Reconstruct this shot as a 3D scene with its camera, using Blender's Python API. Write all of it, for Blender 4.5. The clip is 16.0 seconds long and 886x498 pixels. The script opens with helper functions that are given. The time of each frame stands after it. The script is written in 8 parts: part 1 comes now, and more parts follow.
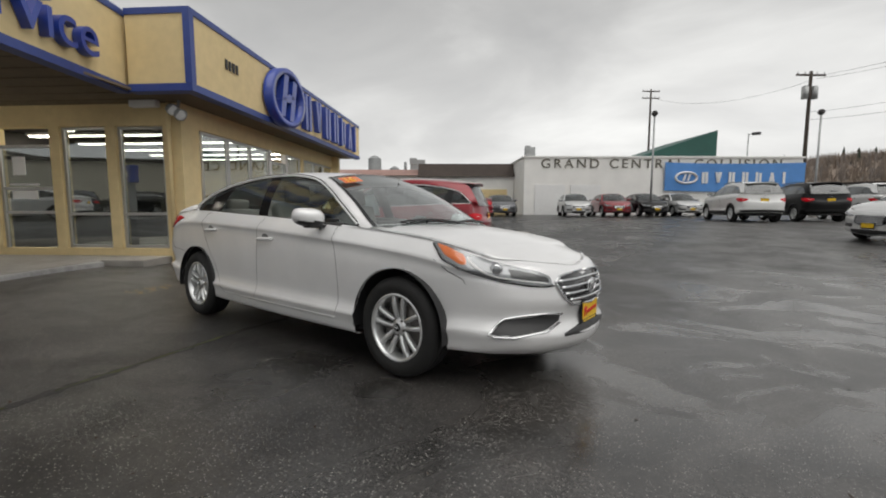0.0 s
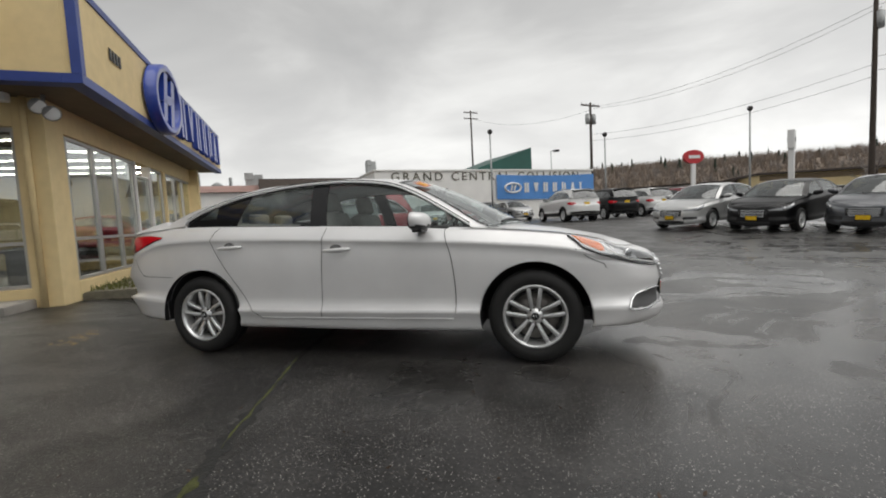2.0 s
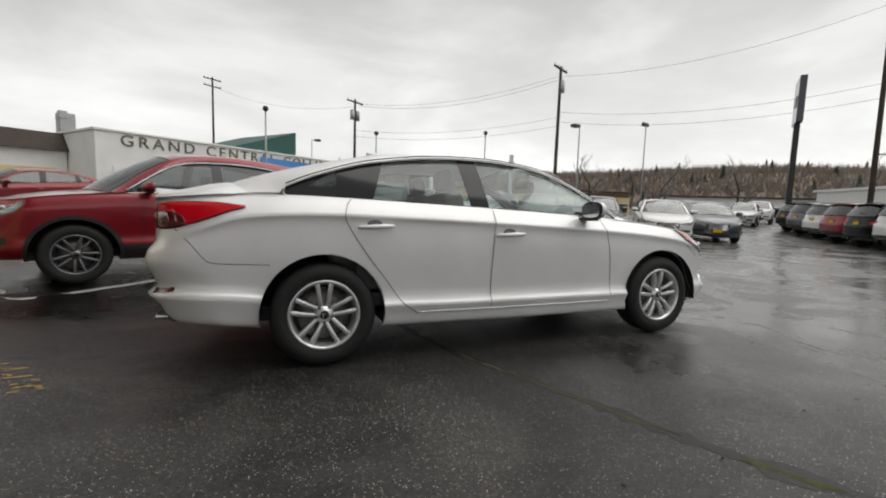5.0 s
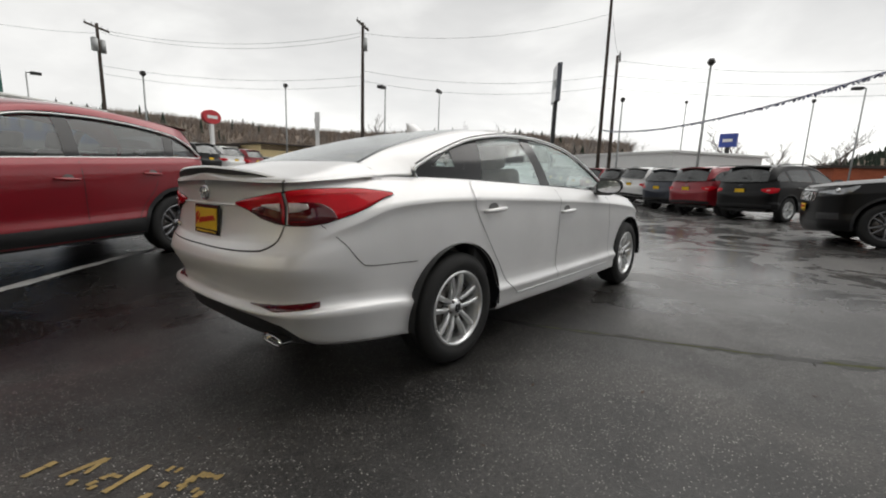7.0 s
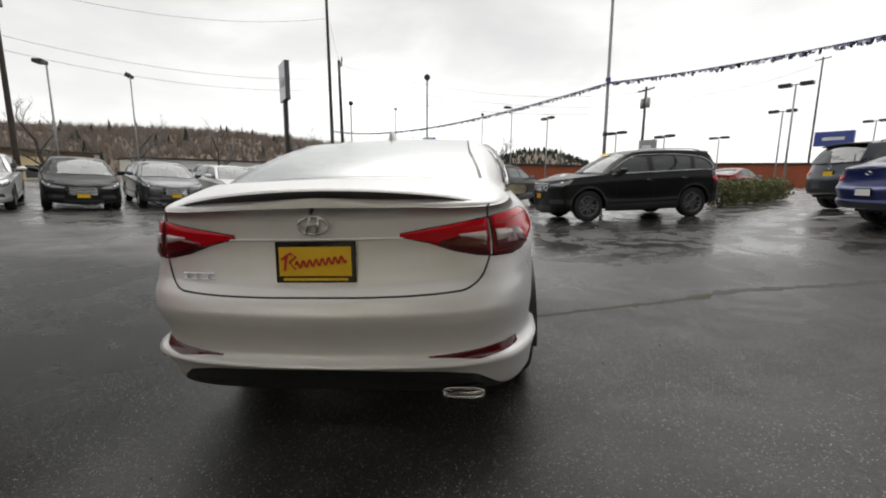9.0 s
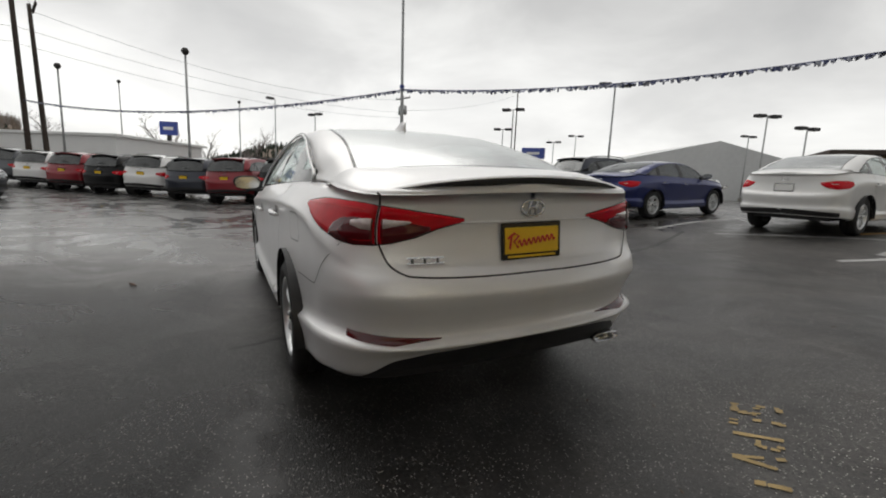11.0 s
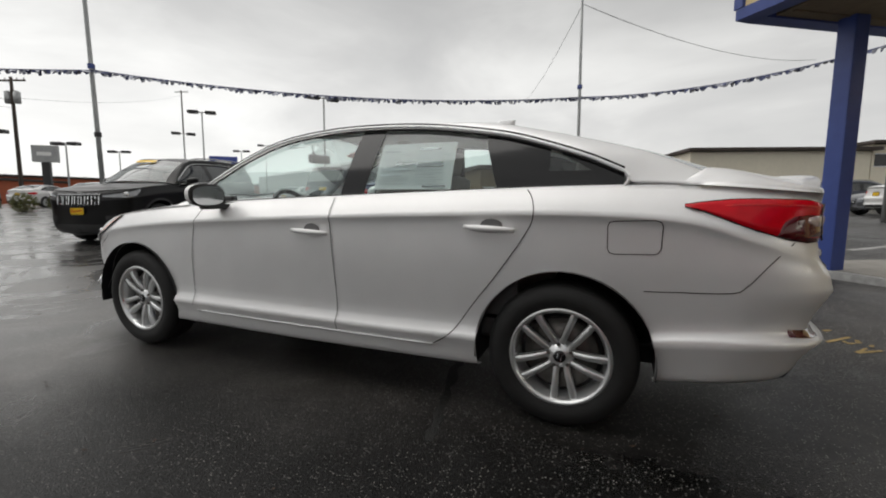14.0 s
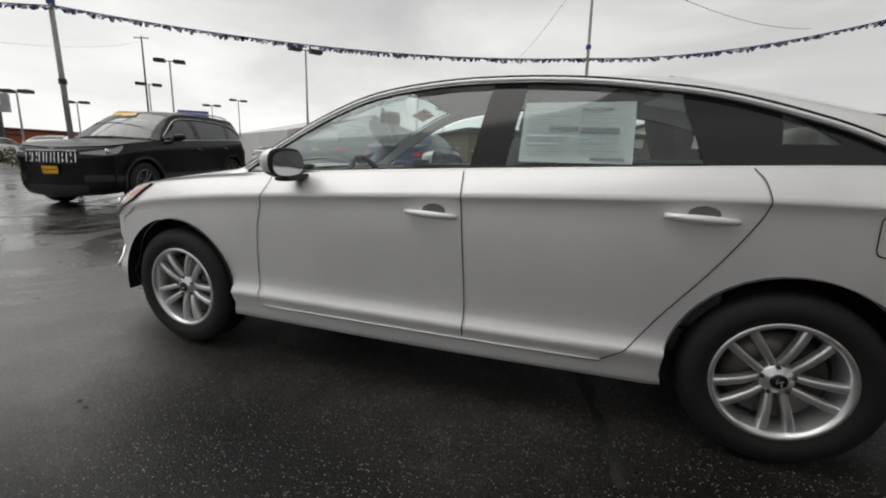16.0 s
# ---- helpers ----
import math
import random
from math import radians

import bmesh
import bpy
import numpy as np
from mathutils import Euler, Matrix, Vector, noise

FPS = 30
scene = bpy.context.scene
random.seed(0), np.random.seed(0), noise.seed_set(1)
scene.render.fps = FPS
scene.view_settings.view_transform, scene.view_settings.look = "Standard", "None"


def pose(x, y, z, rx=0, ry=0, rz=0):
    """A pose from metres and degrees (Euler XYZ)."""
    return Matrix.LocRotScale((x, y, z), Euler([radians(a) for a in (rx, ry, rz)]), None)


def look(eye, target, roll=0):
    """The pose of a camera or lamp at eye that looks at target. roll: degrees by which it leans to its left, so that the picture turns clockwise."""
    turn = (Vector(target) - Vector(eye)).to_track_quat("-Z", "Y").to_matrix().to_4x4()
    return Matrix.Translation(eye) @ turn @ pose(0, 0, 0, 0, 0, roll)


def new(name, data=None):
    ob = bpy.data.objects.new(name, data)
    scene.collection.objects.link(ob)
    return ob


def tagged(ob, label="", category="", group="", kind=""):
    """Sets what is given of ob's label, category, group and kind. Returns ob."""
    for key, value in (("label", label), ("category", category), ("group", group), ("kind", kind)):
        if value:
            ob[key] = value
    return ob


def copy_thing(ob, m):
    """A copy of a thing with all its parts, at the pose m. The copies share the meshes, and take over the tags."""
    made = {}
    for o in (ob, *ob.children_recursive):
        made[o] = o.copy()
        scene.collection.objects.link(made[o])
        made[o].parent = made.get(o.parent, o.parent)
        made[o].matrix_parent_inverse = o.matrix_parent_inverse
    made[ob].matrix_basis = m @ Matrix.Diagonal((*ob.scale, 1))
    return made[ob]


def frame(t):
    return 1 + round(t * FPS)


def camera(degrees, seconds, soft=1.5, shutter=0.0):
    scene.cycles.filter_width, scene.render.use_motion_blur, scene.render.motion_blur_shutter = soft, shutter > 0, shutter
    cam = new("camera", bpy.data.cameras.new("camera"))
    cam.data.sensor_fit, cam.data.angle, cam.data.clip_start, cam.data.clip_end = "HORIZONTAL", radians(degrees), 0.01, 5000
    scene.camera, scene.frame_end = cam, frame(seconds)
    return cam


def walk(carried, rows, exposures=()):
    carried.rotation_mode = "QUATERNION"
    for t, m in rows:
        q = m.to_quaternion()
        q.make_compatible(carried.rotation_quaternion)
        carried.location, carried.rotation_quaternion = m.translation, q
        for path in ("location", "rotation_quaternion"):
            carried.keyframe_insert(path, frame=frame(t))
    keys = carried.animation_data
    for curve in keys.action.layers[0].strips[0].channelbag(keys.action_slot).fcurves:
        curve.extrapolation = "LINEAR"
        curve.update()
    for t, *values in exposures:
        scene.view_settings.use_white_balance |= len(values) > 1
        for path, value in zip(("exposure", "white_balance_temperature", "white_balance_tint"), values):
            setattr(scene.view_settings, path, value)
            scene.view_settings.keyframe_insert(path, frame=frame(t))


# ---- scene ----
cam = camera(91.9, 16.0, 1.95)
PATH = [
    (0, (3.281, -2.868, 1.15), (2.087, -1.276, 0.955), -0.0),
    (0.5, (2.887, -3.177, 1.155), (1.82, -1.497, 0.957), -2.5),
    (1, (2.526, -3.528, 1.133), (1.679, -1.729, 0.915), -1.6),
    (1.5, (2.039, -3.731, 1.111), (1.377, -1.853, 0.926), -3.1),
    (2, (1.541, -3.885, 1.095), (1.041, -1.954, 0.947), -2.9),
    (2.5, (1.015, -3.995, 1.084), (0.762, -2.018, 0.915), -1.7),
    (3, (0.465, -4.006, 1.08), (0.313, -2.018, 0.925), 0.4),
    (3.5, (-0.068, -4.026, 1.076), (0.017, -2.036, 0.895), 0.1),
    (4, (-0.627, -3.914, 1.064), (-0.383, -1.935, 0.9), 1.9),
    (4.5, (-1.162, -3.816, 1.048), (-0.64, -1.894, 0.864), 0.4),
    (4.7, (-1.366, -3.752, 1.058), (-0.76, -1.856, 0.864), 1.2),
    (6.8, (-3.155, -2.537, 1.112), (-1.788, -1.105, 0.828), -0.0),
    (7, (-3.3, -2.386, 1.139), (-1.817, -1.09, 0.791), 2.1),
    (7.5, (-3.539, -1.923, 1.134), (-1.887, -0.848, 0.794), 0.4),
    (8, (-3.753, -1.468, 1.161), (-1.967, -0.614, 0.875), -0.0),
    (8.5, (-3.967, -1.039, 1.172), (-2.055, -0.531, 0.88), -0.2),
    (10.8, (-3.964, 1.033, 1.109), (-2.152, 0.247, 0.792), 3.1),
    (11, (-3.886, 1.189, 1.084), (-2.123, 0.294, 0.78), 2.4),
    (11.5, (-3.547, 1.558, 1.083), (-1.929, 0.419, 0.794), 2.7),
    (12, (-3.214, 1.905, 1.061), (-1.834, 0.49, 0.756), 1.8),
    (12.5, (-2.778, 2.123, 1.022), (-1.574, 0.558, 0.707), 1.8),
    (13, (-2.396, 2.371, 0.99), (-1.384, 0.672, 0.693), 0.5),
    (13.5, (-2.019, 2.601, 0.979), (-1.164, 0.82, 0.669), 0.0),
    (14, (-1.615, 2.796, 0.985), (-0.867, 0.954, 0.766), 0.4),
    (14.5, (-1.283, 3.053, 0.979), (-0.663, 1.161, 0.789), -1.8),
    (15, (-1.083, 3.082, 0.991), (-0.477, 1.193, 0.736), -0.2),
    (15.5, (-0.9, 2.873, 1.022), (-0.186, 1.025, 0.746), 1.1),
    (16, (-0.712, 2.609, 1.023), (-0.082, 0.75, 0.639), 1.7),
]
walk(cam, [(t, look(eye, aim, roll)) for t, eye, aim, roll in PATH], exposures=[(0.0, 0.06), (4.7, 0.12), (6.8, 0.15), (8.7, 0.28), (10.8, 0.0), (12.5, 0.02), (14.5, 0.08), (16.0, 0.0)])

# ---- world and light ----
world = bpy.data.worlds.new("overcast_sky")
scene.world = world
world.use_nodes = True
wn, wl = world.node_tree.nodes, world.node_tree.links
wn.clear()
w_out = wn.new("ShaderNodeOutputWorld")
w_bg = wn.new("ShaderNodeBackground")
w_bg.inputs["Strength"].default_value = 0.92
w_sky = wn.new("ShaderNodeTexSky")
w_sky.sky_type = "NISHITA"
w_sky.sun_disc = False
w_sky.sun_elevation = radians(61)
w_sky.sun_rotation = radians(95)
w_dim = wn.new("ShaderNodeVectorMath")
w_dim.operation = "SCALE"
w_dim.inputs["Scale"].default_value = 0.10
w_tc = wn.new("ShaderNodeTexCoord")
w_map = wn.new("ShaderNodeMapping")
w_map.inputs["Scale"].default_value = (1.0, 1.0, 2.6)
w_n1 = wn.new("ShaderNodeTexNoise")
w_n1.inputs["Scale"].default_value = 2.1
w_n1.inputs["Detail"].default_value = 7.0
w_n1.inputs["Roughness"].default_value = 0.52
w_n1.inputs["Distortion"].default_value = 0.35
w_ramp = wn.new("ShaderNodeValToRGB")
cr_ = w_ramp.color_ramp
cr_.elements[0].position, cr_.elements[0].color = 0.28, (0.64, 0.638, 0.63, 1)
cr_.elements[1].position, cr_.elements[1].color = 0.66, (0.97, 0.965, 0.94, 1)
el_ = cr_.elements.new(0.46)
el_.color = (0.75, 0.745, 0.73, 1)
w_mix = wn.new("ShaderNodeMix")
w_mix.data_type = "RGBA"
w_mix.inputs["Factor"].default_value = 0.96
wl.new(w_tc.outputs["Generated"], w_map.inputs["Vector"])
wl.new(w_map.outputs["Vector"], w_n1.inputs["Vector"])
wl.new(w_n1.outputs["Fac"], w_ramp.inputs["Fac"])
wl.new(w_sky.outputs["Color"], w_dim.inputs[0])
wl.new(w_dim.outputs["Vector"], w_mix.inputs["A"])
w_sep = wn.new("ShaderNodeSeparateXYZ")
w_el = wn.new("ShaderNodeMapRange")
w_el.interpolation_type = "SMOOTHSTEP"
w_el.inputs["From Min"].default_value, w_el.inputs["From Max"].default_value = 0.03, 0.60
w_el.inputs["To Min"].default_value, w_el.inputs["To Max"].default_value = 1.24, 0.70
w_lift = wn.new("ShaderNodeVectorMath")
w_lift.operation = "SCALE"
wl.new(w_tc.outputs["Generated"], w_sep.inputs["Vector"])
wl.new(w_sep.outputs["Z"], w_el.inputs["Value"])
wl.new(w_ramp.outputs["Color"], w_lift.inputs[0])
w_dot = wn.new("ShaderNodeVectorMath")
w_dot.operation = "DOT_PRODUCT"
w_dot.inputs[1].default_value = (0.95, 0.2, 0.0)
w_side = wn.new("ShaderNodeMath")
w_side.operation = "MULTIPLY_ADD"
w_side.inputs[1].default_value, w_side.inputs[2].default_value = 0.15, 0.92
w_both = wn.new("ShaderNodeMath")
w_both.operation = "MULTIPLY"
wl.new(w_tc.outputs["Generated"], w_dot.inputs[0])
wl.new(w_dot.outputs["Value"], w_side.inputs[0])
wl.new(w_side.outputs[0], w_both.inputs[0])
wl.new(w_el.outputs["Result"], w_both.inputs[1])
wl.new(w_both.outputs[0], w_lift.inputs["Scale"])
wl.new(w_lift.outputs["Vector"], w_mix.inputs["B"])
wl.new(w_mix.outputs["Result"], w_bg.inputs["Color"])
wl.new(w_bg.outputs["Background"], w_out.inputs["Surface"])

sun = new("sun", bpy.data.lights.new("sun", "SUN"))
sun.data.energy = 1.7
sun.data.angle = radians(70)
sun.data.color = (1.0, 0.97, 0.93)
sun.matrix_world = look((6, -.5, 12), (0, 0, 0))


# ---- materials ----
def rgba(c):
    return (c[0], c[1], c[2], 1.0)


def simple(name, color, rough=0.5, metal=0.0, coat=0.0, scale=8.0, var=0.12, bump=0.0, bscale=60.0, spec=0.5):
    """A principled surface with two scales of colour variation and fine relief."""
    m = bpy.data.materials.new(name)
    m.use_nodes = True
    n, l = m.node_tree.nodes, m.node_tree.links
    b = n["Principled BSDF"]
    b.inputs["Roughness"].default_value = rough
    b.inputs["Metallic"].default_value = metal
    b.inputs["Coat Weight"].default_value = coat
    b.inputs["Coat Roughness"].default_value = 0.04
    b.inputs["Specular IOR Level"].default_value = spec
    tc = n.new("ShaderNodeTexCoord")
    if var > 0:
        n1 = n.new("ShaderNodeTexNoise")
        n1.inputs["Scale"].default_value = scale
        n1.inputs["Detail"].default_value = 6
        n2 = n.new("ShaderNodeTexNoise")
        n2.inputs["Scale"].default_value = scale * 0.13
        n2.inputs["Detail"].default_value = 3
        add = n.new("ShaderNodeMath")
        add.operation = "ADD"
        mr = n.new("ShaderNodeMapRange")
        mr.inputs["From Min"].default_value, mr.inputs["From Max"].default_value = 0.6, 1.4
        mr.inputs["To Min"].default_value, mr.inputs["To Max"].default_value = 1 - var, 1 + var
        mul = n.new("ShaderNodeVectorMath")
        mul.operation = "SCALE"
        mul.inputs[0].default_value = color[:3]
        l.new(tc.outputs["Object"], n1.inputs["Vector"])
        l.new(tc.outputs["Object"], n2.inputs["Vector"])
        l.new(n1.outputs["Fac"], add.inputs[0])
        l.new(n2.outputs["Fac"], add.inputs[1])
        l.new(add.outputs[0], mr.inputs["Value"])
        l.new(mr.outputs["Result"], mul.inputs["Scale"])
        l.new(mul.outputs["Vector"], b.inputs["Base Color"])
    else:
        b.inputs["Base Color"].default_value = rgba(color)
    if bump > 0:
        n3 = n.new("ShaderNodeTexNoise")
        n3.inputs["Scale"].default_value = bscale
        n3.inputs["Detail"].default_value = 4
        bp = n.new("ShaderNodeBump")
        bp.inputs["Strength"].default_value = bump
        bp.inputs["Distance"].default_value = 0.01
        l.new(tc.outputs["Object"], n3.inputs["Vector"])
        l.new(n3.outputs["Fac"], bp.inputs["Height"])
        l.new(bp.outputs["Normal"], b.inputs["Normal"])
    return m


def glowing(name, color, strength):
    m = bpy.data.materials.new(name)
    m.use_nodes = True
    b = m.node_tree.nodes["Principled BSDF"]
    b.inputs["Base Color"].default_value = rgba(color)
    b.inputs["Emission Color"].default_value = rgba(color)
    b.inputs["Emission Strength"].default_value = strength
    return m


def glass(name, tint, rough=0.0, solid=0.12, fall=3.2, most=0.68):
    """A window pane: clear tinted transmission with a mirror coat by Fresnel."""
    m = bpy.data.materials.new(name)
    m.use_nodes = True
    n, l = m.node_tree.nodes, m.node_tree.links
    n.clear()
    out = n.new("ShaderNodeOutputMaterial")
    tr = n.new("ShaderNodeBsdfTransparent")
    tr.inputs["Color"].default_value = rgba(tint)
    gl = n.new("ShaderNodeBsdfGlossy")
    gl.inputs["Roughness"].default_value = rough
    gl.inputs["Color"].default_value = (0.95, 0.97, 0.97, 1)
    lw = n.new("ShaderNodeLayerWeight")
    lw.inputs["Blend"].default_value = 0.5
    pw = n.new("ShaderNodeMath")
    pw.operation = "POWER"
    pw.inputs[1].default_value = fall
    mr = n.new("ShaderNodeMapRange")
    mr.inputs["To Min"].default_value = solid
    mr.inputs["To Max"].default_value = most
    mx = n.new("ShaderNodeMixShader")
    l.new(lw.outputs["Facing"], pw.inputs[0])
    l.new(pw.outputs[0], mr.inputs["Value"])
    l.new(mr.outputs["Result"], mx.inputs["Fac"])
    l.new(tr.outputs["BSDF"], mx.inputs[1])
    l.new(gl.outputs["BSDF"], mx.inputs[2])
    l.new(mx.outputs["Shader"], out.inputs["Surface"])
    return m


def car_paint(name, color, metal=0.55, rough=0.34, coat=0.7):
    m = bpy.data.materials.new(name)
    m.use_nodes = True
    n, l = m.node_tree.nodes, m.node_tree.links
    b = n["Principled BSDF"]
    b.inputs["Metallic"].default_value = metal
    b.inputs["Roughness"].default_value = rough
    b.inputs["Coat Weight"].default_value = coat
    b.inputs["Specular IOR Level"].default_value = 0.5 if coat > 0.4 else 0.25
    b.inputs["Coat Roughness"].default_value = 0.05
    tc = n.new("ShaderNodeTexCoord")
    fl = n.new("ShaderNodeTexNoise")
    fl.inputs["Scale"].default_value = 900
    dirt = n.new("ShaderNodeTexNoise")
    dirt.inputs["Scale"].default_value = 3.0
    dirt.inputs["Detail"].default_value = 7
    mr = n.new("ShaderNodeMapRange")
    mr.inputs["To Min"].default_value, mr.inputs["To Max"].default_value = 0.90, 1.10
    mr2 = n.new("ShaderNodeMapRange")
    mr2.inputs["From Min"].default_value, mr2.inputs["From Max"].default_value = 0.3, 0.7
    mr2.inputs["To Min"].default_value, mr2.inputs["To Max"].default_value = 0.95, 1.03
    mm = n.new("ShaderNodeMath")
    mm.operation = "MULTIPLY"
    mul = n.new("ShaderNodeVectorMath")
    mul.operation = "SCALE"
    mul.inputs[0].default_value = color
    mr3 = n.new("ShaderNodeMapRange")
    mr3.inputs["From Min"].default_value, mr3.inputs["From Max"].default_value = 0.3, 0.7
    mr3.inputs["To Min"].default_value, mr3.inputs["To Max"].default_value = 0.02, 0.10
    l.new(tc.outputs["Object"], fl.inputs["Vector"])
    l.new(tc.outputs["Object"], dirt.inputs["Vector"])
    l.new(fl.outputs["Fac"], mr.inputs["Value"])
    l.new(dirt.outputs["Fac"], mr2.inputs["Value"])
    l.new(dirt.outputs["Fac"], mr3.inputs["Value"])
    l.new(mr.outputs["Result"], mm.inputs[0])
    l.new(mr2.outputs["Result"], mm.inputs[1])
    l.new(mm.outputs[0], mul.inputs["Scale"])
    l.new(mul.outputs["Vector"], b.inputs["Base Color"])
    l.new(mr3.outputs["Result"], b.inputs["Coat Roughness"])
    return m


def asphalt_material():
    """Wet worn asphalt: dark binder, pale aggregate, damp patches and shallow puddles."""
    m = bpy.data.materials.new("wet_asphalt")
    m.use_nodes = True
    n, l = m.node_tree.nodes, m.node_tree.links
    b = n["Principled BSDF"]
    tc = n.new("ShaderNodeTexCoord")

    def noise_tex(scale, detail, rough=0.55, dist=0.0):
        t = n.new("ShaderNodeTexNoise")
        t.inputs["Scale"].default_value = scale
        t.inputs["Detail"].default_value = detail
        t.inputs["Roughness"].default_value = rough
        t.inputs["Distortion"].default_value = dist
        l.new(tc.outputs["Object"], t.inputs["Vector"])
        return t.outputs["Fac"]

    def ramp(sock, a, b_, va, vb):
        r = n.new("ShaderNodeMapRange")
        r.interpolation_type = "SMOOTHSTEP"
        r.inputs["From Min"].default_value, r.inputs["From Max"].default_value = a, b_
        r.inputs["To Min"].default_value, r.inputs["To Max"].default_value = va, vb
        l.new(sock, r.inputs["Value"])
        return r.outputs["Result"]

    def math_(op, s0, s1):
        r = n.new("ShaderNodeMath")
        r.operation = op
        for k, s in enumerate((s0, s1)):
            if isinstance(s, (int, float)):
                r.inputs[k].default_value = s
            else:
                l.new(s, r.inputs[k])
        return r.outputs[0]

    sepy = n.new("ShaderNodeSeparateXYZ")
    l.new(tc.outputs["Object"], sepy.inputs["Vector"])
    vor = n.new("ShaderNodeTexVoronoi")
    vor.inputs["Scale"].default_value = 105
    l.new(tc.outputs["Object"], vor.inputs["Vector"])
    sep = n.new("ShaderNodeSeparateColor")
    l.new(vor.outputs["Color"], sep.inputs["Color"])
    stone_pick = ramp(sep.outputs["Red"], 0.66, 0.98, 0.0, 1.0)
    stone_shape = ramp(vor.outputs["Distance"], 0.15, 0.43, 1.0, 0.0)
    worn = ramp(noise_tex(0.6, 6, 0.6), 0.38, 0.60, 0.52, 1.0)
    # pale stones fade to half strength towards +y
    stone_fade = ramp(math_("ADD", sepy.outputs["Y"], math_("MULTIPLY", noise_tex(0.5, 5, 0.6), 3.0)), 0.6, 3.0, 1.0, 0.50)
    stone = math_("MULTIPLY", math_("MULTIPLY", stone_pick, stone_shape), math_("MULTIPLY", worn, stone_fade))
    big = noise_tex(0.23, 5, 0.55, 0.6)
    damp = ramp(big, 0.40, 0.58, 0.0, 1.0)
    pud = ramp(math_("ADD", math_("MULTIPLY", big, 0.65), math_("MULTIPLY", noise_tex(0.9, 5, 0.5), 0.35)), 0.545, 0.575, 0.0, 1.0)
    sx = n.new("ShaderNodeSeparateXYZ")
    l.new(tc.outputs["Object"], sx.inputs["Vector"])
    edge = math_("ADD", math_("MULTIPLY", math_("MINIMUM", math_("MAXIMUM", sx.outputs["Y"], -4.0), 0.0), -0.29), math_("MULTIPLY", math_("MAXIMUM", sx.outputs["Y"], 0.0), 0.45))
    wet = ramp(math_("ADD", math_("SUBTRACT", sx.outputs["X"], edge), math_("MULTIPLY", math_("SUBTRACT", noise_tex(0.5, 5, 0.55, 0.8), 0.5), 4.5)), -0.9, 2.4, 0.0, 1.0)
    base = n.new("ShaderNodeMix")
    base.data_type = "RGBA"
    base.inputs["A"].default_value = (0.038, 0.0352, 0.0325, 1)
    base.inputs["B"].default_value = (0.023, 0.022, 0.021, 1)
    l.new(damp, base.inputs["Factor"])
    # far lanes paler: sheen of the sky put into the base colour
    far_sheen = ramp(math_("ADD", math_("ADD", sx.outputs["X"], math_("MULTIPLY", sx.outputs["Y"], 0.9)), math_("MULTIPLY", math_("SUBTRACT", noise_tex(0.3, 5, 0.55, 0.5), 0.5), 8.0)), 3.0, 9.5, 0.0, 1.0)
    sheen_mix = n.new("ShaderNodeMix")
    sheen_mix.data_type = "RGBA"
    sheen_mix.inputs["B"].default_value = (0.082, 0.081, 0.079, 1)
    l.new(far_sheen, sheen_mix.inputs["Factor"])
    l.new(base.outputs["Result"], sheen_mix.inputs["A"])
    fine = n.new("ShaderNodeMix")
    fine.data_type = "RGBA"
    fine.blend_type = "MULTIPLY"
    fine.inputs["Factor"].default_value = 1.0
    # left of the saloon: canopy and car shade put into the colour, wetter too
    left_zone = ramp(math_("ADD", sepy.outputs["Y"], math_("MULTIPLY", math_("SUBTRACT", noise_tex(0.4, 5, 0.6), 0.5), 1.6)), 0.5, 1.7, 0.0, 1.0)
    left_zone = math_("MULTIPLY", left_zone, ramp(math_("ADD", sepy.outputs["X"], math_("MULTIPLY", math_("SUBTRACT", noise_tex(0.45, 5, 0.6), 0.5), 2.0)), 0.4, 2.2, 1.0, 0.0))
    shade_and_soak = ramp(left_zone, 0.0, 1.0, 1.0, 0.10)
    grain = math_("MULTIPLY", math_("MULTIPLY", ramp(noise_tex(55, 4, 0.7), 0.3, 0.7, 0.45, 1.5), math_("MULTIPLY", shade_and_soak, ramp(wet, 0.0, 0.7, 0.85, 1.0))), ramp(noise_tex(1.3, 6, 0.62, 0.7), 0.34, 0.66, 0.55, 1.6))
    gcol = n.new("ShaderNodeCombineColor")
    for k in ("Red", "Green", "Blue"):
        l.new(grain, gcol.inputs[k])
    l.new(sheen_mix.outputs["Result"], fine.inputs["A"])
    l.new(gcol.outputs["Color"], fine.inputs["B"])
    stone = math_("MULTIPLY", stone, ramp(wet, 0.0, 0.8, 1.15, 0.8))
    speck = n.new("ShaderNodeMix")
    speck.data_type = "RGBA"
    speck.inputs["B"].default_value = (0.52, 0.50, 0.47, 1)
    l.new(stone, speck.inputs["Factor"])
    l.new(fine.outputs["Result"], speck.inputs["A"])
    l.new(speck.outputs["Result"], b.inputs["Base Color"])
    rough = math_("SUBTRACT", math_("SUBTRACT", ramp(damp, 0.0, 1.0, 0.50, 0.45), math_("MULTIPLY", wet, 0.14)), math_("MULTIPLY", pud, 0.02))
    l.new(math_("MULTIPLY", ramp(wet, 0.0, 1.0, 0.42, 0.95), ramp(left_zone, 0.0, 1.0, 1.0, 0.40)), b.inputs["Specular IOR Level"])
    film = math_("MULTIPLY", ramp(noise_tex(0.75, 7, 0.62, 1.6), 0.46, 0.56, 0.0, 1.0), ramp(wet, 0.15, 0.8, 0.4, 1.0))
    l.new(math_("SUBTRACT", math_("SUBTRACT", rough, math_("MULTIPLY", film, 0.16)), math_("MULTIPLY", left_zone, 0.16)), b.inputs["Roughness"])
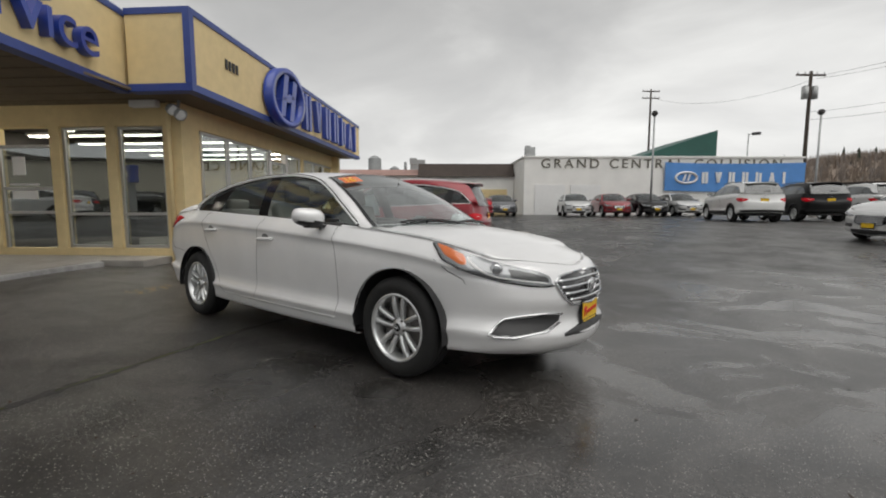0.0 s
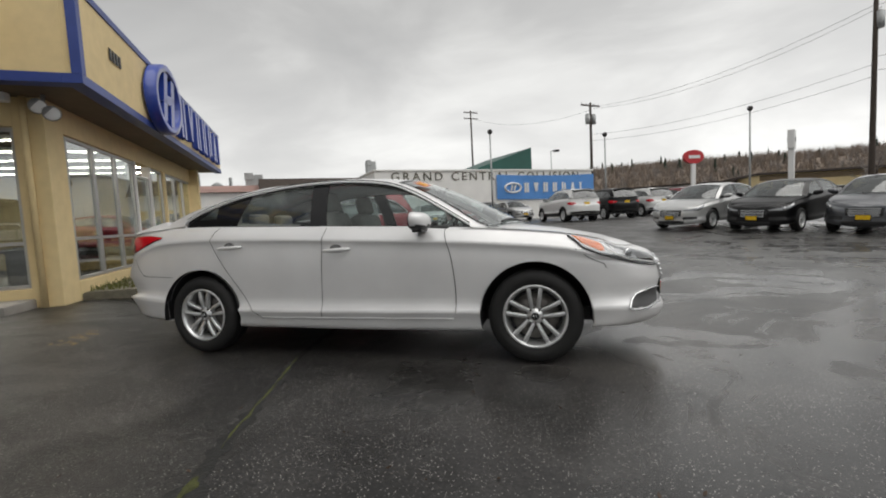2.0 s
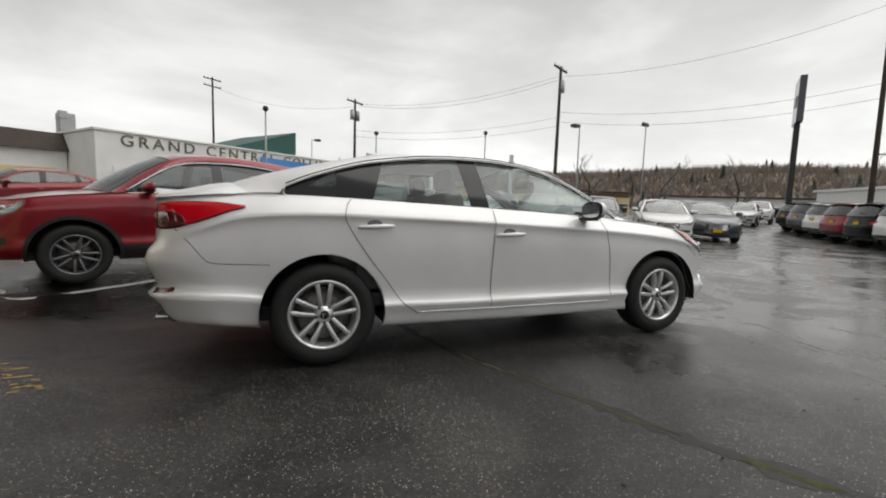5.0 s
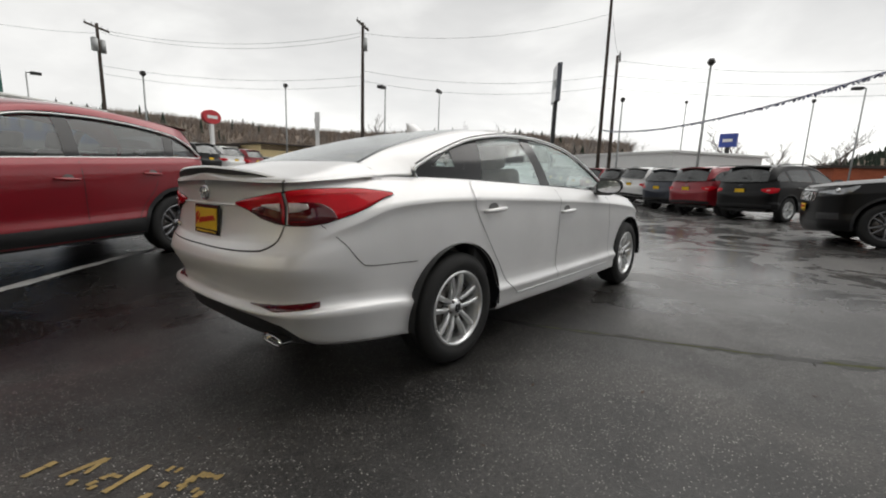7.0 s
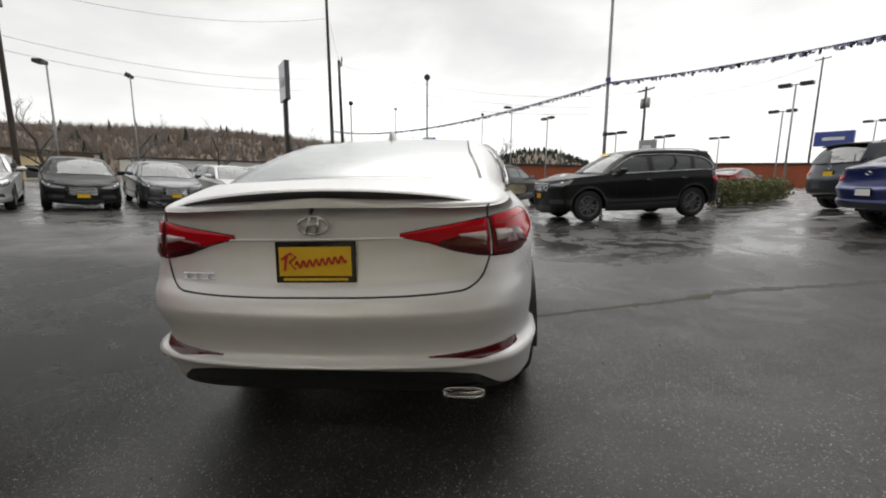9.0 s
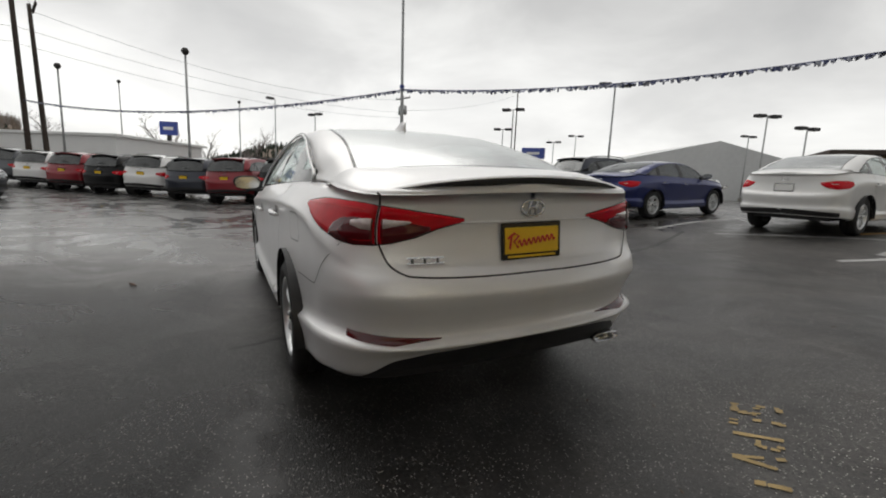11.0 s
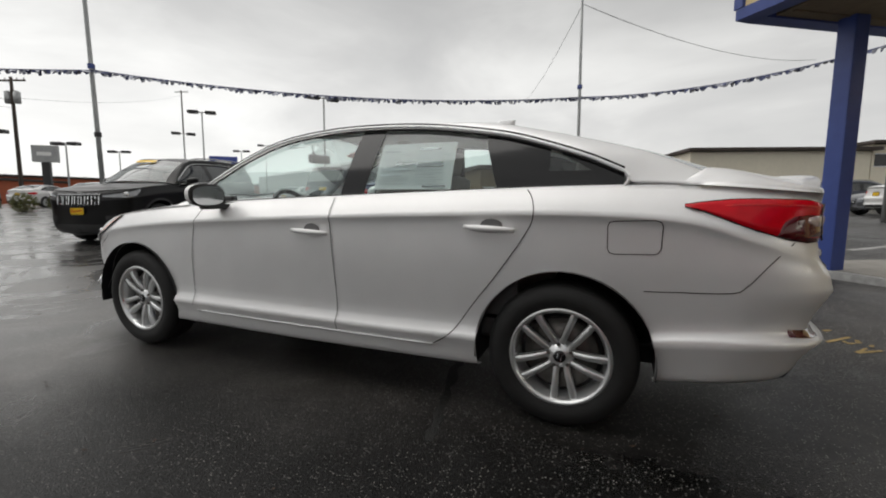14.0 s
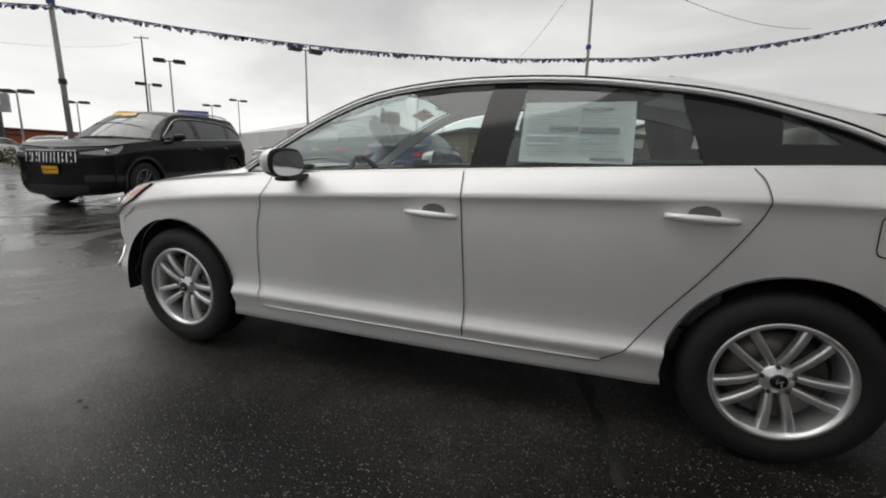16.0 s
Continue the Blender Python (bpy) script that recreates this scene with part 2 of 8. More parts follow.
    bp = n.new("ShaderNodeBump")
    bp.inputs["Distance"].default_value = 0.006
    l.new(ramp(math_("MAXIMUM", pud, math_("MULTIPLY", wet, 0.9)), 0.0, 1.0, 0.50, 0.05), bp.inputs["Strength"])
    hgt = math_("ADD", noise_tex(70, 5, 0.7), math_("MULTIPLY", stone_shape, 0.5))
    l.new(hgt, bp.inputs["Height"])
    l.new(bp.outputs["Normal"], b.inputs["Normal"])
    return m


M_ASPHALT = asphalt_material()
M_SILVER = car_paint("silver_paint", (0.80, 0.80, 0.80), 0.32, 0.40, 0.42)
M_RED = car_paint("red_paint", (0.24, 0.005, 0.014), 0.2, 0.3)
M_BLACK = car_paint("black_paint", (0.004, 0.004, 0.0045), 0.0, 0.3, 0.12)
M_WHITE = car_paint("white_paint", (0.78, 0.78, 0.77), 0.0, 0.35)
M_GREY = car_paint("grey_paint", (0.10, 0.105, 0.115), 0.5, 0.3)
M_BLUE = car_paint("blue_paint", (0.015, 0.025, 0.13), 0.4, 0.3)
M_CHAMP = car_paint("champagne_paint", (0.58, 0.585, 0.58), 0.4, 0.3)
M_SLATE = car_paint("slate_paint", (0.03, 0.035, 0.05), 0.4, 0.3)
M_GLASS = glass("car_glass", (0.84, 0.92, 0.905), 0.0, 0.15, 2.2, 0.80)
M_REARGLASS = glass("rear_glass", (0.24, 0.27, 0.27), 0.24, 0.30, 1.5, 0.85)
M_SIDE = glass("side_glass", (0.78, 0.86, 0.845), 0.0, 0.09, 3.4, 0.50)
M_SCREEN = glass("screen_glass", (0.34, 0.39, 0.39), 0.0, 0.10, 3.0, 0.60)
M_TINT = glass("tinted_glass", (0.10, 0.11, 0.11))
M_PANE = glass("shop_glass", (0.62, 0.66, 0.66), 0.0, 0.2)
M_LENS = glass("clear_lens", (0.9, 0.9, 0.9), 0.02, 0.06)
M_RUBBER = simple("tyre_rubber", (0.010, 0.010, 0.010), 0.7, scale=30, var=0.25, bump=0.25, bscale=120)
M_TRIM = simple("black_plastic", (0.018, 0.018, 0.019), 0.42, scale=40, var=0.2, bump=0.1, bscale=300)
M_GLOSSBLACK = simple("gloss_black", (0.012, 0.012, 0.013), 0.12, scale=20, var=0.1)
M_CHROME = simple("chrome", (0.72, 0.73, 0.74), 0.12, 1.0, var=0.03)
M_ALLOY = simple("alloy_wheel", (0.70, 0.71, 0.71), 0.28, 0.75, scale=25, var=0.08)
M_BEAD = simple("satin_bead", (0.86, 0.87, 0.87), 0.3, 0.25, var=0.03)
M_DISC = simple("brake_steel", (0.16, 0.15, 0.14), 0.45, 0.8, scale=40, var=0.3)
M_TAIL = simple("red_lens", (0.52, 0.004, 0.012), 0.10, coat=0.0, scale=30, var=0.15, spec=0.28)
M_TAILBRIGHT = simple("bright_red_lens", (0.75, 0.02, 0.02), 0.12, coat=0.6, scale=30, var=0.15)
M_TAILDARK = simple("dark_red_lens", (0.085, 0.003, 0.006), 0.10, coat=0.6, scale=30, var=0.15)
M_CLEAR = simple("pale_lens", (0.58, 0.50, 0.49), 0.12, 0.2, coat=0.8, scale=60, var=0.3)
M_AMBER = simple("amber_lens", (0.75, 0.16, 0.015), 0.12, coat=0.6, scale=40, var=0.2)
M_LAMPGREY = simple("lamp_reflector", (0.32, 0.33, 0.34), 0.18, 0.7, scale=30, var=0.3)
M_YELLOW = simple("plate_yellow", (0.80, 0.50, 0.01), 0.4, scale=20, var=0.05)
M_PLATERED = simple("plate_red", (0.55, 0.03, 0.015), 0.4, scale=20, var=0.05)
M_SEAT = simple("grey_cloth", (0.30, 0.29, 0.27), 0.85, scale=30, var=0.15, bump=0.3, bscale=400)
M_DASH = simple("dash_plastic", (0.06, 0.06, 0.06), 0.6, scale=30, var=0.2, bump=0.1, bscale=300)
M_PAPER = simple("paper", (0.92, 0.96, 0.96), 0.7, scale=10, var=0.04)
M_PRINT = simple("paper_print", (0.68, 0.73, 0.75), 0.7, scale=50, var=0.2)
M_PALECREAM = simple("pale_cream_metal", (0.80, 0.74, 0.60), 0.6, scale=3, var=0.06)
M_MOSSCONC = simple("mossy_concrete", (0.15, 0.14, 0.105), 0.85, scale=9, var=0.4, bump=0.5, bscale=50)
M_RECESS_SHADE = simple("handle_recess", (0.16, 0.16, 0.16), 0.5, scale=20, var=0.1)
M_CREAM = simple("cream_stucco", (0.74, 0.59, 0.32), 0.75, scale=6, var=0.10, bump=0.35, bscale=90)
M_BLUETRIM = simple("blue_trim", (0.035, 0.065, 0.26), 0.4, scale=10, var=0.15)
M_SIGNBLUE = simple("sign_blue", (0.022, 0.055, 0.33), 0.3, coat=0.3, scale=10, var=0.1)
M_SOFFIT = simple("soffit_boards", (0.16, 0.125, 0.085), 0.8, scale=10, var=0.2, bump=0.2, bscale=60)
M_CONC = simple("concrete", (0.30, 0.285, 0.26), 0.7, scale=5, var=0.25, bump=0.35, bscale=60)
M_WHITEWALL = simple("white_wall", (0.84, 0.83, 0.80), 0.8, scale=1.2, var=0.08, bump=0.2, bscale=20)
M_ALU = simple("aluminium_frame", (0.46, 0.46, 0.45), 0.4, 0.6, scale=20, var=0.1)
M_WOODPOLE = simple("creosote_wood", (0.055, 0.042, 0.033), 0.85, scale=8, var=0.35, bump=0.5, bscale=40)
M_GALV = simple("galvanised_steel", (0.38, 0.39, 0.39), 0.5, 0.5, scale=6, var=0.2)
M_ROOFBROWN = simple("brown_roofing", (0.055, 0.042, 0.035), 0.85, scale=3, var=0.25, bump=0.4, bscale=12)
M_GREEN = simple("green_siding", (0.012, 0.075, 0.06), 0.5, scale=3, var=0.12)
M_GREYWALL = simple("grey_metal_wall", (0.64, 0.65, 0.65), 0.6, scale=2, var=0.08)
M_BROWNWALL = simple("brown_wall", (0.20, 0.145, 0.085), 0.8, scale=3, var=0.15)
M_ORANGE = simple("orange_fence", (0.38, 0.10, 0.045), 0.8, scale=3, var=0.2)
M_ROADPAINT = simple("worn_yellow_paint", (0.29, 0.205, 0.075), 0.6, scale=25, var=0.45, bump=0.3, bscale=80)
M_LINEWHITE = simple("worn_white_paint", (0.34, 0.34, 0.335), 0.6, scale=12, var=0.35, bump=0.3, bscale=80)
M_BARK = simple("bark", (0.075, 0.06, 0.05), 0.9, scale=12, var=0.3, bump=0.5, bscale=40)
M_LEAF = simple("hedge_leaf", (0.10, 0.105, 0.026), 0.7, scale=14, var=0.45)
M_CONIFER = simple("conifer", (0.022, 0.035, 0.022), 0.9, scale=3, var=0.5)
# brush and twigs lightened: distance haze is mixed into their colour
M_BRUSH = simple("hazy_winter_brush", (0.25, 0.20, 0.16), 0.95, scale=2, var=0.4)
M_TWIG = simple("hazy_bare_twigs", (0.25, 0.225, 0.21), 0.95, scale=6, var=0.25)
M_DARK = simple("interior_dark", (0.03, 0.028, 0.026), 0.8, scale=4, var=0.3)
M_SIGNWHITE = simple("sign_white", (0.80, 0.80, 0.79), 0.45, scale=5, var=0.04)
M_SIGNRED = simple("sign_red", (0.50, 0.02, 0.03), 0.45, scale=5, var=0.08)
M_BANNER = simple("banner_blue", (0.085, 0.26, 0.62), 0.6, scale=2, var=0.10, bump=0.2, bscale=3)
M_TUBE = glowing("fluorescent_tube", (1.0, 0.93, 0.80), 12.0)


# ---- building helpers ----
def link_mesh(name, bm, mat, parent=None, label="", smooth=False):
    me = bpy.data.meshes.new(name)
    bm.to_mesh(me)
    bm.free()
    for mm in (mat if isinstance(mat, (list, tuple)) else [mat]):
        me.materials.append(mm)
    if smooth:
        for p in me.polygons:
            p.use_smooth = True
    ob = new(name, me)
    if parent is not None:
        ob.parent = parent
    if label:
        ob["label"] = label
    return ob


def part(name, bm, mat, parent, label="", smooth=False):
    return link_mesh(name, bm, mat, parent, label, smooth)


def root(name, m=None):
    e = new(name)
    e.empty_display_size = 0.2
    if m is not None:
        e.matrix_world = m
    return e


def box(bm, x0, x1, y0, y1, z0, z1, bev=0.0, m=None):
    r = bmesh.ops.create_cube(bm, size=1.0)
    vs = r["verts"]
    mat = Matrix.Translation(((x0 + x1) / 2, (y0 + y1) / 2, (z0 + z1) / 2)) @ Matrix.Diagonal((x1 - x0, y1 - y0, z1 - z0, 1))
    bmesh.ops.transform(bm, matrix=mat, verts=vs)
    if bev > 0:
        es = list({e for v in vs for e in v.link_edges})
        rb = bmesh.ops.bevel(bm, geom=es, offset=bev, segments=2, affect="EDGES", profile=0.6)
        vs = list({v for f in rb["faces"] for v in f.verts} | {v for v in vs if v.is_valid})
    if m is not None:
        bmesh.ops.transform(bm, matrix=m, verts=[v for v in vs if v.is_valid])
    return vs


def cyl(bm, a, b, r0, r1=None, seg=12, cap=True):
    """A tapered rod from a to b."""
    a, b = Vector(a), Vector(b)
    r1 = r0 if r1 is None else r1
    d = b - a
    mat = Matrix.Translation((a + b) / 2) @ d.to_track_quat("Z", "Y").to_matrix().to_4x4()
    return bmesh.ops.create_cone(bm, cap_ends=cap, segments=seg, radius1=r0, radius2=r1, depth=d.length, matrix=mat)["verts"]


def tube(bm, pts, r, seg=6):
    """A round rod that follows points."""
    pts = [Vector(p) for p in pts]
    rings = []
    for k, p in enumerate(pts):
        d = (pts[min(k + 1, len(pts) - 1)] - pts[max(k - 1, 0)]).normalized()
        q = d.to_track_quat("Z", "Y")
        rr = r(k / max(1, len(pts) - 1)) if callable(r) else r
        rings.append([bm.verts.new(p + q @ Vector((rr * math.cos(2 * math.pi * s / seg), rr * math.sin(2 * math.pi * s / seg), 0))) for s in range(seg)])
    for a, b in zip(rings, rings[1:]):
        for s in range(seg):
            bm.faces.new((a[s], a[(s + 1) % seg], b[(s + 1) % seg], b[s]))
    bm.faces.new(rings[0][::-1])
    bm.faces.new(rings[-1])


def grid_faces(bm, pts, flip=False):
    """Quads over a grid of points (rows of columns); returns the vertices."""
    vs = [[bm.verts.new(p) for p in row] for row in pts]
    for a, b in zip(vs, vs[1:]):
        for k in range(len(a) - 1):
            q = (a[k], a[k + 1], b[k + 1], b[k])
            try:
                bm.faces.new(q[::-1] if flip else q)
            except ValueError:
                pass
    return vs


def text_mesh(name, body, size, mat, parent, m, extrude=0.02, label="", spacing=1.0, shear=0.0):
    cu = bpy.data.curves.new(name, "FONT")
    cu.body, cu.size, cu.extrude, cu.align_x = body, size, extrude, "LEFT"
    cu.space_character, cu.shear = spacing, shear
    tmp = bpy.data.objects.new(name + "_tmp", cu)
    scene.collection.objects.link(tmp)
    me = bpy.data.meshes.new_from_object(tmp.evaluated_get(bpy.context.evaluated_depsgraph_get()))
    bpy.data.objects.remove(tmp)
    me.materials.clear()
    me.materials.append(mat)
    ob = new(name, me)
    ob.parent = parent
    ob.matrix_local = m
    if label:
        ob["label"] = label
    return ob


def smooth01(a, b, v):
    t = min(1.0, max(0.0, (v - a) / (b - a)))
    return t * t * (3 - 2 * t)


def ground_z(x, y):
    """Height of the lot: a cross fall under the car, an apron rising to the showroom, a rise towards the far lanes."""
    yy = max(y, -12.0)
    z = 0.0035 * max(-10.0, min(10.0, x)) - 0.0332 * yy * (1 - smooth01(1.0, 4.0, y))
    z += 0.07 * smooth01(1.6, 4.0, y) * smooth01(-3.0, 1.0, -x) + 0.5 * smooth01(6, 19, y)
    u = (x + 4.12) * 0.8406 + (y - 0.36) * 0.5417
    z += 0.17 * smooth01(5.0, 9.0, -y) * smooth01(14, 6, x)
    return z + 0.15 * smooth01(-1.1, 0.5, -u) * smooth01(-5, -1, y)


# ---- ground ----
def make_ground():
    def axis():
        a = [0.0]
        step = 0.35
        while a[-1] < 900:
            a.append(a[-1] + step)
            if a[-1] > 9:
                step *= 1.16
        return [-v for v in a[:0:-1]] + a

    xs, ys = axis(), axis()
    bm = bmesh.new()
    grid_faces(bm, [[(x, y, ground_z(x, y)) for x in xs] for y in ys])
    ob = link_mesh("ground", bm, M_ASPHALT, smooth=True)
    tagged(ob, "wet worn dark asphalt of the car lot", "ground", kind="structure")


make_ground()


# ---- vehicles ----
def catmull(P, sub, mirror=False):
    """A smooth curve through control points, sub steps a span."""
    P = np.asarray(P, float)
    first, last = 2 * P[0] - P[1], 2 * P[-1] - P[-2]
    if mirror:
        first, last = P[1] * (1, -1, 1), P[-2] * (1, -1, 1)
    Q = np.vstack([first, P, last])
    out = []
    for k in range(1, len(Q) - 2):
        a, b, c, d = Q[k - 1], Q[k], Q[k + 1], Q[k + 2]
        for s in range(sub):
            t = s / sub
            out.append(0.5 * (2 * b + (c - a) * t + (2 * a - 5 * b + 4 * c - d) * t * t + (3 * b - a - 3 * c + d) * t**3))
    out.append(Q[-2])
    return np.array(out)


SEDAN = dict(
    shoulder=True, wb=2.805, wheel_r=0.335, arch=0.386, track=0.80,
    mid_x=(-1.85, -1.4, -0.7, 0.0, 0.7, 1.2, 1.6, 1.85),
    rings=[
        (0.84, -2.33, 2.22, ((0, .345), (4, .335), (6, .235), (8, .225), (10, .23), (12, .25), (16, .20))),
        (0.900, -2.40, 2.30, ((0, .355), (3, .335), (5, .305), (6, .26), (8, .245), (10, .25), (12, .27), (13, .25), (16, .19))),
        (0.922, -2.43, 2.345, ((0, .41), (3, .39), (5, .36), (8, .32), (10, .32), (12, .32), (13, .29), (16, .24))),
        (0.928, -2.468, 2.36, ((0, .462), (3, .480), (5, .455), (6, .37), (8, .36), (10, .36), (12, .38), (16, .32))),
        (0.898, -2.450, 2.355, ((0, .525), (3, .54), (5, .515), (6, .46), (8, .43), (10, .45), (12, .46), (16, .42))),
        (0.908, -2.490, 2.365, ((0, .655), (3, .668), (5, .64), (8, .60), (12, .58), (16, .52))),
        (0.922, -2.482, 2.35, ((0, .705), (3, .73), (5, .76), (8, .76), (12, .68), (16, .60))),
        (0.933, -2.437, 2.325, ((0, .76), (3, .79), (4, .84), (5, .91), (6, .93), (7, .915), (8, .89), (9, .86), (10, .83), (11, .80), (12, .755), (16, .66))),
        (0.900, -2.415, 2.295, ((0, .90), (3, .94), (5, 1.00), (6, 1.005), (7, .98), (8, .955), (9, .925), (10, .89), (11, .855), (12, .81), (16, .71))),
        (0.868, -2.43, 2.235, ((0, 1.07), (3, 1.075), (4, 1.100), (5, 1.117), (6, 1.090), (7, 1.06), (8, 1.03), (9, .995), (10, .96), (11, .915), (12, .865), (13, .81), (16, .75))),
    ],
    hood=((0.8, 1.0), (1.2, 1.005), (1.6, .95), (1.9, .885), (2.1, .82), (2.235, .75)),
    trunk=((-2.45, 1.10), (-2.3, 1.135), (-2.1, 1.163), (-2.0, 1.178), (-1.7, 1.19)),
    upper=((-1.86, None), (-1.645, 1.125), (-1.46, 1.213), (-1.16, 1.308), (-.90, 1.356), (-.63, 1.388), (-.33, 1.40), (-.03, 1.39), (.28, 1.343), (.50, 1.256), (.71, 1.139), (.95, .99), (1.07, None)),
    edge=((-1.94, .64, 1.151), (-1.73, .61, 1.238), (-1.48, .585, 1.310), (-1.22, .568, 1.372), (-.96, .56, 1.420), (-.65, .58, 1.432), (-.33, .58, 1.443), (0, .578, 1.43), (.33, .605, 1.374), (.56, .648, 1.280), (.77, .695, 1.160), (.97, .750, 1.030), (1.08, .795, .980)),
    rear_c=((-2.05, 1.180), (-1.82, 1.252), (-1.56, 1.322), (-1.28, 1.388), (-1.02, 1.432)),
    roof_c=((-1.02, 1.43), (-.68, 1.465), (-.33, 1.477), (0, 1.472), (.36, 1.44)),
    wind_c=((.36, 1.44), (.62, 1.345), (.86, 1.238), (1.10, 1.115), (1.30, 1.005)),
    pillars=((-1.29, -1.15, .05), (-.30, -.13, -.05)),
)

SUV = dict(
    wb=2.68, wheel_r=0.355, arch=0.42, track=0.80,
    mid_x=(-1.75, -1.34, -0.7, 0.0, 0.7, 1.12, 1.5, 1.75),
    rings=[
        (0.82, -2.10, 2.05, ((0, .40), (4, .38), (6, .30), (8, .28), (10, .30), (12, .32), (16, .26))),
        (0.885, -2.16, 2.13, ((0, .42), (3, .40), (6, .33), (8, .30), (10, .33), (12, .34), (16, .25))),
        (0.915, -2.20, 2.18, ((0, .48), (3, .47), (6, .42), (8, .39), (10, .42), (12, .42), (16, .32))),
        (0.920, -2.215, 2.195, ((0, .53), (3, .53), (6, .50), (8, .47), (10, .48), (12, .48), (16, .40))),
        (0.905, -2.22, 2.20, ((0, .60), (3, .60), (6, .58), (8, .55), (10, .56), (12, .56), (16, .50))),
        (0.915, -2.225, 2.205, ((0, .70), (5, .72), (8, .70), (12, .68), (16, .62))),
        (0.925, -2.215, 2.19, ((0, .80), (5, .88), (8, .86), (12, .80), (16, .72))),
        (0.925, -2.17, 2.165, ((0, .88), (4, .96), (5, 1.01), (6, 1.02), (8, .97), (10, .93), (12, .88), (16, .80))),
        (0.905, -2.14, 2.12, ((0, 1.02), (4, 1.08), (6, 1.10), (8, 1.06), (10, 1.01), (12, .95), (16, .87))),
        (0.870, -2.12, 2.05, ((0, 1.14), (4, 1.17), (6, 1.17), (8, 1.13), (10, 1.08), (12, 1.01), (16, .93))),
    ],
    hood=((0.7, 1.10), (1.1, 1.115), (1.5, 1.075), (1.8, 1.02), (2.05, .93)),
    trunk=((-2.2, 1.14), (-1.7, 1.17)),
    upper=((-2.0, None), (-1.86, 1.24), (-1.70, 1.36), (-1.48, 1.45), (-1.1, 1.505), (-.7, 1.53), (-.3, 1.53), (0, 1.515), (.24, 1.465), (.42, 1.38), (.60, 1.27), (.82, 1.12), (.95, None)),
    edge=((-2.07, .70, 1.16), (-2.00, .68, 1.27), (-1.93, .655, 1.38), (-1.84, .63, 1.49), (-1.70, .60, 1.575), (-1.1, .60, 1.625), (-.5, .60, 1.635), (0, .595, 1.605), (.28, .59, 1.545), (.47, .61, 1.45), (.66, .645, 1.33), (.86, .70, 1.18), (.98, .75, 1.10)),
    rear_c=((-2.16, 1.15), (-2.09, 1.27), (-2.02, 1.39), (-1.94, 1.52), (-1.84, 1.625)),
    roof_c=((-1.84, 1.625), (-1.1, 1.675), (-.5, 1.685), (0, 1.665), (.34, 1.61)),
    wind_c=((.34, 1.61), (.57, 1.50), (.78, 1.38), (1.0, 1.245), (1.18, 1.115)),
    pillars=((-1.36, -1.24, -.10), (-.30, -.16, -.03)),
)


def scaled(shape, sx=1.0, sy=1.0, sz=1.0, wheel=None):
    """The same kind of body at other lengths, widths and heights."""
    s = dict(shape)
    s["wb"] = shape["wb"] * sx
    s["mid_x"] = tuple(v * sx for v in shape["mid_x"])
    s["rings"] = [(w * sy, a * sx, b * sx, tuple((i, z * sz) for i, z in zs)) for w, a, b, zs in shape["rings"]]
    for key in ("hood", "trunk", "rear_c", "roof_c", "wind_c"):
        s[key] = tuple((x * sx, z * sz) for x, z in shape[key])
    s["upper"] = tuple((x * sx, None if z is None else z * sz) for x, z in shape["upper"])
    s["edge"] = tuple((x * sx, y * sy, z * sz) for x, y, z in shape["edge"])
    s["pillars"] = tuple(tuple(v * sx for v in p) for p in shape["pillars"])
    s["track"] = shape["track"] * sy
    if wheel:
        s["arch"] = shape["arch"] * wheel / shape["wheel_r"]
        s["wheel_r"] = wheel
    return s


PLAN_Y = (0, .36, .62, .82, .945, .972, .990, 1.0, 1.0, .997, .985, .960, .925, .80, .55, .28, 0)


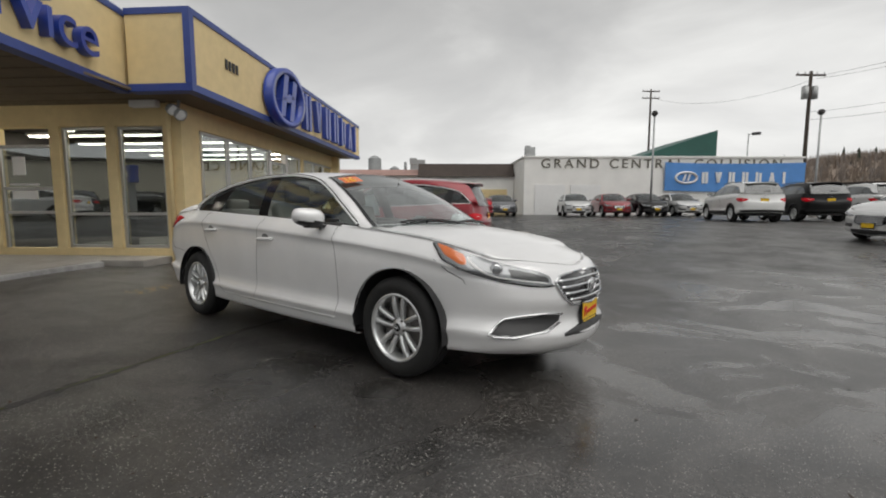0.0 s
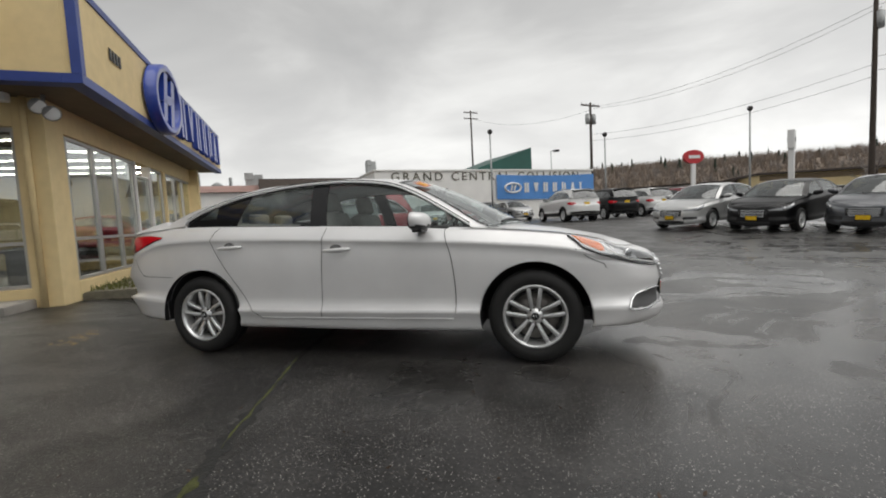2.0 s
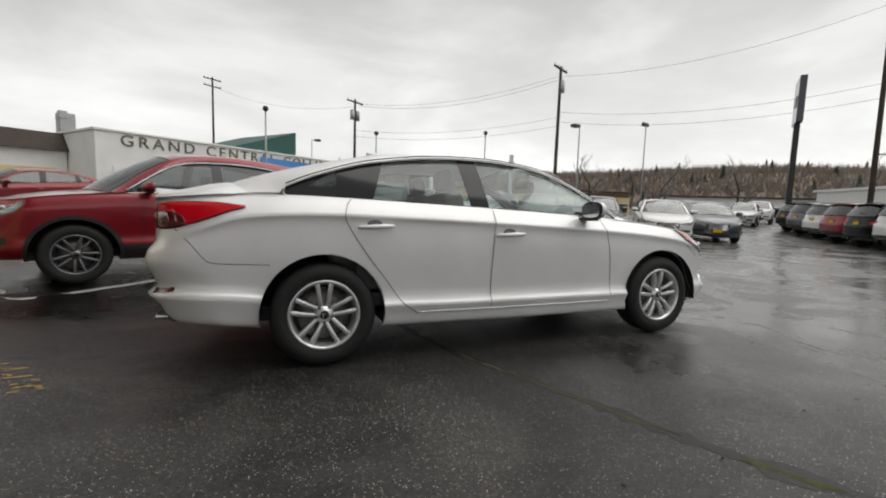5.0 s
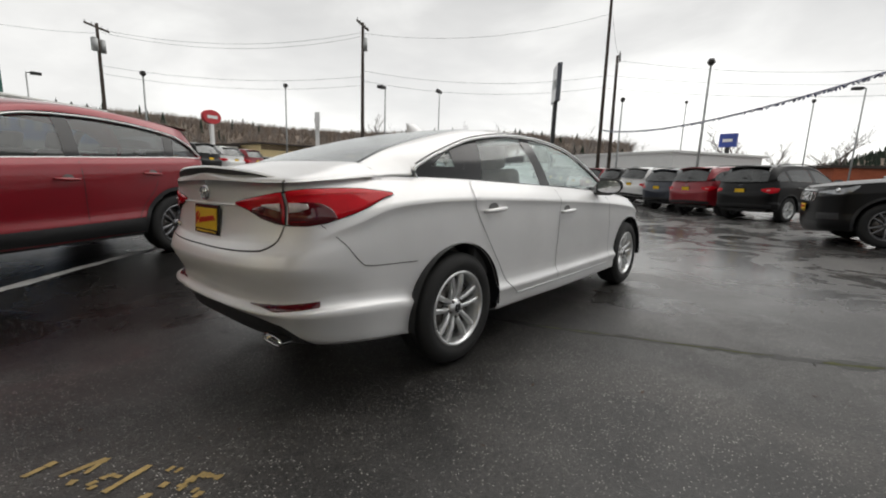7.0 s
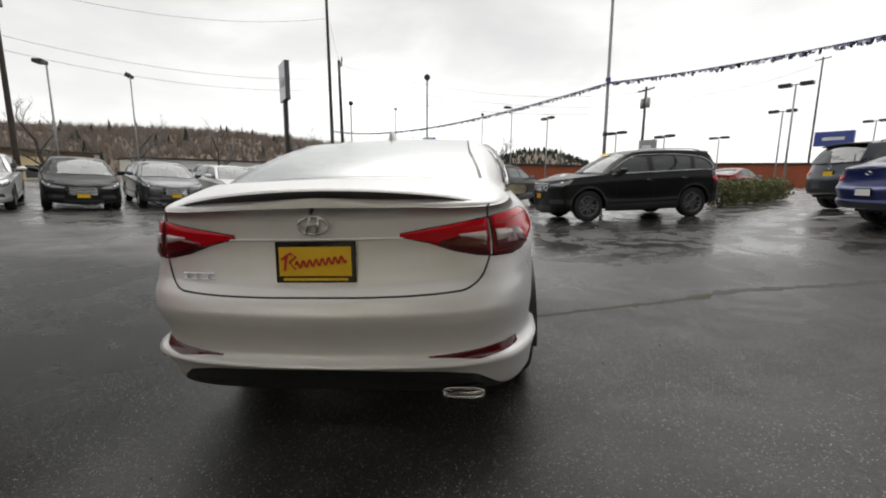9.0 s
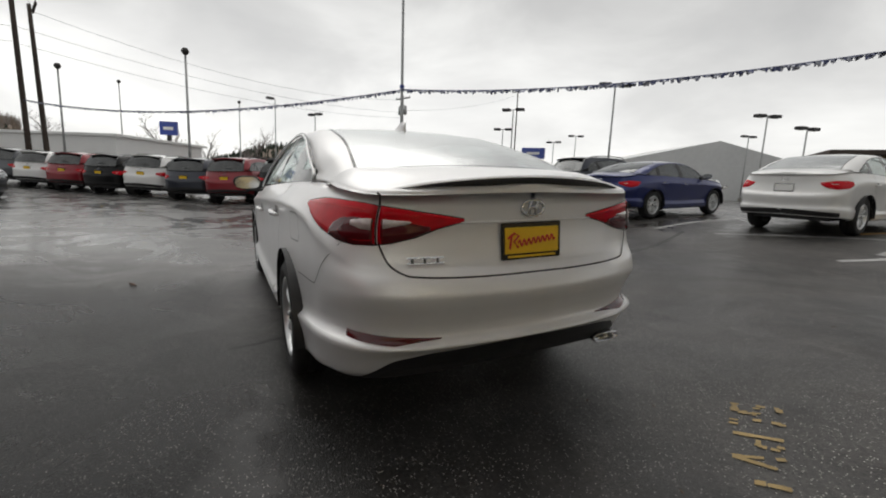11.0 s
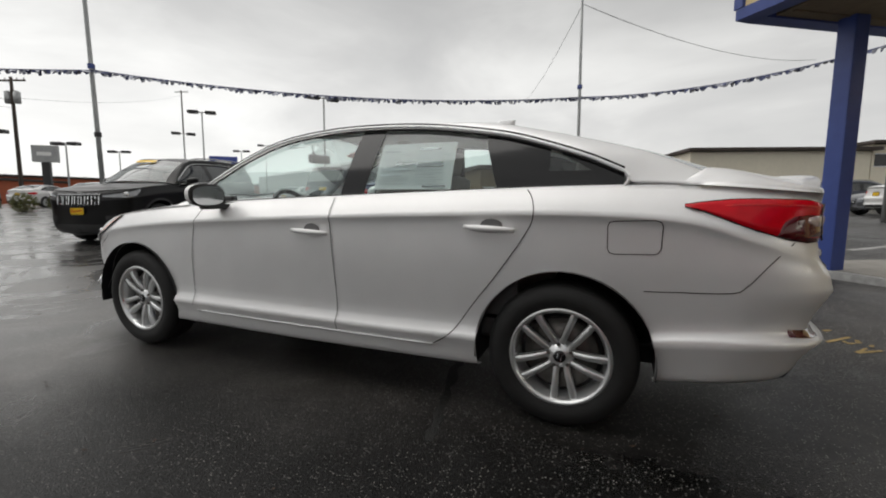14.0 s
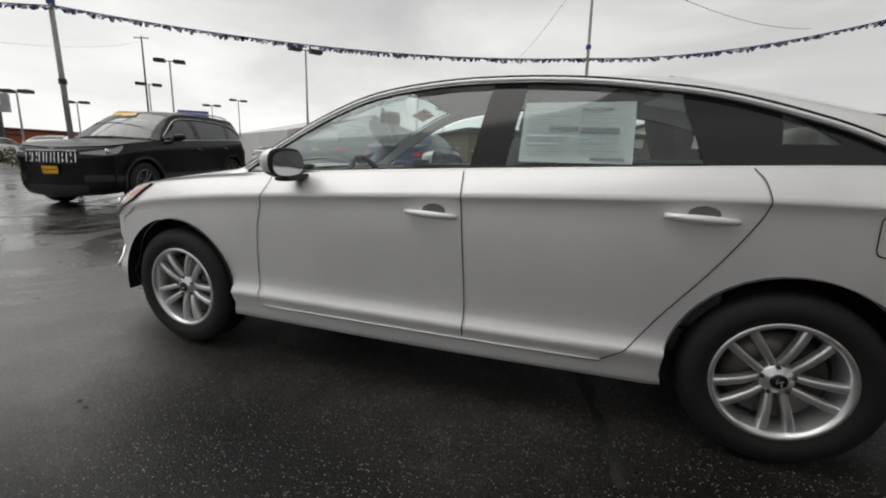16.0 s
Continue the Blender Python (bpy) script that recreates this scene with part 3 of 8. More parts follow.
class Shell:
    """The skin of a car body: rings round the car, by control index (0 rear centre, 16 front centre) and height."""

    def __init__(self, s, sub):
        self.s, self.sub = s, sub
        rings = []
        for w, xr, xf, zs in s["rings"]:
            mx = s["mid_x"]
            xs = [xr, xr + .012, xr + .05, xr + .14, xr + .34, *mx, xf - .27, xf - .10, xf - .025, xf]
            xs[4] = min(xs[4], mx[0] - .12)
            xs[13] = max(xs[13], mx[7] + .10)
            z = np.interp(range(17), [i for i, _ in zs], [v for _, v in zs])
            pull = s.get("pull", {8: .020, 9: .065}).get(len(rings), 0.0) if s.get("shoulder") else 0.0
            tail = s.get("tail", {}).get(len(rings), 0.0)
            ys = [y * (1 - pull * smooth01(-1.25, -1.9, x) + tail * smooth01(-1.9, -2.30, x) + tail * smooth01(-2.27, -2.42, x)) for x, y in zip(xs, s.get("plan", PLAN_Y))]
            rings.append(catmull([(x, y * w, h) for x, y, h in zip(xs, ys, z)], sub, True))
        R = np.array(rings)
        stops = [0, *s.get("crease", ()), len(rings) - 1]
        cols = [np.vstack([catmull(R[a:b + 1, i], 3)[(1 if a else 0):] for a, b in zip(stops, stops[1:])]) for i in range(R.shape[1])]
        self.G = np.array(cols).transpose(1, 0, 2)
        self.G[:, 0, 1] = self.G[:, -1, 1] = 0
        self.belt = R[-1]

    def at(self, c, z, off=0.0, side=1):
        """The point of the skin at control index c and height z, off metres proud of it."""
        G = self.G
        f = min(max(c * self.sub, 0), G.shape[1] - 1.001)
        i, t = int(f), f - int(f)
        col = G[:, i] * (1 - t) + G[:, i + 1] * t
        zz = np.maximum.accumulate(col[3:, 2])
        p = np.array([np.interp(z, zz, col[3:, k]) for k in range(3)])
        p[2] = z
        if off:
            a, b = G[12, max(i - 1, 0)], G[12, min(i + 2, G.shape[1] - 1)]
            d = b - a
            nrm = np.array([-d[1], d[0], 0.0])
            nrm /= max(1e-6, np.linalg.norm(nrm))
            p = p + nrm * off
        return Vector((p[0], p[1] * side, p[2]))

    def c_of(self, x):
        xs = self.G[12, :, 0]
        k = np.searchsorted(xs, x)
        k = min(max(k, 1), len(xs) - 1)
        return (k - 1 + (x - xs[k - 1]) / max(1e-6, xs[k] - xs[k - 1])) / self.sub

    def side(self, x, z, off=0.0, side=1):
        return self.at(self.c_of(x), z, off, side)

    def belt_at(self, x):
        b = self.belt[self.belt[:, 1] > 0.55 * self.belt[:, 1].max()]
        o = np.argsort(b[:, 0])
        return np.interp(x, b[o, 0], b[o, 1]), np.interp(x, b[o, 0], b[o, 2])

    def green_y(self, x, z):
        y, zb = self.belt_at(x)
        d = max(0.0, z - zb)
        return y - 0.015 - 0.30 * d - 0.62 * d * d


def patch(name, sh, lower, upper, mat, parent, off=0.006, n=26, m=6, side=1, label="", thick=0.012):
    """A panel on the skin between two curves of (index, height), as thick as given."""
    c0, c1 = lower[0][0], lower[-1][0]
    bm = bmesh.new()
    rows = []
    for k in range(n + 1):
        c = c0 + (c1 - c0) * k / n
        a = np.interp(c, [p[0] for p in lower], [p[1] for p in lower])
        b = np.interp(c, [p[0] for p in upper], [p[1] for p in upper])
        rows.append([sh.at(c, a + (b - a) * j / m, off * (1 if 0 < j < m and 0 < k < n else 0.3), side) for j in range(m + 1)])
    grid_faces(bm, rows, flip=side < 0)
    return part(name, bm, mat, parent, label, True)


def ribbon(name, pts, nrm, w, mat, parent):
    """A narrow strip along points, for a shut line or bead."""
    bm = bmesh.new()
    rows = []
    for k, p in enumerate(pts):
        d = (pts[min(k + 1, len(pts) - 1)] - pts[max(k - 1, 0)]).normalized()
        s = d.cross(nrm(p)).normalized() * (w / 2)
        rows.append([p - s, p + s])
    grid_faces(bm, rows)
    return part(name, bm, mat, parent, "", True)


def side_patch_grid(rows, side):
    return [[(p[0], p[1] * side, p[2]) for p in r] for r in rows]


def rail(sh, u, e, c, n=8):
    """A rounded strip from the side window or belt up to the edge of roof or screen."""
    x = float(u[0])
    y, zb = sh.belt_at(x)
    h = max(0.0, u[2] - zb)
    low = sh.side(min(x, 1.3), zb - .05)
    t_body = np.array((0, y - low.y, .05))
    t_glass = np.array((0, -.30 - 1.24 * h, 1.0))
    f = smooth01(.0, .10, h)
    t0 = t_body / np.linalg.norm(t_body) * (1 - f) + t_glass / np.linalg.norm(t_glass) * f
    t1 = np.array((2 * (c[0] - e[0]), -e[1], 2.2 * (c[2] - e[2])))
    d = np.linalg.norm(np.asarray(e) - u)
    t0, t1 = t0 / np.linalg.norm(t0) * d, t1 / np.linalg.norm(t1) * d
    t0[0] += (e[0] - u[0]) * .8
    out = []
    for t in np.linspace(0, 1, n):
        a, b = (1 + 2 * t) * (1 - t) ** 2, t * t * (3 - 2 * t)
        out.append(u * a + t0 * t * (1 - t) ** 2 + np.asarray(e) * b + t1 * t * t * (t - 1))
    return out


def deck_row(s, p, up):
    """One line over the boot lid, from the belt over a rounded shoulder to the middle."""
    e0, c0 = s["edge"][0], s["rear_c"][0]
    x0, x1 = s["upper"][0][0], s["belt_end"]
    f = 1 - smooth01(x0, x1, p[0])
    wide = smooth01(.30, .62, p[1])
    e = np.array((p[0] + (e0[0] - x0) * f, min(e0[1], p[1] * (.90 + .03 * (1 - f))), 0.0))
    e[2] = p[2] + (e0[2] - p[2]) * f if f > .999 else p[2] + .012 + (.050 * f + .010) * wide
    c = np.array((p[0] + (c0[0] - x0) * f, 0.0, 0.0))
    c[2] = max(e[2] + .002, c0[1] if f > .999 else float(np.interp(c[0], [q[0] for q in s["trunk"]], [q[1] for q in s["trunk"]])))
    d = float(np.linalg.norm(e - p))
    t0 = np.array((0.0, up[1], up[2])) * wide + np.array((0.0, -.8, .6)) * (1 - wide) * np.linalg.norm(up)
    t0 = t0 / max(1e-6, np.linalg.norm(t0)) * d
    t0[0] += (e[0] - p[0]) * .8
    t1 = np.array((2 * (c[0] - e[0]), -e[1], 2 * (c[2] - e[2])))
    t1 = t1 / max(1e-6, np.linalg.norm(t1)) * d
    out = []
    for t in np.linspace(0, 1, 8):
        a, b = (1 + 2 * t) * (1 - t) ** 2, t * t * (3 - 2 * t)
        out.append(p * a + t0 * t * (1 - t) ** 2 + e * b + t1 * t * t * (t - 1))
    for u in np.linspace(1, 0, 11)[1:]:
        out.append((c[0] + (e[0] - c[0]) * u * u, e[1] * u, c[2] + (e[2] - c[2]) * u * u))
    return out


def make_body(sh, parent, paint, fine):
    """The painted shell with its wheel openings, bonnet, boot lid, roof and pillars as one skin."""
    s = sh.s
    bm = bmesh.new()
    G = sh.G
    hub_x = s["wb"] / 2
    R = s["arch"]
    zw = s["wheel_r"]
    J, I = G.shape[:2]
    for side in (1, -1):
        P = G * (1, side, 1)
        vs = [[bm.verts.new(P[j, i]) for i in range(I)] for j in range(J)]
        kill, keep = set(), set()
        for j in range(J - 1):
            for i in range(I - 1):
                c = (G[j, i] + G[j + 1, i] + G[j, i + 1] + G[j + 1, i + 1]) / 4
                gone = abs(c[1]) > 0.55 and any(math.hypot(c[0] - hx, c[2] - zw) < R for hx in (hub_x, -hub_x))
                q = (vs[j][i], vs[j][i + 1], vs[j + 1][i + 1], vs[j + 1][i])
                if gone:
                    kill.update(q)
                else:
                    bm.faces.new(q if side < 0 else q[::-1])
                    keep.update(q)
        for v in kill & keep:
            hx = hub_x if v.co.x > 0 else -hub_x
            d = Vector((v.co.x - hx, v.co.z - zw))
            if d.length > 1e-4 and v.co.z > 0.20:
                d = d.normalized() * R
                v.co.x, v.co.z = hx + d.x, zw + d.y
        for v in kill - keep:
            bm.verts.remove(v)
        # bonnet and boot lid
        B = sh.belt
        for table, sel in ((s["hood"], lambda x: x > s["wind_c"][3][0] - .22), (s["trunk"], lambda x: x < s.get("deck_x", s["rear_c"][1][0] + .25))):
            tx, tz = [p[0] for p in table], [p[1] for p in table]
            rows = []
            for i, p in enumerate(B):
                if not sel(p[0]):
                    continue
                if table is s["trunk"] and "deck_x" in s:
                    rows.append([(q[0], side * q[1], q[2]) for q in deck_row(s, p, G[-1, i] - G[-3, i])])
                    continue
                zc = max(float(np.interp(p[0], tx, tz)), p[2])
                rows.append([(p[0], side * p[1] * (1 - t), zc - (zc - p[2]) * (1 - t) ** (2.4 if table is s["hood"] else 3.2)) for t in np.linspace(0, 1, 13)])
            if len(rows) > 1:
                grid_faces(bm, rows, flip=side > 0)
        # roof, and the rail between the side windows and the edge of roof and screens
        E = catmull(s["edge"], 4)
        U = []
        for x, z in s["upper"]:
            y, zb = sh.belt_at(x)
            U.append((x, y - .004, zb + .002) if z is None else (x, sh.green_y(x, z), z))
        U = catmull(U, 4)
        if s.get("shoulder"):
            mids = [catmull([(x, 0, z) for x, z in s[key]], 4) for key in ("rear_c", "roof_c", "wind_c")]
            mids = np.vstack([mids[0], mids[1][1:], mids[2][1:]])
            at = np.arange(len(U), dtype=float)
            start = s["upper"][1][0] - .02
            rows = []
            for p in B:
                if p[1] > .4 and U[0][0] < p[0] < start:
                    w = np.interp(p[0], U[:, 0], at)
                    mix = lambda Q: np.array([np.interp(w, at, Q[:, j]) for j in range(3)])
                    rows.append(rail(sh, p, mix(E), mix(mids)))
            rows += [rail(sh, U[k], E[k], mids[k]) for k in range(len(U)) if U[k][0] >= start]
        else:
            rows = [[U[k] * (1 - t) + E[k] * t + np.array((0, .010, .010)) * math.sin(math.pi * t) * smooth01(-1.88, -1.70, U[k][0]) for t in np.linspace(0, 1, 5)] for k in range(len(U))]
        grid_faces(bm, side_patch_grid(rows, side), flip=side > 0)
        C = catmull([(x, 0, z) for x, z in s["roof_c"]], 4)
        Er = E[16:33]
        rows = []
        for k in range(17):
            e, c = Er[k], C[k]
            rows.append([(c[0] + (e[0] - c[0]) * u * u, e[1] * u, c[2] + (e[2] - c[2]) * abs(u) ** 2.2) for u in np.linspace(1, 0, 9)])
        grid_faces(bm, side_patch_grid(rows, side), flip=side > 0)
    bmesh.ops.remove_doubles(bm, verts=bm.verts, dist=0.0008)
    body = part("body", bm, paint, parent, "", True)
    # dark floor and wheel houses close the body from below
    bm = bmesh.new()
    x0, x1 = s["rings"][0][1] + .05, s["rings"][0][2] - .05
    box(bm, x0 + .22, x1 - .22, -.60, .60, zw - .08, zw + .02, 0.01)
    box(bm, -hub_x + R, hub_x - R, -.84, .84, zw - .09, zw + .01, 0.01)
    part("underbody", bm, M_TRIM, parent)
    for side in (1, -1):
        for hx in (hub_x, -hub_x):
            bm = bmesh.new()
            rows = []
            for k in range(25):
                a = math.pi * (-0.04 + 1.08 * k / 24)
                rows.append([(hx + (R + .004) * math.cos(a), side * y, zw + (R + .004) * math.sin(a)) for y in (.905, .88, .56, .56)])
                rows[-1][3] = (hx + .05 * math.cos(a), side * .56, zw + .05 * math.sin(a))
            grid_faces(bm, rows, flip=side > 0)
            part("wheel_house", bm, M_TRIM, parent, "", True)
    return body


def make_glass(sh, parent, tint, fine):
    """Screens and side windows, with their dark surrounds and bright beads."""
    s = sh.s
    E = catmull(s["edge"], 4)
    for name, rng, cc in (("rear_window", (0, 17), s["rear_c"]), ("windscreen", (32, 49), s["wind_c"])):
        C = catmull([(x, 0, z) for x, z in cc], 4)
        rows = []
        for k in range(17):
            e, c = E[rng[0] + k], C[k]
            rows.append([(c[0] + (e[0] - c[0]) * u * u, e[1] * u, c[2] + (e[2] - c[2]) * u * u) for u in np.linspace(-1, 1, 17)])
        bm = bmesh.new()
        grid_faces(bm, rows)
        g = part(name, bm, M_SCREEN if name == "windscreen" and tint is M_TINT else M_REARGLASS if name == "rear_window" and tint is M_GLASS else tint, parent, "", True)
        g.visible_shadow = False
        # black ceramic border all round
        bm = bmesh.new()
        rr = np.array(rows) + np.array((0.002 if name == "windscreen" else -0.002, 0, 0.004))
        near = lambda a, b: np.stack([a, a + (b - a) * (.16 if name == "rear_window" else .30)], 1)
        strips = [near(rr[:, 0], rr[:, 1]), near(rr[:, -1], rr[:, -2]), near(rr[0], rr[1]), near(rr[-1], rr[-2])]
        for st in strips:
            grid_faces(bm, [list(map(tuple, r)) for r in st])
        part("screen_border", bm, M_GLOSSBLACK, parent, "", True)
    ux = [p[0] for p in s["upper"]][1:-1]
    U = catmull([(p[0], 0, p[1]) for p in s["upper"][1:-1]], 8)
    for side in (1, -1):
        xa, xb = ux[0], ux[-1]
        cuts = [xa + .03]
        for a, b, lean in s["pillars"]:
            cuts += [a, b]
        cuts.append(xb - .03)
        spans = [(cuts[0], cuts[1], 0, s["pillars"][0][2]), (cuts[2], cuts[3], s["pillars"][0][2], s["pillars"][1][2]), (cuts[4], cuts[5], s["pillars"][1][2], 0)]

        def place(x, t, out, lean=0.0):
            zt = np.interp(x, U[:, 0], U[:, 2])
            zb = sh.belt_at(x)[1] + .004
            zt = max(zt, zb + .001)
            z = zb + (zt - zb) * t
            xx = x + lean * (z - zb) / .36
            xx = min(max(xx, xa), xb)
            zt2 = max(np.interp(xx, U[:, 0], U[:, 2]), sh.belt_at(xx)[1] + .005)
            z = min(sh.belt_at(xx)[1] + .004 + (zt - zb) * t, zt2)
            if t > 0.999:
                z = zt2
            return Vector((xx, side * (sh.green_y(xx, z) + out), z))

        # one dark surround behind, panes in front
        for (x0, x1, l0, l1), nm in zip(spans, ("quarter_window", "rear_door_window", "front_door_window")):
            n = 20
            bm = bmesh.new()
            rows = []
            for k in range(n + 1):
                u = k / n
                rows.append([place(x0 + (x1 - x0) * u, .03 + .93 * j / 6, -.004, (l0 * (1 - u) + l1 * u)) for j in range(7)])
            grid_faces(bm, rows, flip=side > 0)
            g = part(nm, bm, M_SIDE if tint is M_GLASS else tint, parent, "", True)
            g.visible_shadow = False
        if s.get("quarter_border"):
            bm = bmesh.new()
            x0, x1 = xa - .02, s["pillars"][0][0]
            n, m_ = 96, 44
            P = [[place(x0 + (x1 - x0) * k / n, j / m_, .0012, s["pillars"][0][2] * k / n) for j in range(m_ + 1)] for k in range(n + 1)]
            V = [[bm.verts.new(p) for p in row] for row in P]
            for k in range(n):
                for j in range(m_):
                    c = (P[k][j] + P[k + 1][j + 1]) / 2
                    clear = -1.50 < c.x < -1.315 and 1.158 < c.z < 1.158 + .095 * (c.x + 1.50) / .16
                    if not clear:
                        q = (V[k][j], V[k + 1][j], V[k + 1][j + 1], V[k][j + 1])
                        bm.faces.new(q if side < 0 else q[::-1])
            part("quarter_border", bm, M_GLOSSBLACK, parent, "black printed border of the quarter glass", True)
        for a, b, lean in s["pillars"]:
            bm = bmesh.new()
            rows = [[place(a + (b - a) * k / 4, j / 8, .0015, lean) for j in range(9)] for k in range(-0, 5)]
            grid_faces(bm, rows, flip=side > 0)
            part("window_pillar", bm, M_GLOSSBLACK, parent, "", True)
        # dark seal above and below, bright bead outside
        n = 60
        xs = [xa + (xb - xa) * k / n for k in range(n + 1)]
        top = [place(x, 1.0, .002) for x in xs]
        low = [place(x, 0.0, .004) for x in xs]
        for pts, mat, r, nm in ((top, M_GLOSSBLACK, .007, "window_seal"), (low, M_GLOSSBLACK, .005, "window_seal")):
            bm = bmesh.new()
            tube(bm, pts, r, 5)
            part(nm, bm, mat, parent, "", True)
        if fine:
            bm = bmesh.new()
            loop = [p + Vector((0, side * .017, .013)) for p in top[::-1]]
            a, b = loop[-1], low[0] + Vector((0, side * .008, -.009))
            loop += [a.lerp(b, .33) + Vector((-.016, 0, 0)), a.lerp(b, .67) + Vector((-.016, 0, 0))]
            loop += [p + Vector((0, side * .008, -.009)) for p in low]
            tube(bm, loop, .0085, 6)
            shade_line = bmesh.new()
            tube(shade_line, [p + Vector((0, side * .012, .027)) for p in top], .0045, 5)
            part("window_seal", shade_line, M_GLOSSBLACK, parent, "", True)
            part("window_bead", bm, M_BEAD, parent, "bright satin chrome bead", True)


def make_wheel(name, r, parent, pos, side, rim_r, fine, spokes=5, rim_mat=None):
    """A tyre on an alloy rim with paired spokes, hub cap, bolts and brake disc."""
    w = root(name)
    w.parent = parent
    w.location = pos
    w.rotation_euler = (0, 0, math.pi) if side < 0 else (0, radians(-29), 0)
    seg = 56 if fine else 28
    half = .105

    def lathe(bm, prof, closed=False):
        rows = []
        for k in range(seg + 1):
            a = 2 * math.pi * k / seg
            rows.append([(rr * math.cos(a), y, rr * math.sin(a)) for rr, y in prof])
        grid_faces(bm, rows)
        bmesh.ops.remove_doubles(bm, verts=bm.verts, dist=0.0005)
        bmesh.ops.recalc_face_normals(bm, faces=bm.faces)

    bm = bmesh.new()
    lathe(bm, [(rim_r - .012, half - .012), (rim_r + .004, half - .003), (rim_r + .03, half + .008), (r - .055, half + .010), (r - .03, half + .002), (r - .012, half - .012), (r - .002, half - .03),
               (r, .05), (r - .006, .046), (r - .006, .040), (r, .036), (r, .004), (r - .006, .002), (r - .006, -.004), (r, -.006), (r, -.05), (r - .012, -half + .01), (r - .05, -half - .008), (rim_r, -half)])
    part("tyre", bm, M_RUBBER, w, "", True)
    mat = rim_mat or M_ALLOY
    bm = bmesh.new()
    lathe(bm, [(rim_r + .003, half - .004), (rim_r - .004, half + .002), (rim_r - .014, half - .002), (rim_r - .020, half - .022), (rim_r - .032, half - .06), (rim_r - .035, -half + .02), (rim_r, -half)])
    rim = part("rim", bm, mat, w, "", True)
    bm = bmesh.new()
    for k in range(spokes):
        base = math.pi / 2 + 2 * math.pi * k / spokes
        for d in (-1, 1):
            a_in, a_out = base + d * .40, base + d * .215
            u_in = Vector((math.cos(a_in), 0, math.sin(a_in)))
            u_out = Vector((math.cos(a_out), 0, math.sin(a_out)))
            p0, p1 = u_in * .055, u_out * (rim_r - .012)
            dirn = (p1 - p0).normalized()
            wid = Vector((-dirn.z, 0, dirn.x))
            rows = []
            for t in (0, .35, .7, 1.0):
                c = p0 + (p1 - p0) * t
                yy = half - .020 - .014 * (1 - t) + .012 * math.sin(math.pi * t)
                hw = .0125 + .0035 * t
                rows.append([(*(c - wid * hw).xz, yy - .035), (*(c - wid * hw).xz, yy - .006), (*(c - wid * hw * .65).xz, yy), (*(c + wid * hw * .65).xz, yy), (*(c + wid * hw).xz, yy - .006), (*(c + wid * hw).xz, yy - .035)])
            grid_faces(bm, [[(x, y, z) for x, z, y in r_] for r_ in rows])
    bmesh.ops.recalc_face_normals(bm, faces=bm.faces)
    part("spokes", bm, mat, w, "", True)
    bm = bmesh.new()
    lathe(bm, [(.0, half - .016), (.030, half - .017), (.034, half - .022), (.050, half - .028), (.060, half - .045), (.064, half - .075)])
    part("hub", bm, mat, w, "", True)
    bm = bmesh.new()
    lathe(bm, [(.0, half - .0115), (.024, half - .012), (.028, half - .017)])
    part("hub_cap", bm, M_GLOSSBLACK, w, "", True)
    if fine:
        for k in range(5):
            a = math.pi / 2 + math.pi / 5 + 2 * math.pi * k / 5
            bm = bmesh.new()
            c = Vector((.052 * math.cos(a), half - .03, .052 * math.sin(a)))
            cyl(bm, c, c + Vector((0, .010, 0)), .009, .007, 6)
            part("wheel_nut", bm, M_DISC, w)
        bm = bmesh.new()
        tube(bm, [(-.012, half - .0095, -.010), (-.006, half - .0095, .010), (.006, half - .0095, -.010), (.012, half - .0095, .010)], .0025, 4)
        part("cap_emblem", bm, M_CHROME, w)
    bm = bmesh.new()
    lathe(bm, [(.06, half - .075), (rim_r * .74, half - .075), (rim_r * .74, half - .098), (.06, half - .098)])
    part("brake_disc", bm, M_DISC, w, "", True)
    bm = bmesh.new()
    lathe(bm, [(.03, half - .11), (rim_r - .02, half - .11)])
    part("wheel_back", bm, M_TRIM, w, "", True)
    return w


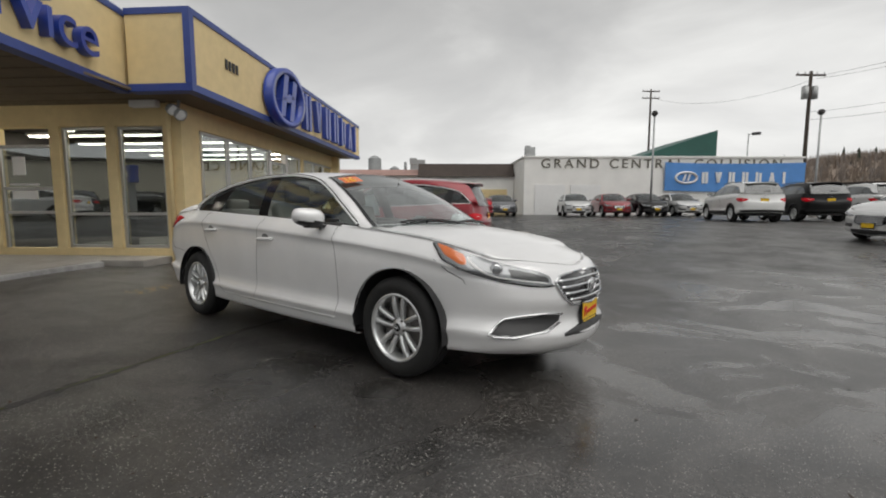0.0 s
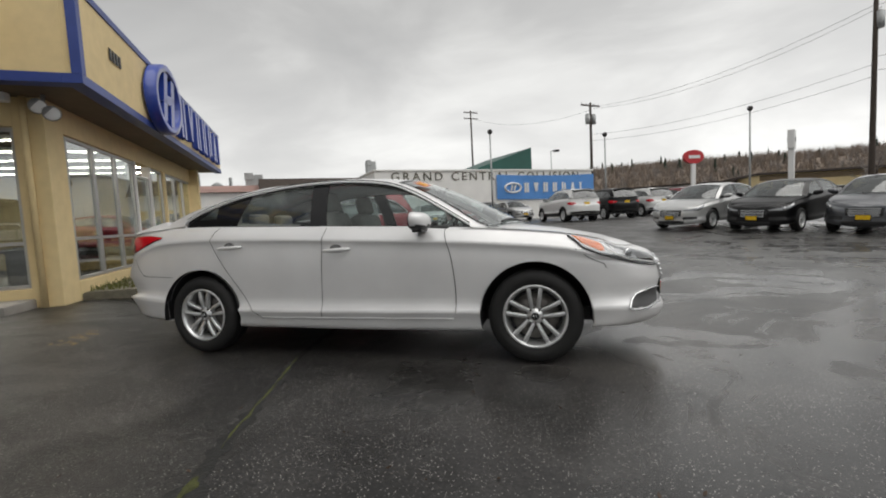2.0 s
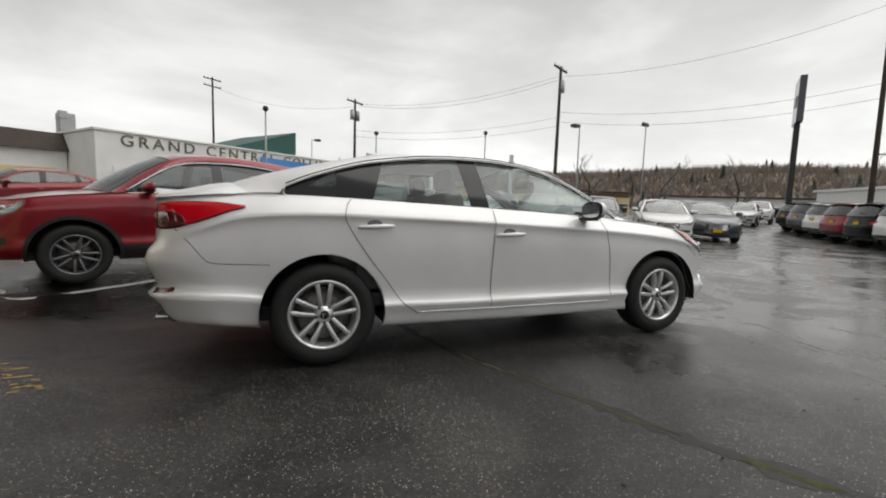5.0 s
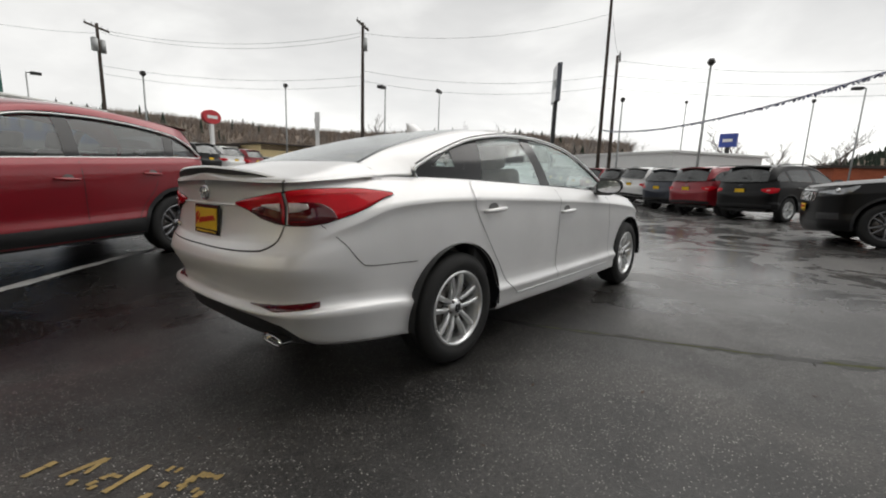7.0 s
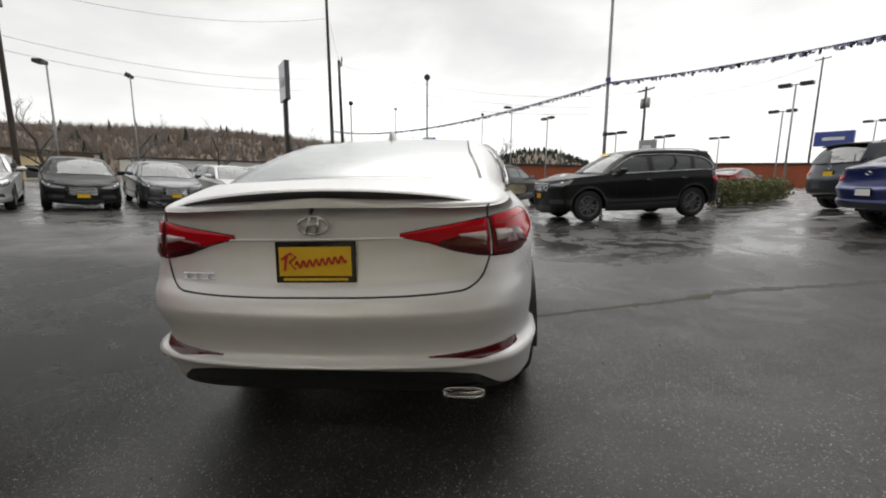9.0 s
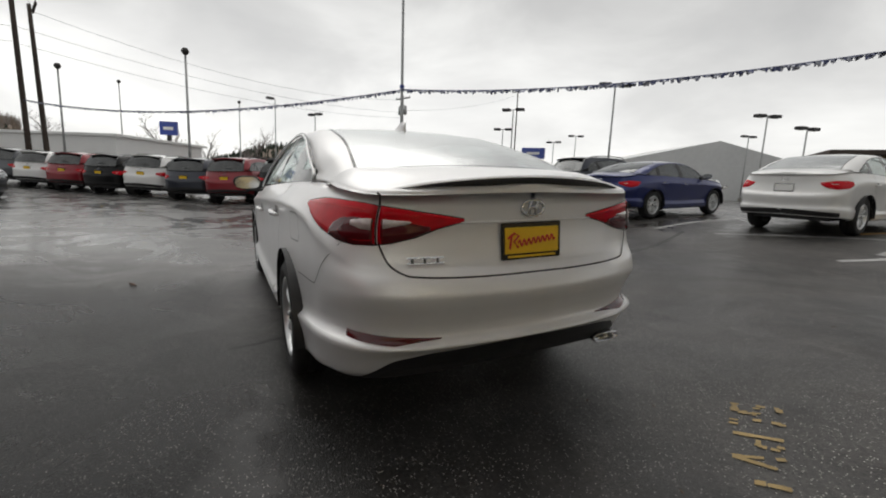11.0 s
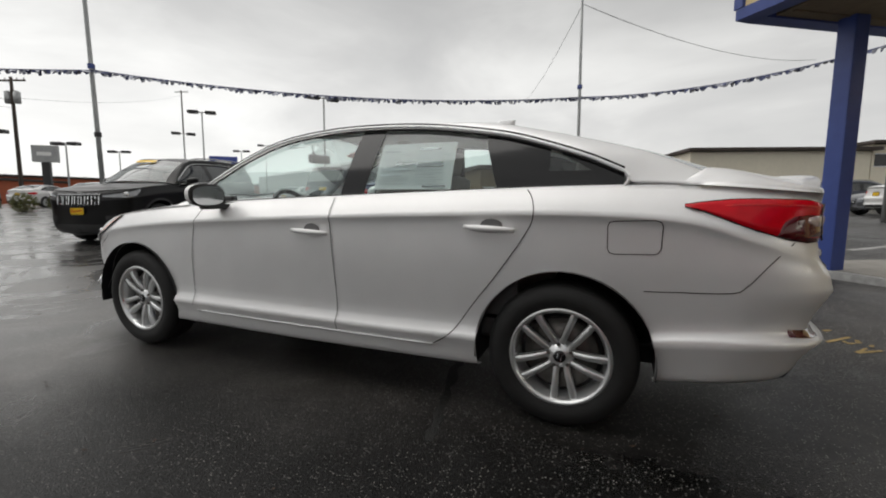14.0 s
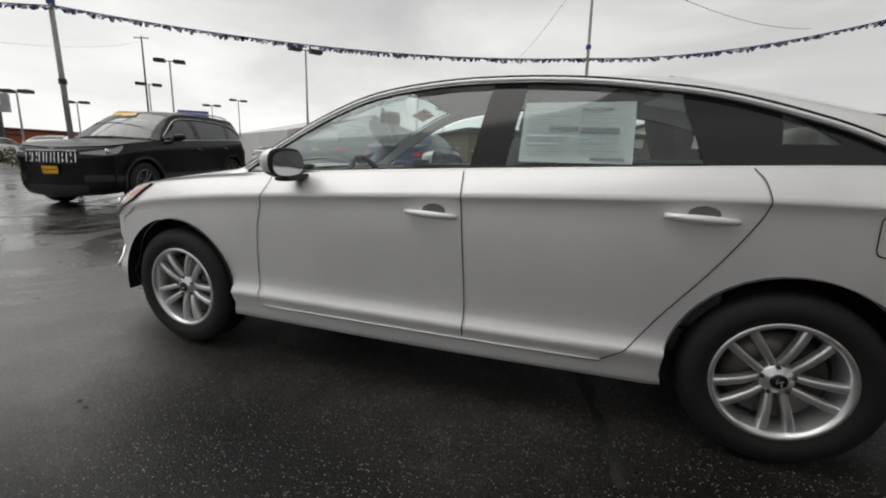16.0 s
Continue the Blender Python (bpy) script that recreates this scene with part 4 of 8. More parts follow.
def make_mirror(sh, parent, side, paint, x, z):
    """A door mirror: painted cap, black lower shell and rim, mirror glass, black foot."""
    y = sh.belt_at(x)[0]
    bm = bmesh.new()
    bmesh.ops.create_uvsphere(bm, u_segments=24, v_segments=14, radius=1)
    for v in bm.verts:
        co = v.co
        w = abs(co.y) ** .7 * math.copysign(1, co.y)
        depth = (.135 - .060 * (w + 1) / 2) if co.x > 0 else .012
        p = Vector((math.copysign(abs(co.x) ** .8, co.x) * depth, w * .120, math.copysign(abs(co.z) ** .75, co.z) * (.068 - .008 * w)))
        p.z += .010 * w
        v.co = Vector((x + p.x, side * (y + .155 + p.y), z + .056 + p.z))
    for f in bm.faces:
        c = f.calc_center_median()
        f.material_index = 1 if c.z < z + .026 or c.x < x + .006 else 0
    if side < 0:
        bmesh.ops.reverse_faces(bm, faces=bm.faces)
    mirror = part("mirror_housing", bm, [paint, M_TRIM], parent, "", True)
    bm = bmesh.new()
    rows = []
    for k in range(17):
        a = 2 * math.pi * k / 16
        cy, cz = math.copysign(abs(math.cos(a)) ** .7, math.cos(a)), math.copysign(abs(math.sin(a)) ** .7, math.sin(a))
        rows.append([(x - .0135, side * (y + .155 + .104 * cy), z + .057 + .054 * cz), (x - .0145, side * (y + .155), z + .057)])
    grid_faces(bm, rows)
    part("mirror_glass", bm, M_CHROME, mirror)
    bm = bmesh.new()
    box(bm, x - .015, x + .06, y - .05, y + .17, z - .022, z + .006, .01)
    box(bm, x + .0, x + .13, y - .06, y - .015, z - .02, z + .05, .01)
    if side < 0:
        bmesh.ops.scale(bm, vec=(1, -1, 1), verts=bm.verts)
        bmesh.ops.reverse_faces(bm, faces=bm.faces)
    part("mirror_foot", bm, M_TRIM, parent, "", True)


def make_handle(sh, parent, side, x, z, paint):
    bm = bmesh.new()
    pts = []
    for k in range(11):
        t = k / 10
        q = sh.side(x - .115 + .23 * t, z - .004 + .010 * (t - .5), .012 + .022 * math.sin(math.pi * t) ** .6, side)
        pts.append(q)
    tube(bm, pts, lambda t: .010 + .006 * math.sin(math.pi * t), 8)
    part("door_handle", bm, paint, parent, "", True)
    # shade of the handle hollow, painted as a flat grey disc on the skin
    bm = bmesh.new()
    rows = []
    for k in range(13):
        a = 2 * math.pi * k / 12
        rows.append([sh.side(x - .01 + .052 * math.cos(a), z + .010 + .030 * math.sin(a), .0035, side), sh.side(x - .01, z + .010, .0035, side)])
    grid_faces(bm, rows, flip=side < 0)
    part("handle_recess", bm, M_RECESS_SHADE, parent, "flat grey disc, painted shade of the hollow behind the handle", True)


def make_plate(parent, m, bars=True, frame_mat=None, field=None):
    """A dealer's paper plate: dark frame, yellow field, lettering as bars."""
    e = root("dealer_plate")
    e.parent = parent
    e.matrix_local = m
    e["label"] = "yellow dealer plate in a black frame" if field is None else "small pale plate in a frame"
    bm = bmesh.new()
    box(bm, -.155, .155, .0, .010, -.078, .078, .004)
    part("plate_frame", bm, frame_mat or M_GLOSSBLACK, e)
    bm = bmesh.new()
    box(bm, -.140, .140, -.003, .003, -.052, .058, .001)
    part("plate_field", bm, field or M_YELLOW, e)
    if bars and field is None:
        bm = bmesh.new()
        tube(bm, [(-.128, -.004, .012), (-.095, -.004, .034), (-.072, -.004, .022), (-.098, -.004, .000), (-.075, -.004, -.026)], .0055, 5)
        tube(bm, [(-.108, -.004, .030), (-.118, -.004, -.032)], .0055, 5)
        tube(bm, [(-.075 + .195 * t, -.004, -.010 + .022 * t + .013 * math.sin(t * 50)) for t in np.linspace(0, 1, 64)], .0042, 4)
        part("plate_script", bm, M_PLATERED, e)
        bm = bmesh.new()
        box(bm, -.125, .125, -.0022, .0005, -.069, -.060)
        part("plate_motto", bm, M_YELLOW, e)
    return e


def make_interior(parent, s, fine=True):
    """Seats with head rests, dashboard, steering wheel and cabin floor."""
    zb = s["rings"][9][3][3][1]
    k = zb - 1.06
    for y in (.37, -.37):
        seat = root("front_seat")
        seat.parent = parent
        bm = bmesh.new()
        box(bm, -.28, .25, y - .25, y + .25, .42 + k, .58 + k, .05)
        part("seat_cushion", bm, M_SEAT, seat, "", True)
        bm = bmesh.new()
        box(bm, -.09, .07, -.25, .25, 0, .62, .055, Matrix.Translation((-.25, y, .52 + k)) @ Matrix.Rotation(radians(-16), 4, "Y"))
        part("seat_back", bm, M_SEAT, seat, "", True)
        bm = bmesh.new()
        box(bm, -.05, .05, -.13, .13, .64, .82, .04, Matrix.Translation((-.24, y, .50 + k)) @ Matrix.Rotation(radians(-14), 4, "Y"))
        part("head_rest", bm, M_SEAT, seat, "", True)
    bench = root("rear_bench")
    bench.parent = parent
    bm = bmesh.new()
    box(bm, -1.25, -.70, -.66, .66, .42 + k, .60 + k, .05)
    part("seat_cushion", bm, M_SEAT, bench, "", True)
    bm = bmesh.new()
    box(bm, -.09, .07, -.66, .66, 0, .56, .05, Matrix.Translation((-1.22, 0, .54 + k)) @ Matrix.Rotation(radians(-24), 4, "Y"))
    part("seat_back", bm, M_SEAT, bench, "", True)
    for y in (-.42, 0, .42):
        bm = bmesh.new()
        box(bm, -.05, .05, -.12, .12, 0, .13, .035, Matrix.Translation((-1.46, y, 1.04 + k)))
        part("head_rest", bm, M_SEAT, bench, "", True)
    bm = bmesh.new()
    box(bm, .62, 1.20, -.74, .74, .62 + k, .93 + k, .07)
    part("dashboard", bm, M_DASH, parent, "", True)
    bm = bmesh.new()
    box(bm, -1.85, -1.40, -.62, .62, .98 + k, 1.03 + k, .02)
    part("parcel_shelf", bm, M_DASH, parent)
    bm = bmesh.new()
    box(bm, -1.5, .9, -.80, .80, .30 + k, .40 + k, .02)
    part("cabin_floor", bm, M_DASH, parent)
    for side in (1, -1):
        bm = bmesh.new()
        box(bm, -1.20, .80, side * .80 - .03, side * .80 + .03, .42 + k, .95 + k, .02)
        part("door_lining", bm, M_DASH, parent)
    if fine:
        wheel = root("steering_wheel")
        wheel.parent = parent
        wheel.matrix_local = Matrix.Translation((.48, .37, .90)) @ Matrix.Rotation(radians(-65), 4, "Y")
        bm = bmesh.new()
        tube(bm, [(.18 * math.cos(2 * math.pi * j / 24), .18 * math.sin(2 * math.pi * j / 24), 0) for j in range(25)], .016, 8)
        part("steering_rim", bm, M_TRIM, wheel, "", True)
        bm = bmesh.new()
        box(bm, -.07, .05, -.08, .08, -.03, .02, .02)
        box(bm, -.015, .015, -.18, .18, -.012, .006, .004)
        part("steering_hub", bm, M_TRIM, wheel, "", True)
        bm = bmesh.new()
        box(bm, .52, .56, -.11, .11, 1.27, 1.335, .012)
        cyl(bm, (.56, 0, 1.31), (.60, 0, 1.36), .01)
        part("inner_mirror", bm, M_TRIM, parent, "", True)


def hero_details(sh, car):
    """Lamps, grille, shut lines, badges and trim of the silver saloon."""
    out = lambda p: Vector((0, 1 if p.y > 0 else -1, 0))
    for side in (1, -1):
        # headlight: grey housing, amber corner, projector, clear cover
        lo = ((11.12, .895), (11.5, .805), (12.0, .757), (12.6, .713), (13.0, .687), (13.6, .660), (14.0, .650), (14.28, .652))
        up = ((11.12, .905), (11.5, .882), (12.0, .850), (12.6, .818), (13.0, .794), (13.6, .758), (14.0, .733), (14.28, .706))
        lamp = root("headlight")
        lamp.parent = car
        patch("lamp_housing", sh, lo, up, M_LAMPGREY, lamp, .004, 40, 8, side)
        patch("turn_signal", sh, ((11.2, .893), (11.5, .83), (12.0, .775), (12.15, .775)), ((11.2, .897), (11.5, .877), (12.0, .838), (12.15, .80)), M_AMBER, lamp, .008, 20, 5, side, "amber turn signal lens")
        for c, z, r in ((12.95, .752, .040),):
            bm = bmesh.new()
            p = sh.at(c, z, .006, side)
            q = sh.at(c, z, .018, side)
            cyl(bm, p, q, r, r * .7, 20)
            part("projector", bm, M_CHROME, lamp, "", True)
            bm = bmesh.new()
            cyl(bm, q, sh.at(c, z, .021, side), r * .66, r * .5, 20)
            part("projector_lens", bm, M_LAMPGREY, lamp, "", True)
        patch("daytime_strip", sh, ((12.1, .800), (12.35, .765), (12.75, .715), (13.0, .700), (14.15, .660)), ((12.1, .832), (12.35, .785), (12.75, .728), (13.0, .711), (14.15, .669)), M_SIGNWHITE, lamp, .012, 20, 2, side)
        patch("lamp_inner", sh, ((13.2, .690), (14.2, .668)), ((13.2, .775), (14.2, .708)), M_GLOSSBLACK, lamp, .007, 14, 3, side)
        cov = patch("lamp_cover", sh, lo, up, M_LENS, lamp, .013, 40, 8, side)
        cov.visible_shadow = False
        rim = [sh.at(c, np.interp(c, [p[0] for p in lo], [p[1] for p in lo]), .008, side) for c in np.linspace(11.12, 14.28, 40)]
        bm = bmesh.new()
        tube(bm, rim, .006, 5)
        part("lamp_edge", bm, M_GLOSSBLACK, lamp, "", True)
        # fog recess with chrome brow
        patch("fog_recess", sh, ((12.72, .378), (13.0, .366), (14.0, .388), (14.55, .430)), ((12.72, .384), (13.05, .455), (14.0, .476), (14.55, .462)), M_TRIM, car, .004, 24, 4, side)
        bm = bmesh.new()
        tube(bm, [sh.at(c, z, .010, side) for c, z in ((14.5, .420), (14.0, .382), (13.2, .360), (12.75, .362), (12.66, .378), (12.85, .425), (13.05, .463), (13.5, .480), (14.1, .484), (14.6, .468))], .007, 6)
        part("fog_brow", bm, M_CHROME, car, "chrome strip over the fog lamp", True)
        # bonnet shut line
        B = sh.belt
        pts = [Vector((p[0], side * (p[1] - .02), p[2] + .008)) for p in B if 1.05 < p[0] < 1.62]
        ribbon("bonnet_gap", pts, lambda p: Vector((0, 0, 1)), .005, M_TRIM, car)
        # tail lamp in two parts
        tlo = ((.95, .957), (1.35, .932), (1.75, .900), (2.2, .880), (2.55, .873), (3.0, .873), (3.4, .885), (3.9, .918), (4.3, .950), (4.75, .990), (4.98, 1.008))
        tup = ((.95, .967), (1.35, .986), (1.75, 1.000), (2.2, 1.014), (2.55, 1.022), (3.0, 1.032), (3.4, 1.036), (3.9, 1.038), (4.3, 1.036), (4.75, 1.026), (4.98, 1.016))

        def cut(a, b, curve):
            cs = [a] + [c for c, _ in curve if a < c < b] + [b]
            return tuple((c, float(np.interp(c, [p[0] for p in curve], [p[1] for p in curve]))) for c in cs)

        lamp = root("tail_lamp")
        lamp.parent = car
        patch("outer_lens", sh, cut(2.52, 4.98, tlo), cut(2.52, 4.98, tup), M_TAIL, lamp, .016, 34, 8, side, "red tail lamp lens")
        patch("inner_lens", sh, cut(.95, 2.46, tlo), cut(.95, 2.46, tup), M_TAIL, lamp, .016, 26, 8, side, "red tail lamp lens")
        patch("dark_field", sh, cut(2.54, 3.62, tlo), ((2.54, .990), (3.0, .998), (3.3, .990), (3.5, .960), (3.62, .905)), M_TAILDARK, lamp, .0185, 24, 5, side, "dark red lower lens")
        patch("dark_field", sh, cut(1.45, 2.44, tlo), ((1.45, .940), (1.75, .962), (2.1, .978), (2.44, .988)), M_TAILDARK, lamp, .0185, 18, 5, side, "dark red lower lens")
        patch("outer_clear", sh, ((2.56, .918), (2.8, .921), (3.08, .946)), ((2.56, .984), (2.85, .984), (3.08, .972)), M_CLEAR, lamp, .0215, 14, 4, side, "clear reversing lens")
        patch("inner_clear", sh, ((1.78, .956), (2.40, .920)), ((1.78, .962), (2.40, .982)), M_CLEAR, lamp, .0215, 10, 4, side, "clear reversing lens")
        bm = bmesh.new()
        tube(bm, [sh.at(c, z, .004, side) for c, z in tlo], .0035, 5)
        part("lamp_edge", bm, M_GLOSSBLACK, lamp, "", True)
        bm = bmesh.new()
        tube(bm, [sh.at(c, z, .004, side) for c, z in tup], .003, 5)
        part("lamp_edge", bm, M_GLOSSBLACK, lamp, "", True)
        bm = bmesh.new()
        tube(bm, [sh.at(2.49, z, .016, side) for z in np.linspace(.876, 1.018, 6)], .0035, 5)
        part("lamp_joint", bm, M_GLOSSBLACK, lamp, "", True)
        patch("upper_glow_band", sh, tuple((c, z - .030) for c, z in cut(2.7, 4.5, tup)), tuple((c, z - .012) for c, z in cut(2.7, 4.5, tup)), M_TAILBRIGHT, lamp, .019, 20, 2, side)
        # bumper reflector
        patch("bumper_reflector", sh, ((1.35, .487), (2.2, .478), (3.25, .502)), ((1.35, .492), (2.2, .506), (3.25, .530)), M_TAILDARK, car, .008, 24, 3, side, "long dark red reflector")
        # boot lid shut lines
        pts = [sh.at(c, z, .0035, side) for c, z in ((0, .738), (.6, .739), (1.2, .744), (1.75, .752), (2.05, .762), (2.28, .80), (2.44, .872))]
        pts = [Vector(p) for p in catmull([tuple(p) for p in pts], 6)]
        ribbon("boot_gap", pts, lambda p: Vector((-1, .2 * (1 if p.y > 0 else -1), 0)), .008, M_TRIM, car)
        pts = [sh.at(c, z, .003, side) for c, z in ((2.49, 1.012), (2.5, 1.03), (2.55, 1.06), (2.62, 1.07))]
        ribbon("boot_gap", pts, lambda p: Vector((-1, .5 * (1 if p.y > 0 else -1), 0)), .008, M_TRIM, car)
        # bumper joint behind the rear wheel
        pts = [sh.at(c, z, .003, side) for c, z in ((3.3, .875), (3.9, .79), (4.25, .705), (4.45, .675), (5.0, .665), (5.32, .66))]
        pts = [Vector(p) for p in catmull([tuple(p) for p in pts], 6)]
        ribbon("bumper_gap", pts, out, .004, M_TRIM, car)
        pts = [sh.at(c, z, .003, side) for c, z in ((11.3, .80), (11.7, .73), (12.1, .69), (12.15, .66))]
        ribbon("bumper_gap", pts, out, .004, M_TRIM, car)
        # door shut lines
        lines = {
            "a": [(.84, .36), (.845, .50), (.83, .70), (.80, .85), (.775, .93), (.77, .985)],
            "b": [(-.24, .335), (-.235, .55), (-.22, .80), (-.21, .95), (-.20, 1.03)],
            "c": [(-.80, .325), (-.90, .40), (-1.0, .54), (-1.12, .70), (-1.22, .85), (-1.27, .95), (-1.26, 1.03), (-1.23, 1.075)],
        }
        dense = lambda pts: [tuple(q) for q in catmull([(x, 0, z) for x, z in pts], 5)[:, (0, 2)]]
        for key in lines:
            pts = [Vector(p) for p in catmull([tuple(sh.side(x, z, .0055, side)) for x, z in dense(lines[key])], 3)]
            ribbon("door_gap", pts, out, .0045, M_TRIM, car)
        pts = [sh.side(x, .322, .006, side) for x in np.linspace(-.80, .82, 30)]
        bm = bmesh.new()
        tube(bm, pts, .0045, 5)
        part("sill_bead", bm, M_ALLOY, car, "", True)
        make_handle(sh, car, side, -.085, .857, M_SILVER)
        make_handle(sh, car, side, -1.075, .905, M_SILVER)
        make_mirror(sh, car, side, M_SILVER, .575, .985)
    # fuel flap on one flank only
    fl = [(-1.60, .946), (-1.755, .952), (-1.775, .945), (-1.783, .928), (-1.782, .838), (-1.773, .820), (-1.757, .814), (-1.605, .810), (-1.588, .816), (-1.580, .832), (-1.577, .925), (-1.583, .940), (-1.60, .946)]
    pts = [sh.side(x, z, .0035, 1) for x, z in fl]
    ribbon("fuel_flap_gap", pts, out, .004, M_TRIM, car)
    # grille with chrome bars, shield and plate
    gr = root("grille")
    gr.parent = car
    g_lo = ((14.36, .650), (14.62, .570), (14.95, .522), (16.0, .508))
    g_up = ((14.36, .672), (14.62, .702), (14.95, .712), (16.0, .715))
    for side in (1, -1):
        patch("grille_mesh", sh, g_lo, g_up, M_GLOSSBLACK, gr, .004, 20, 6, side)
    rim = [sh.at(c, z, .010, 1) for c, z in ((16.0, .715), (14.95, .712), (14.62, .702), (14.38, .672), (14.38, .65), (14.62, .570), (14.95, .522), (16.0, .508))]
    full = rim + [Vector((p.x, -p.y, p.z)) for p in rim[::-1][1:]]
    bm = bmesh.new()
    tube(bm, full, .009, 6)
    part("grille_frame", bm, M_CHROME, gr, "chrome surround", True)
    for z, c in ((.675, 14.48), (.635, 14.52), (.595, 14.62), (.555, 14.78)):
        h = [sh.at(cc, z, .014, 1) for cc in np.linspace(c, 16, 10)]
        bm = bmesh.new()
        tube(bm, h + [Vector((p.x, -p.y, p.z)) for p in h[::-1][1:]], .010, 6)
        part("grille_bar", bm, M_CHROME, gr, "chrome bar", True)
    for nm, x, z, r in (("front_emblem", sh.at(16, .622).x + .030, .622, .060), ("rear_emblem", sh.at(0, .985).x - .010, 1.005, .046)):
        bm = bmesh.new()
        tube(bm, [(x, 1.0 * r * 1.25 * math.cos(2 * math.pi * k / 28), z + r * .72 * math.sin(2 * math.pi * k / 28)) for k in range(29)], .0065, 6)
        tube(bm, [(x, .026, z - .036), (x, .010, z + .036)], .007, 6)
        tube(bm, [(x, -.026, z + .036), (x, -.010, z - .036)], .007, 6)
        tube(bm, [(x, .022, z - .004), (x, 0, z + .004), (x, -.022, z + .004)], .006, 6)
        part(nm, bm, M_CHROME, car, "chrome oval maker's emblem", True)
    for side in (1, -1):
        patch("lower_intake", sh, ((14.55, .335), (16, .318)), ((14.55, .355), (16, .405)), M_TRIM, car, .003, 16, 3, side)
        patch("rear_valance", sh, ((0, .335), (1.5, .325), (2.9, .312)), ((0, .445), (1.5, .43), (2.2, .40), (2.7, .335), (2.9, .318)), M_TRIM, car, .005, 24, 4, side, "black lower rear valance")
    x = sh.at(16, .44).x
    make_plate(car, Matrix.Translation((x + .022, 0, .455)) @ Matrix.Rotation(radians(90), 4, "Z") @ Matrix.Rotation(radians(0), 4, "X"))
    xr = sh.at(0, .875).x
    make_plate(car, Matrix.Translation((xr - .016, 0, .868)) @ Matrix.Rotation(radians(-90), 4, "Z") @ Matrix.Rotation(radians(-4), 4, "X"))
    # garnish over the plate
    bm = bmesh.new()
    h = [sh.at(c, .952, .012, 1) for c in np.linspace(0, 1.0, 8)]
    tube(bm, [Vector((p.x, -p.y, p.z)) for p in h[::-1]] + h[1:], .005, 6)
    part("boot_garnish", bm, M_SILVER, car, "", True)
    # badge bars on the boot lid
    badge = root("boot_badge")
    badge.parent = car
    for k in range(6):
        bm = bmesh.new()
        c = 1.95 - .11 * k
        p0, p1 = sh.at(c, .800, .006, 1), sh.at(c - .085, .800, .006, 1)
        tube(bm, [p0, p1], .0035, 4)
        tube(bm, [p0 + Vector((0, 0, .022)), p1 + Vector((0, 0, .022))], .0035, 4)
        tube(bm, [p0, p0 + Vector((0, 0, .022))] if k % 2 else [p1, p1 + Vector((0, 0, .022))], .0035, 4)
        part("badge_mark", bm, M_CHROME, badge)
    # boot lip spoiler with dark underside
    bm = bmesh.new()
    rows = []
    for u in np.linspace(-1, 1, 33):
        y = .652 * u
        k = abs(u)
        x0 = -2.450 + .135 * k**2.6
        z0 = 1.142 - .056 * k**2 - .018 * k**8
        rows.append([(x0 + .24, y * .95, z0 - .026 - .03 * k**4), (x0 + .08, y * .985, z0 - .004 - .010 * k**4), (x0, y, z0), (x0 - .004, y, z0 - .010), (x0 + .02, y, z0 - .024), (x0 + .035, y, z0 - .050)])
    grid_faces(bm, [r[:4] for r in rows], flip=True)
    part("boot_spoiler", bm, M_SILVER, car, "", True)
    bm = bmesh.new()
    grid_faces(bm, [[(p[0], p[1], p[2]) for p in r[3:]] for r in rows], flip=True)
    part("spoiler_underside", bm, M_TRIM, car, "black underside of the lip", True)
    # shark fin aerial
    bm = bmesh.new()
    z0 = 1.43
    rows = []
    for t in np.linspace(0, 1, 7):
        w = .032 * (1 - t) ** .8 + .003
        rows.append([(-.80 - .09 * t - .0 * t, w, z0 + .075 * t), (-.93 - .02 * t + .01, w * .9, z0 + .075 * t), (-.97 - .015 * t, 0, z0 + .075 * t), (-.93 - .02 * t + .01, -w * .9, z0 + .075 * t), (-.80 - .09 * t, -w, z0 + .075 * t), (-.76 - .12 * t, 0, z0 + .075 * t), (-.80 - .09 * t, w, z0 + .075 * t)])
    grid_faces(bm, rows)
    bmesh.ops.recalc_face_normals(bm, faces=bm.faces)
    part("roof_aerial", bm, M_SILVER, car, "", True)
    # exhaust tip
    bm = bmesh.new()
    ring = lambda x, g: [(x, -.545 + (.082 + g) * math.copysign(abs(math.cos(a)) ** .6, math.cos(a)), .328 + (.022 + g) * math.copysign(abs(math.sin(a)) ** .7, math.sin(a))) for a in np.linspace(0, 2 * math.pi, 21)]
    grid_faces(bm, [ring(-2.25, 0), ring(-2.375, 0), ring(-2.38, .004), ring(-2.385, 0), ring(-2.38, -.007), ring(-2.25, -.012)])
    part("exhaust_tip", bm, M_CHROME, car, "flat chrome exhaust tip", True)
    # wipers
    for y0, y1 in ((.55, -.05), (-.02, -.58)):
        bm = bmesh.new()
        pts = []
        for t in np.linspace(0, 1, 8):
            y = y0 + (y1 - y0) * t
            pts.append((1.285 - .21 * (y / .75) ** 2 - .04 * math.sin(math.pi * t), y, 1.018 - .0 * t + .022 * math.sin(math.pi * t)))
        tube(bm, pts, .009, 5)
        part("wiper", bm, M_TRIM, car, "", True)
    # price sheet behind the rear door glass, model year stuck to the windscreen
    for nm, x0, x1, z0, z1, mat in (("window_sheet", -.415, -.845, 1.075, 1.315, M_PAPER),):
        bm = bmesh.new()
        rows = [[(x0 + (x1 - x0) * a, sh.green_y(x0 + (x1 - x0) * a, z0 + (z1 - z0) * b) - .014, z0 + (z1 - z0) * b + .02 * a * 0) for a in np.linspace(0, 1, 8)] for b in np.linspace(0, 1, 6)]
        grid_faces(bm, rows, flip=True)
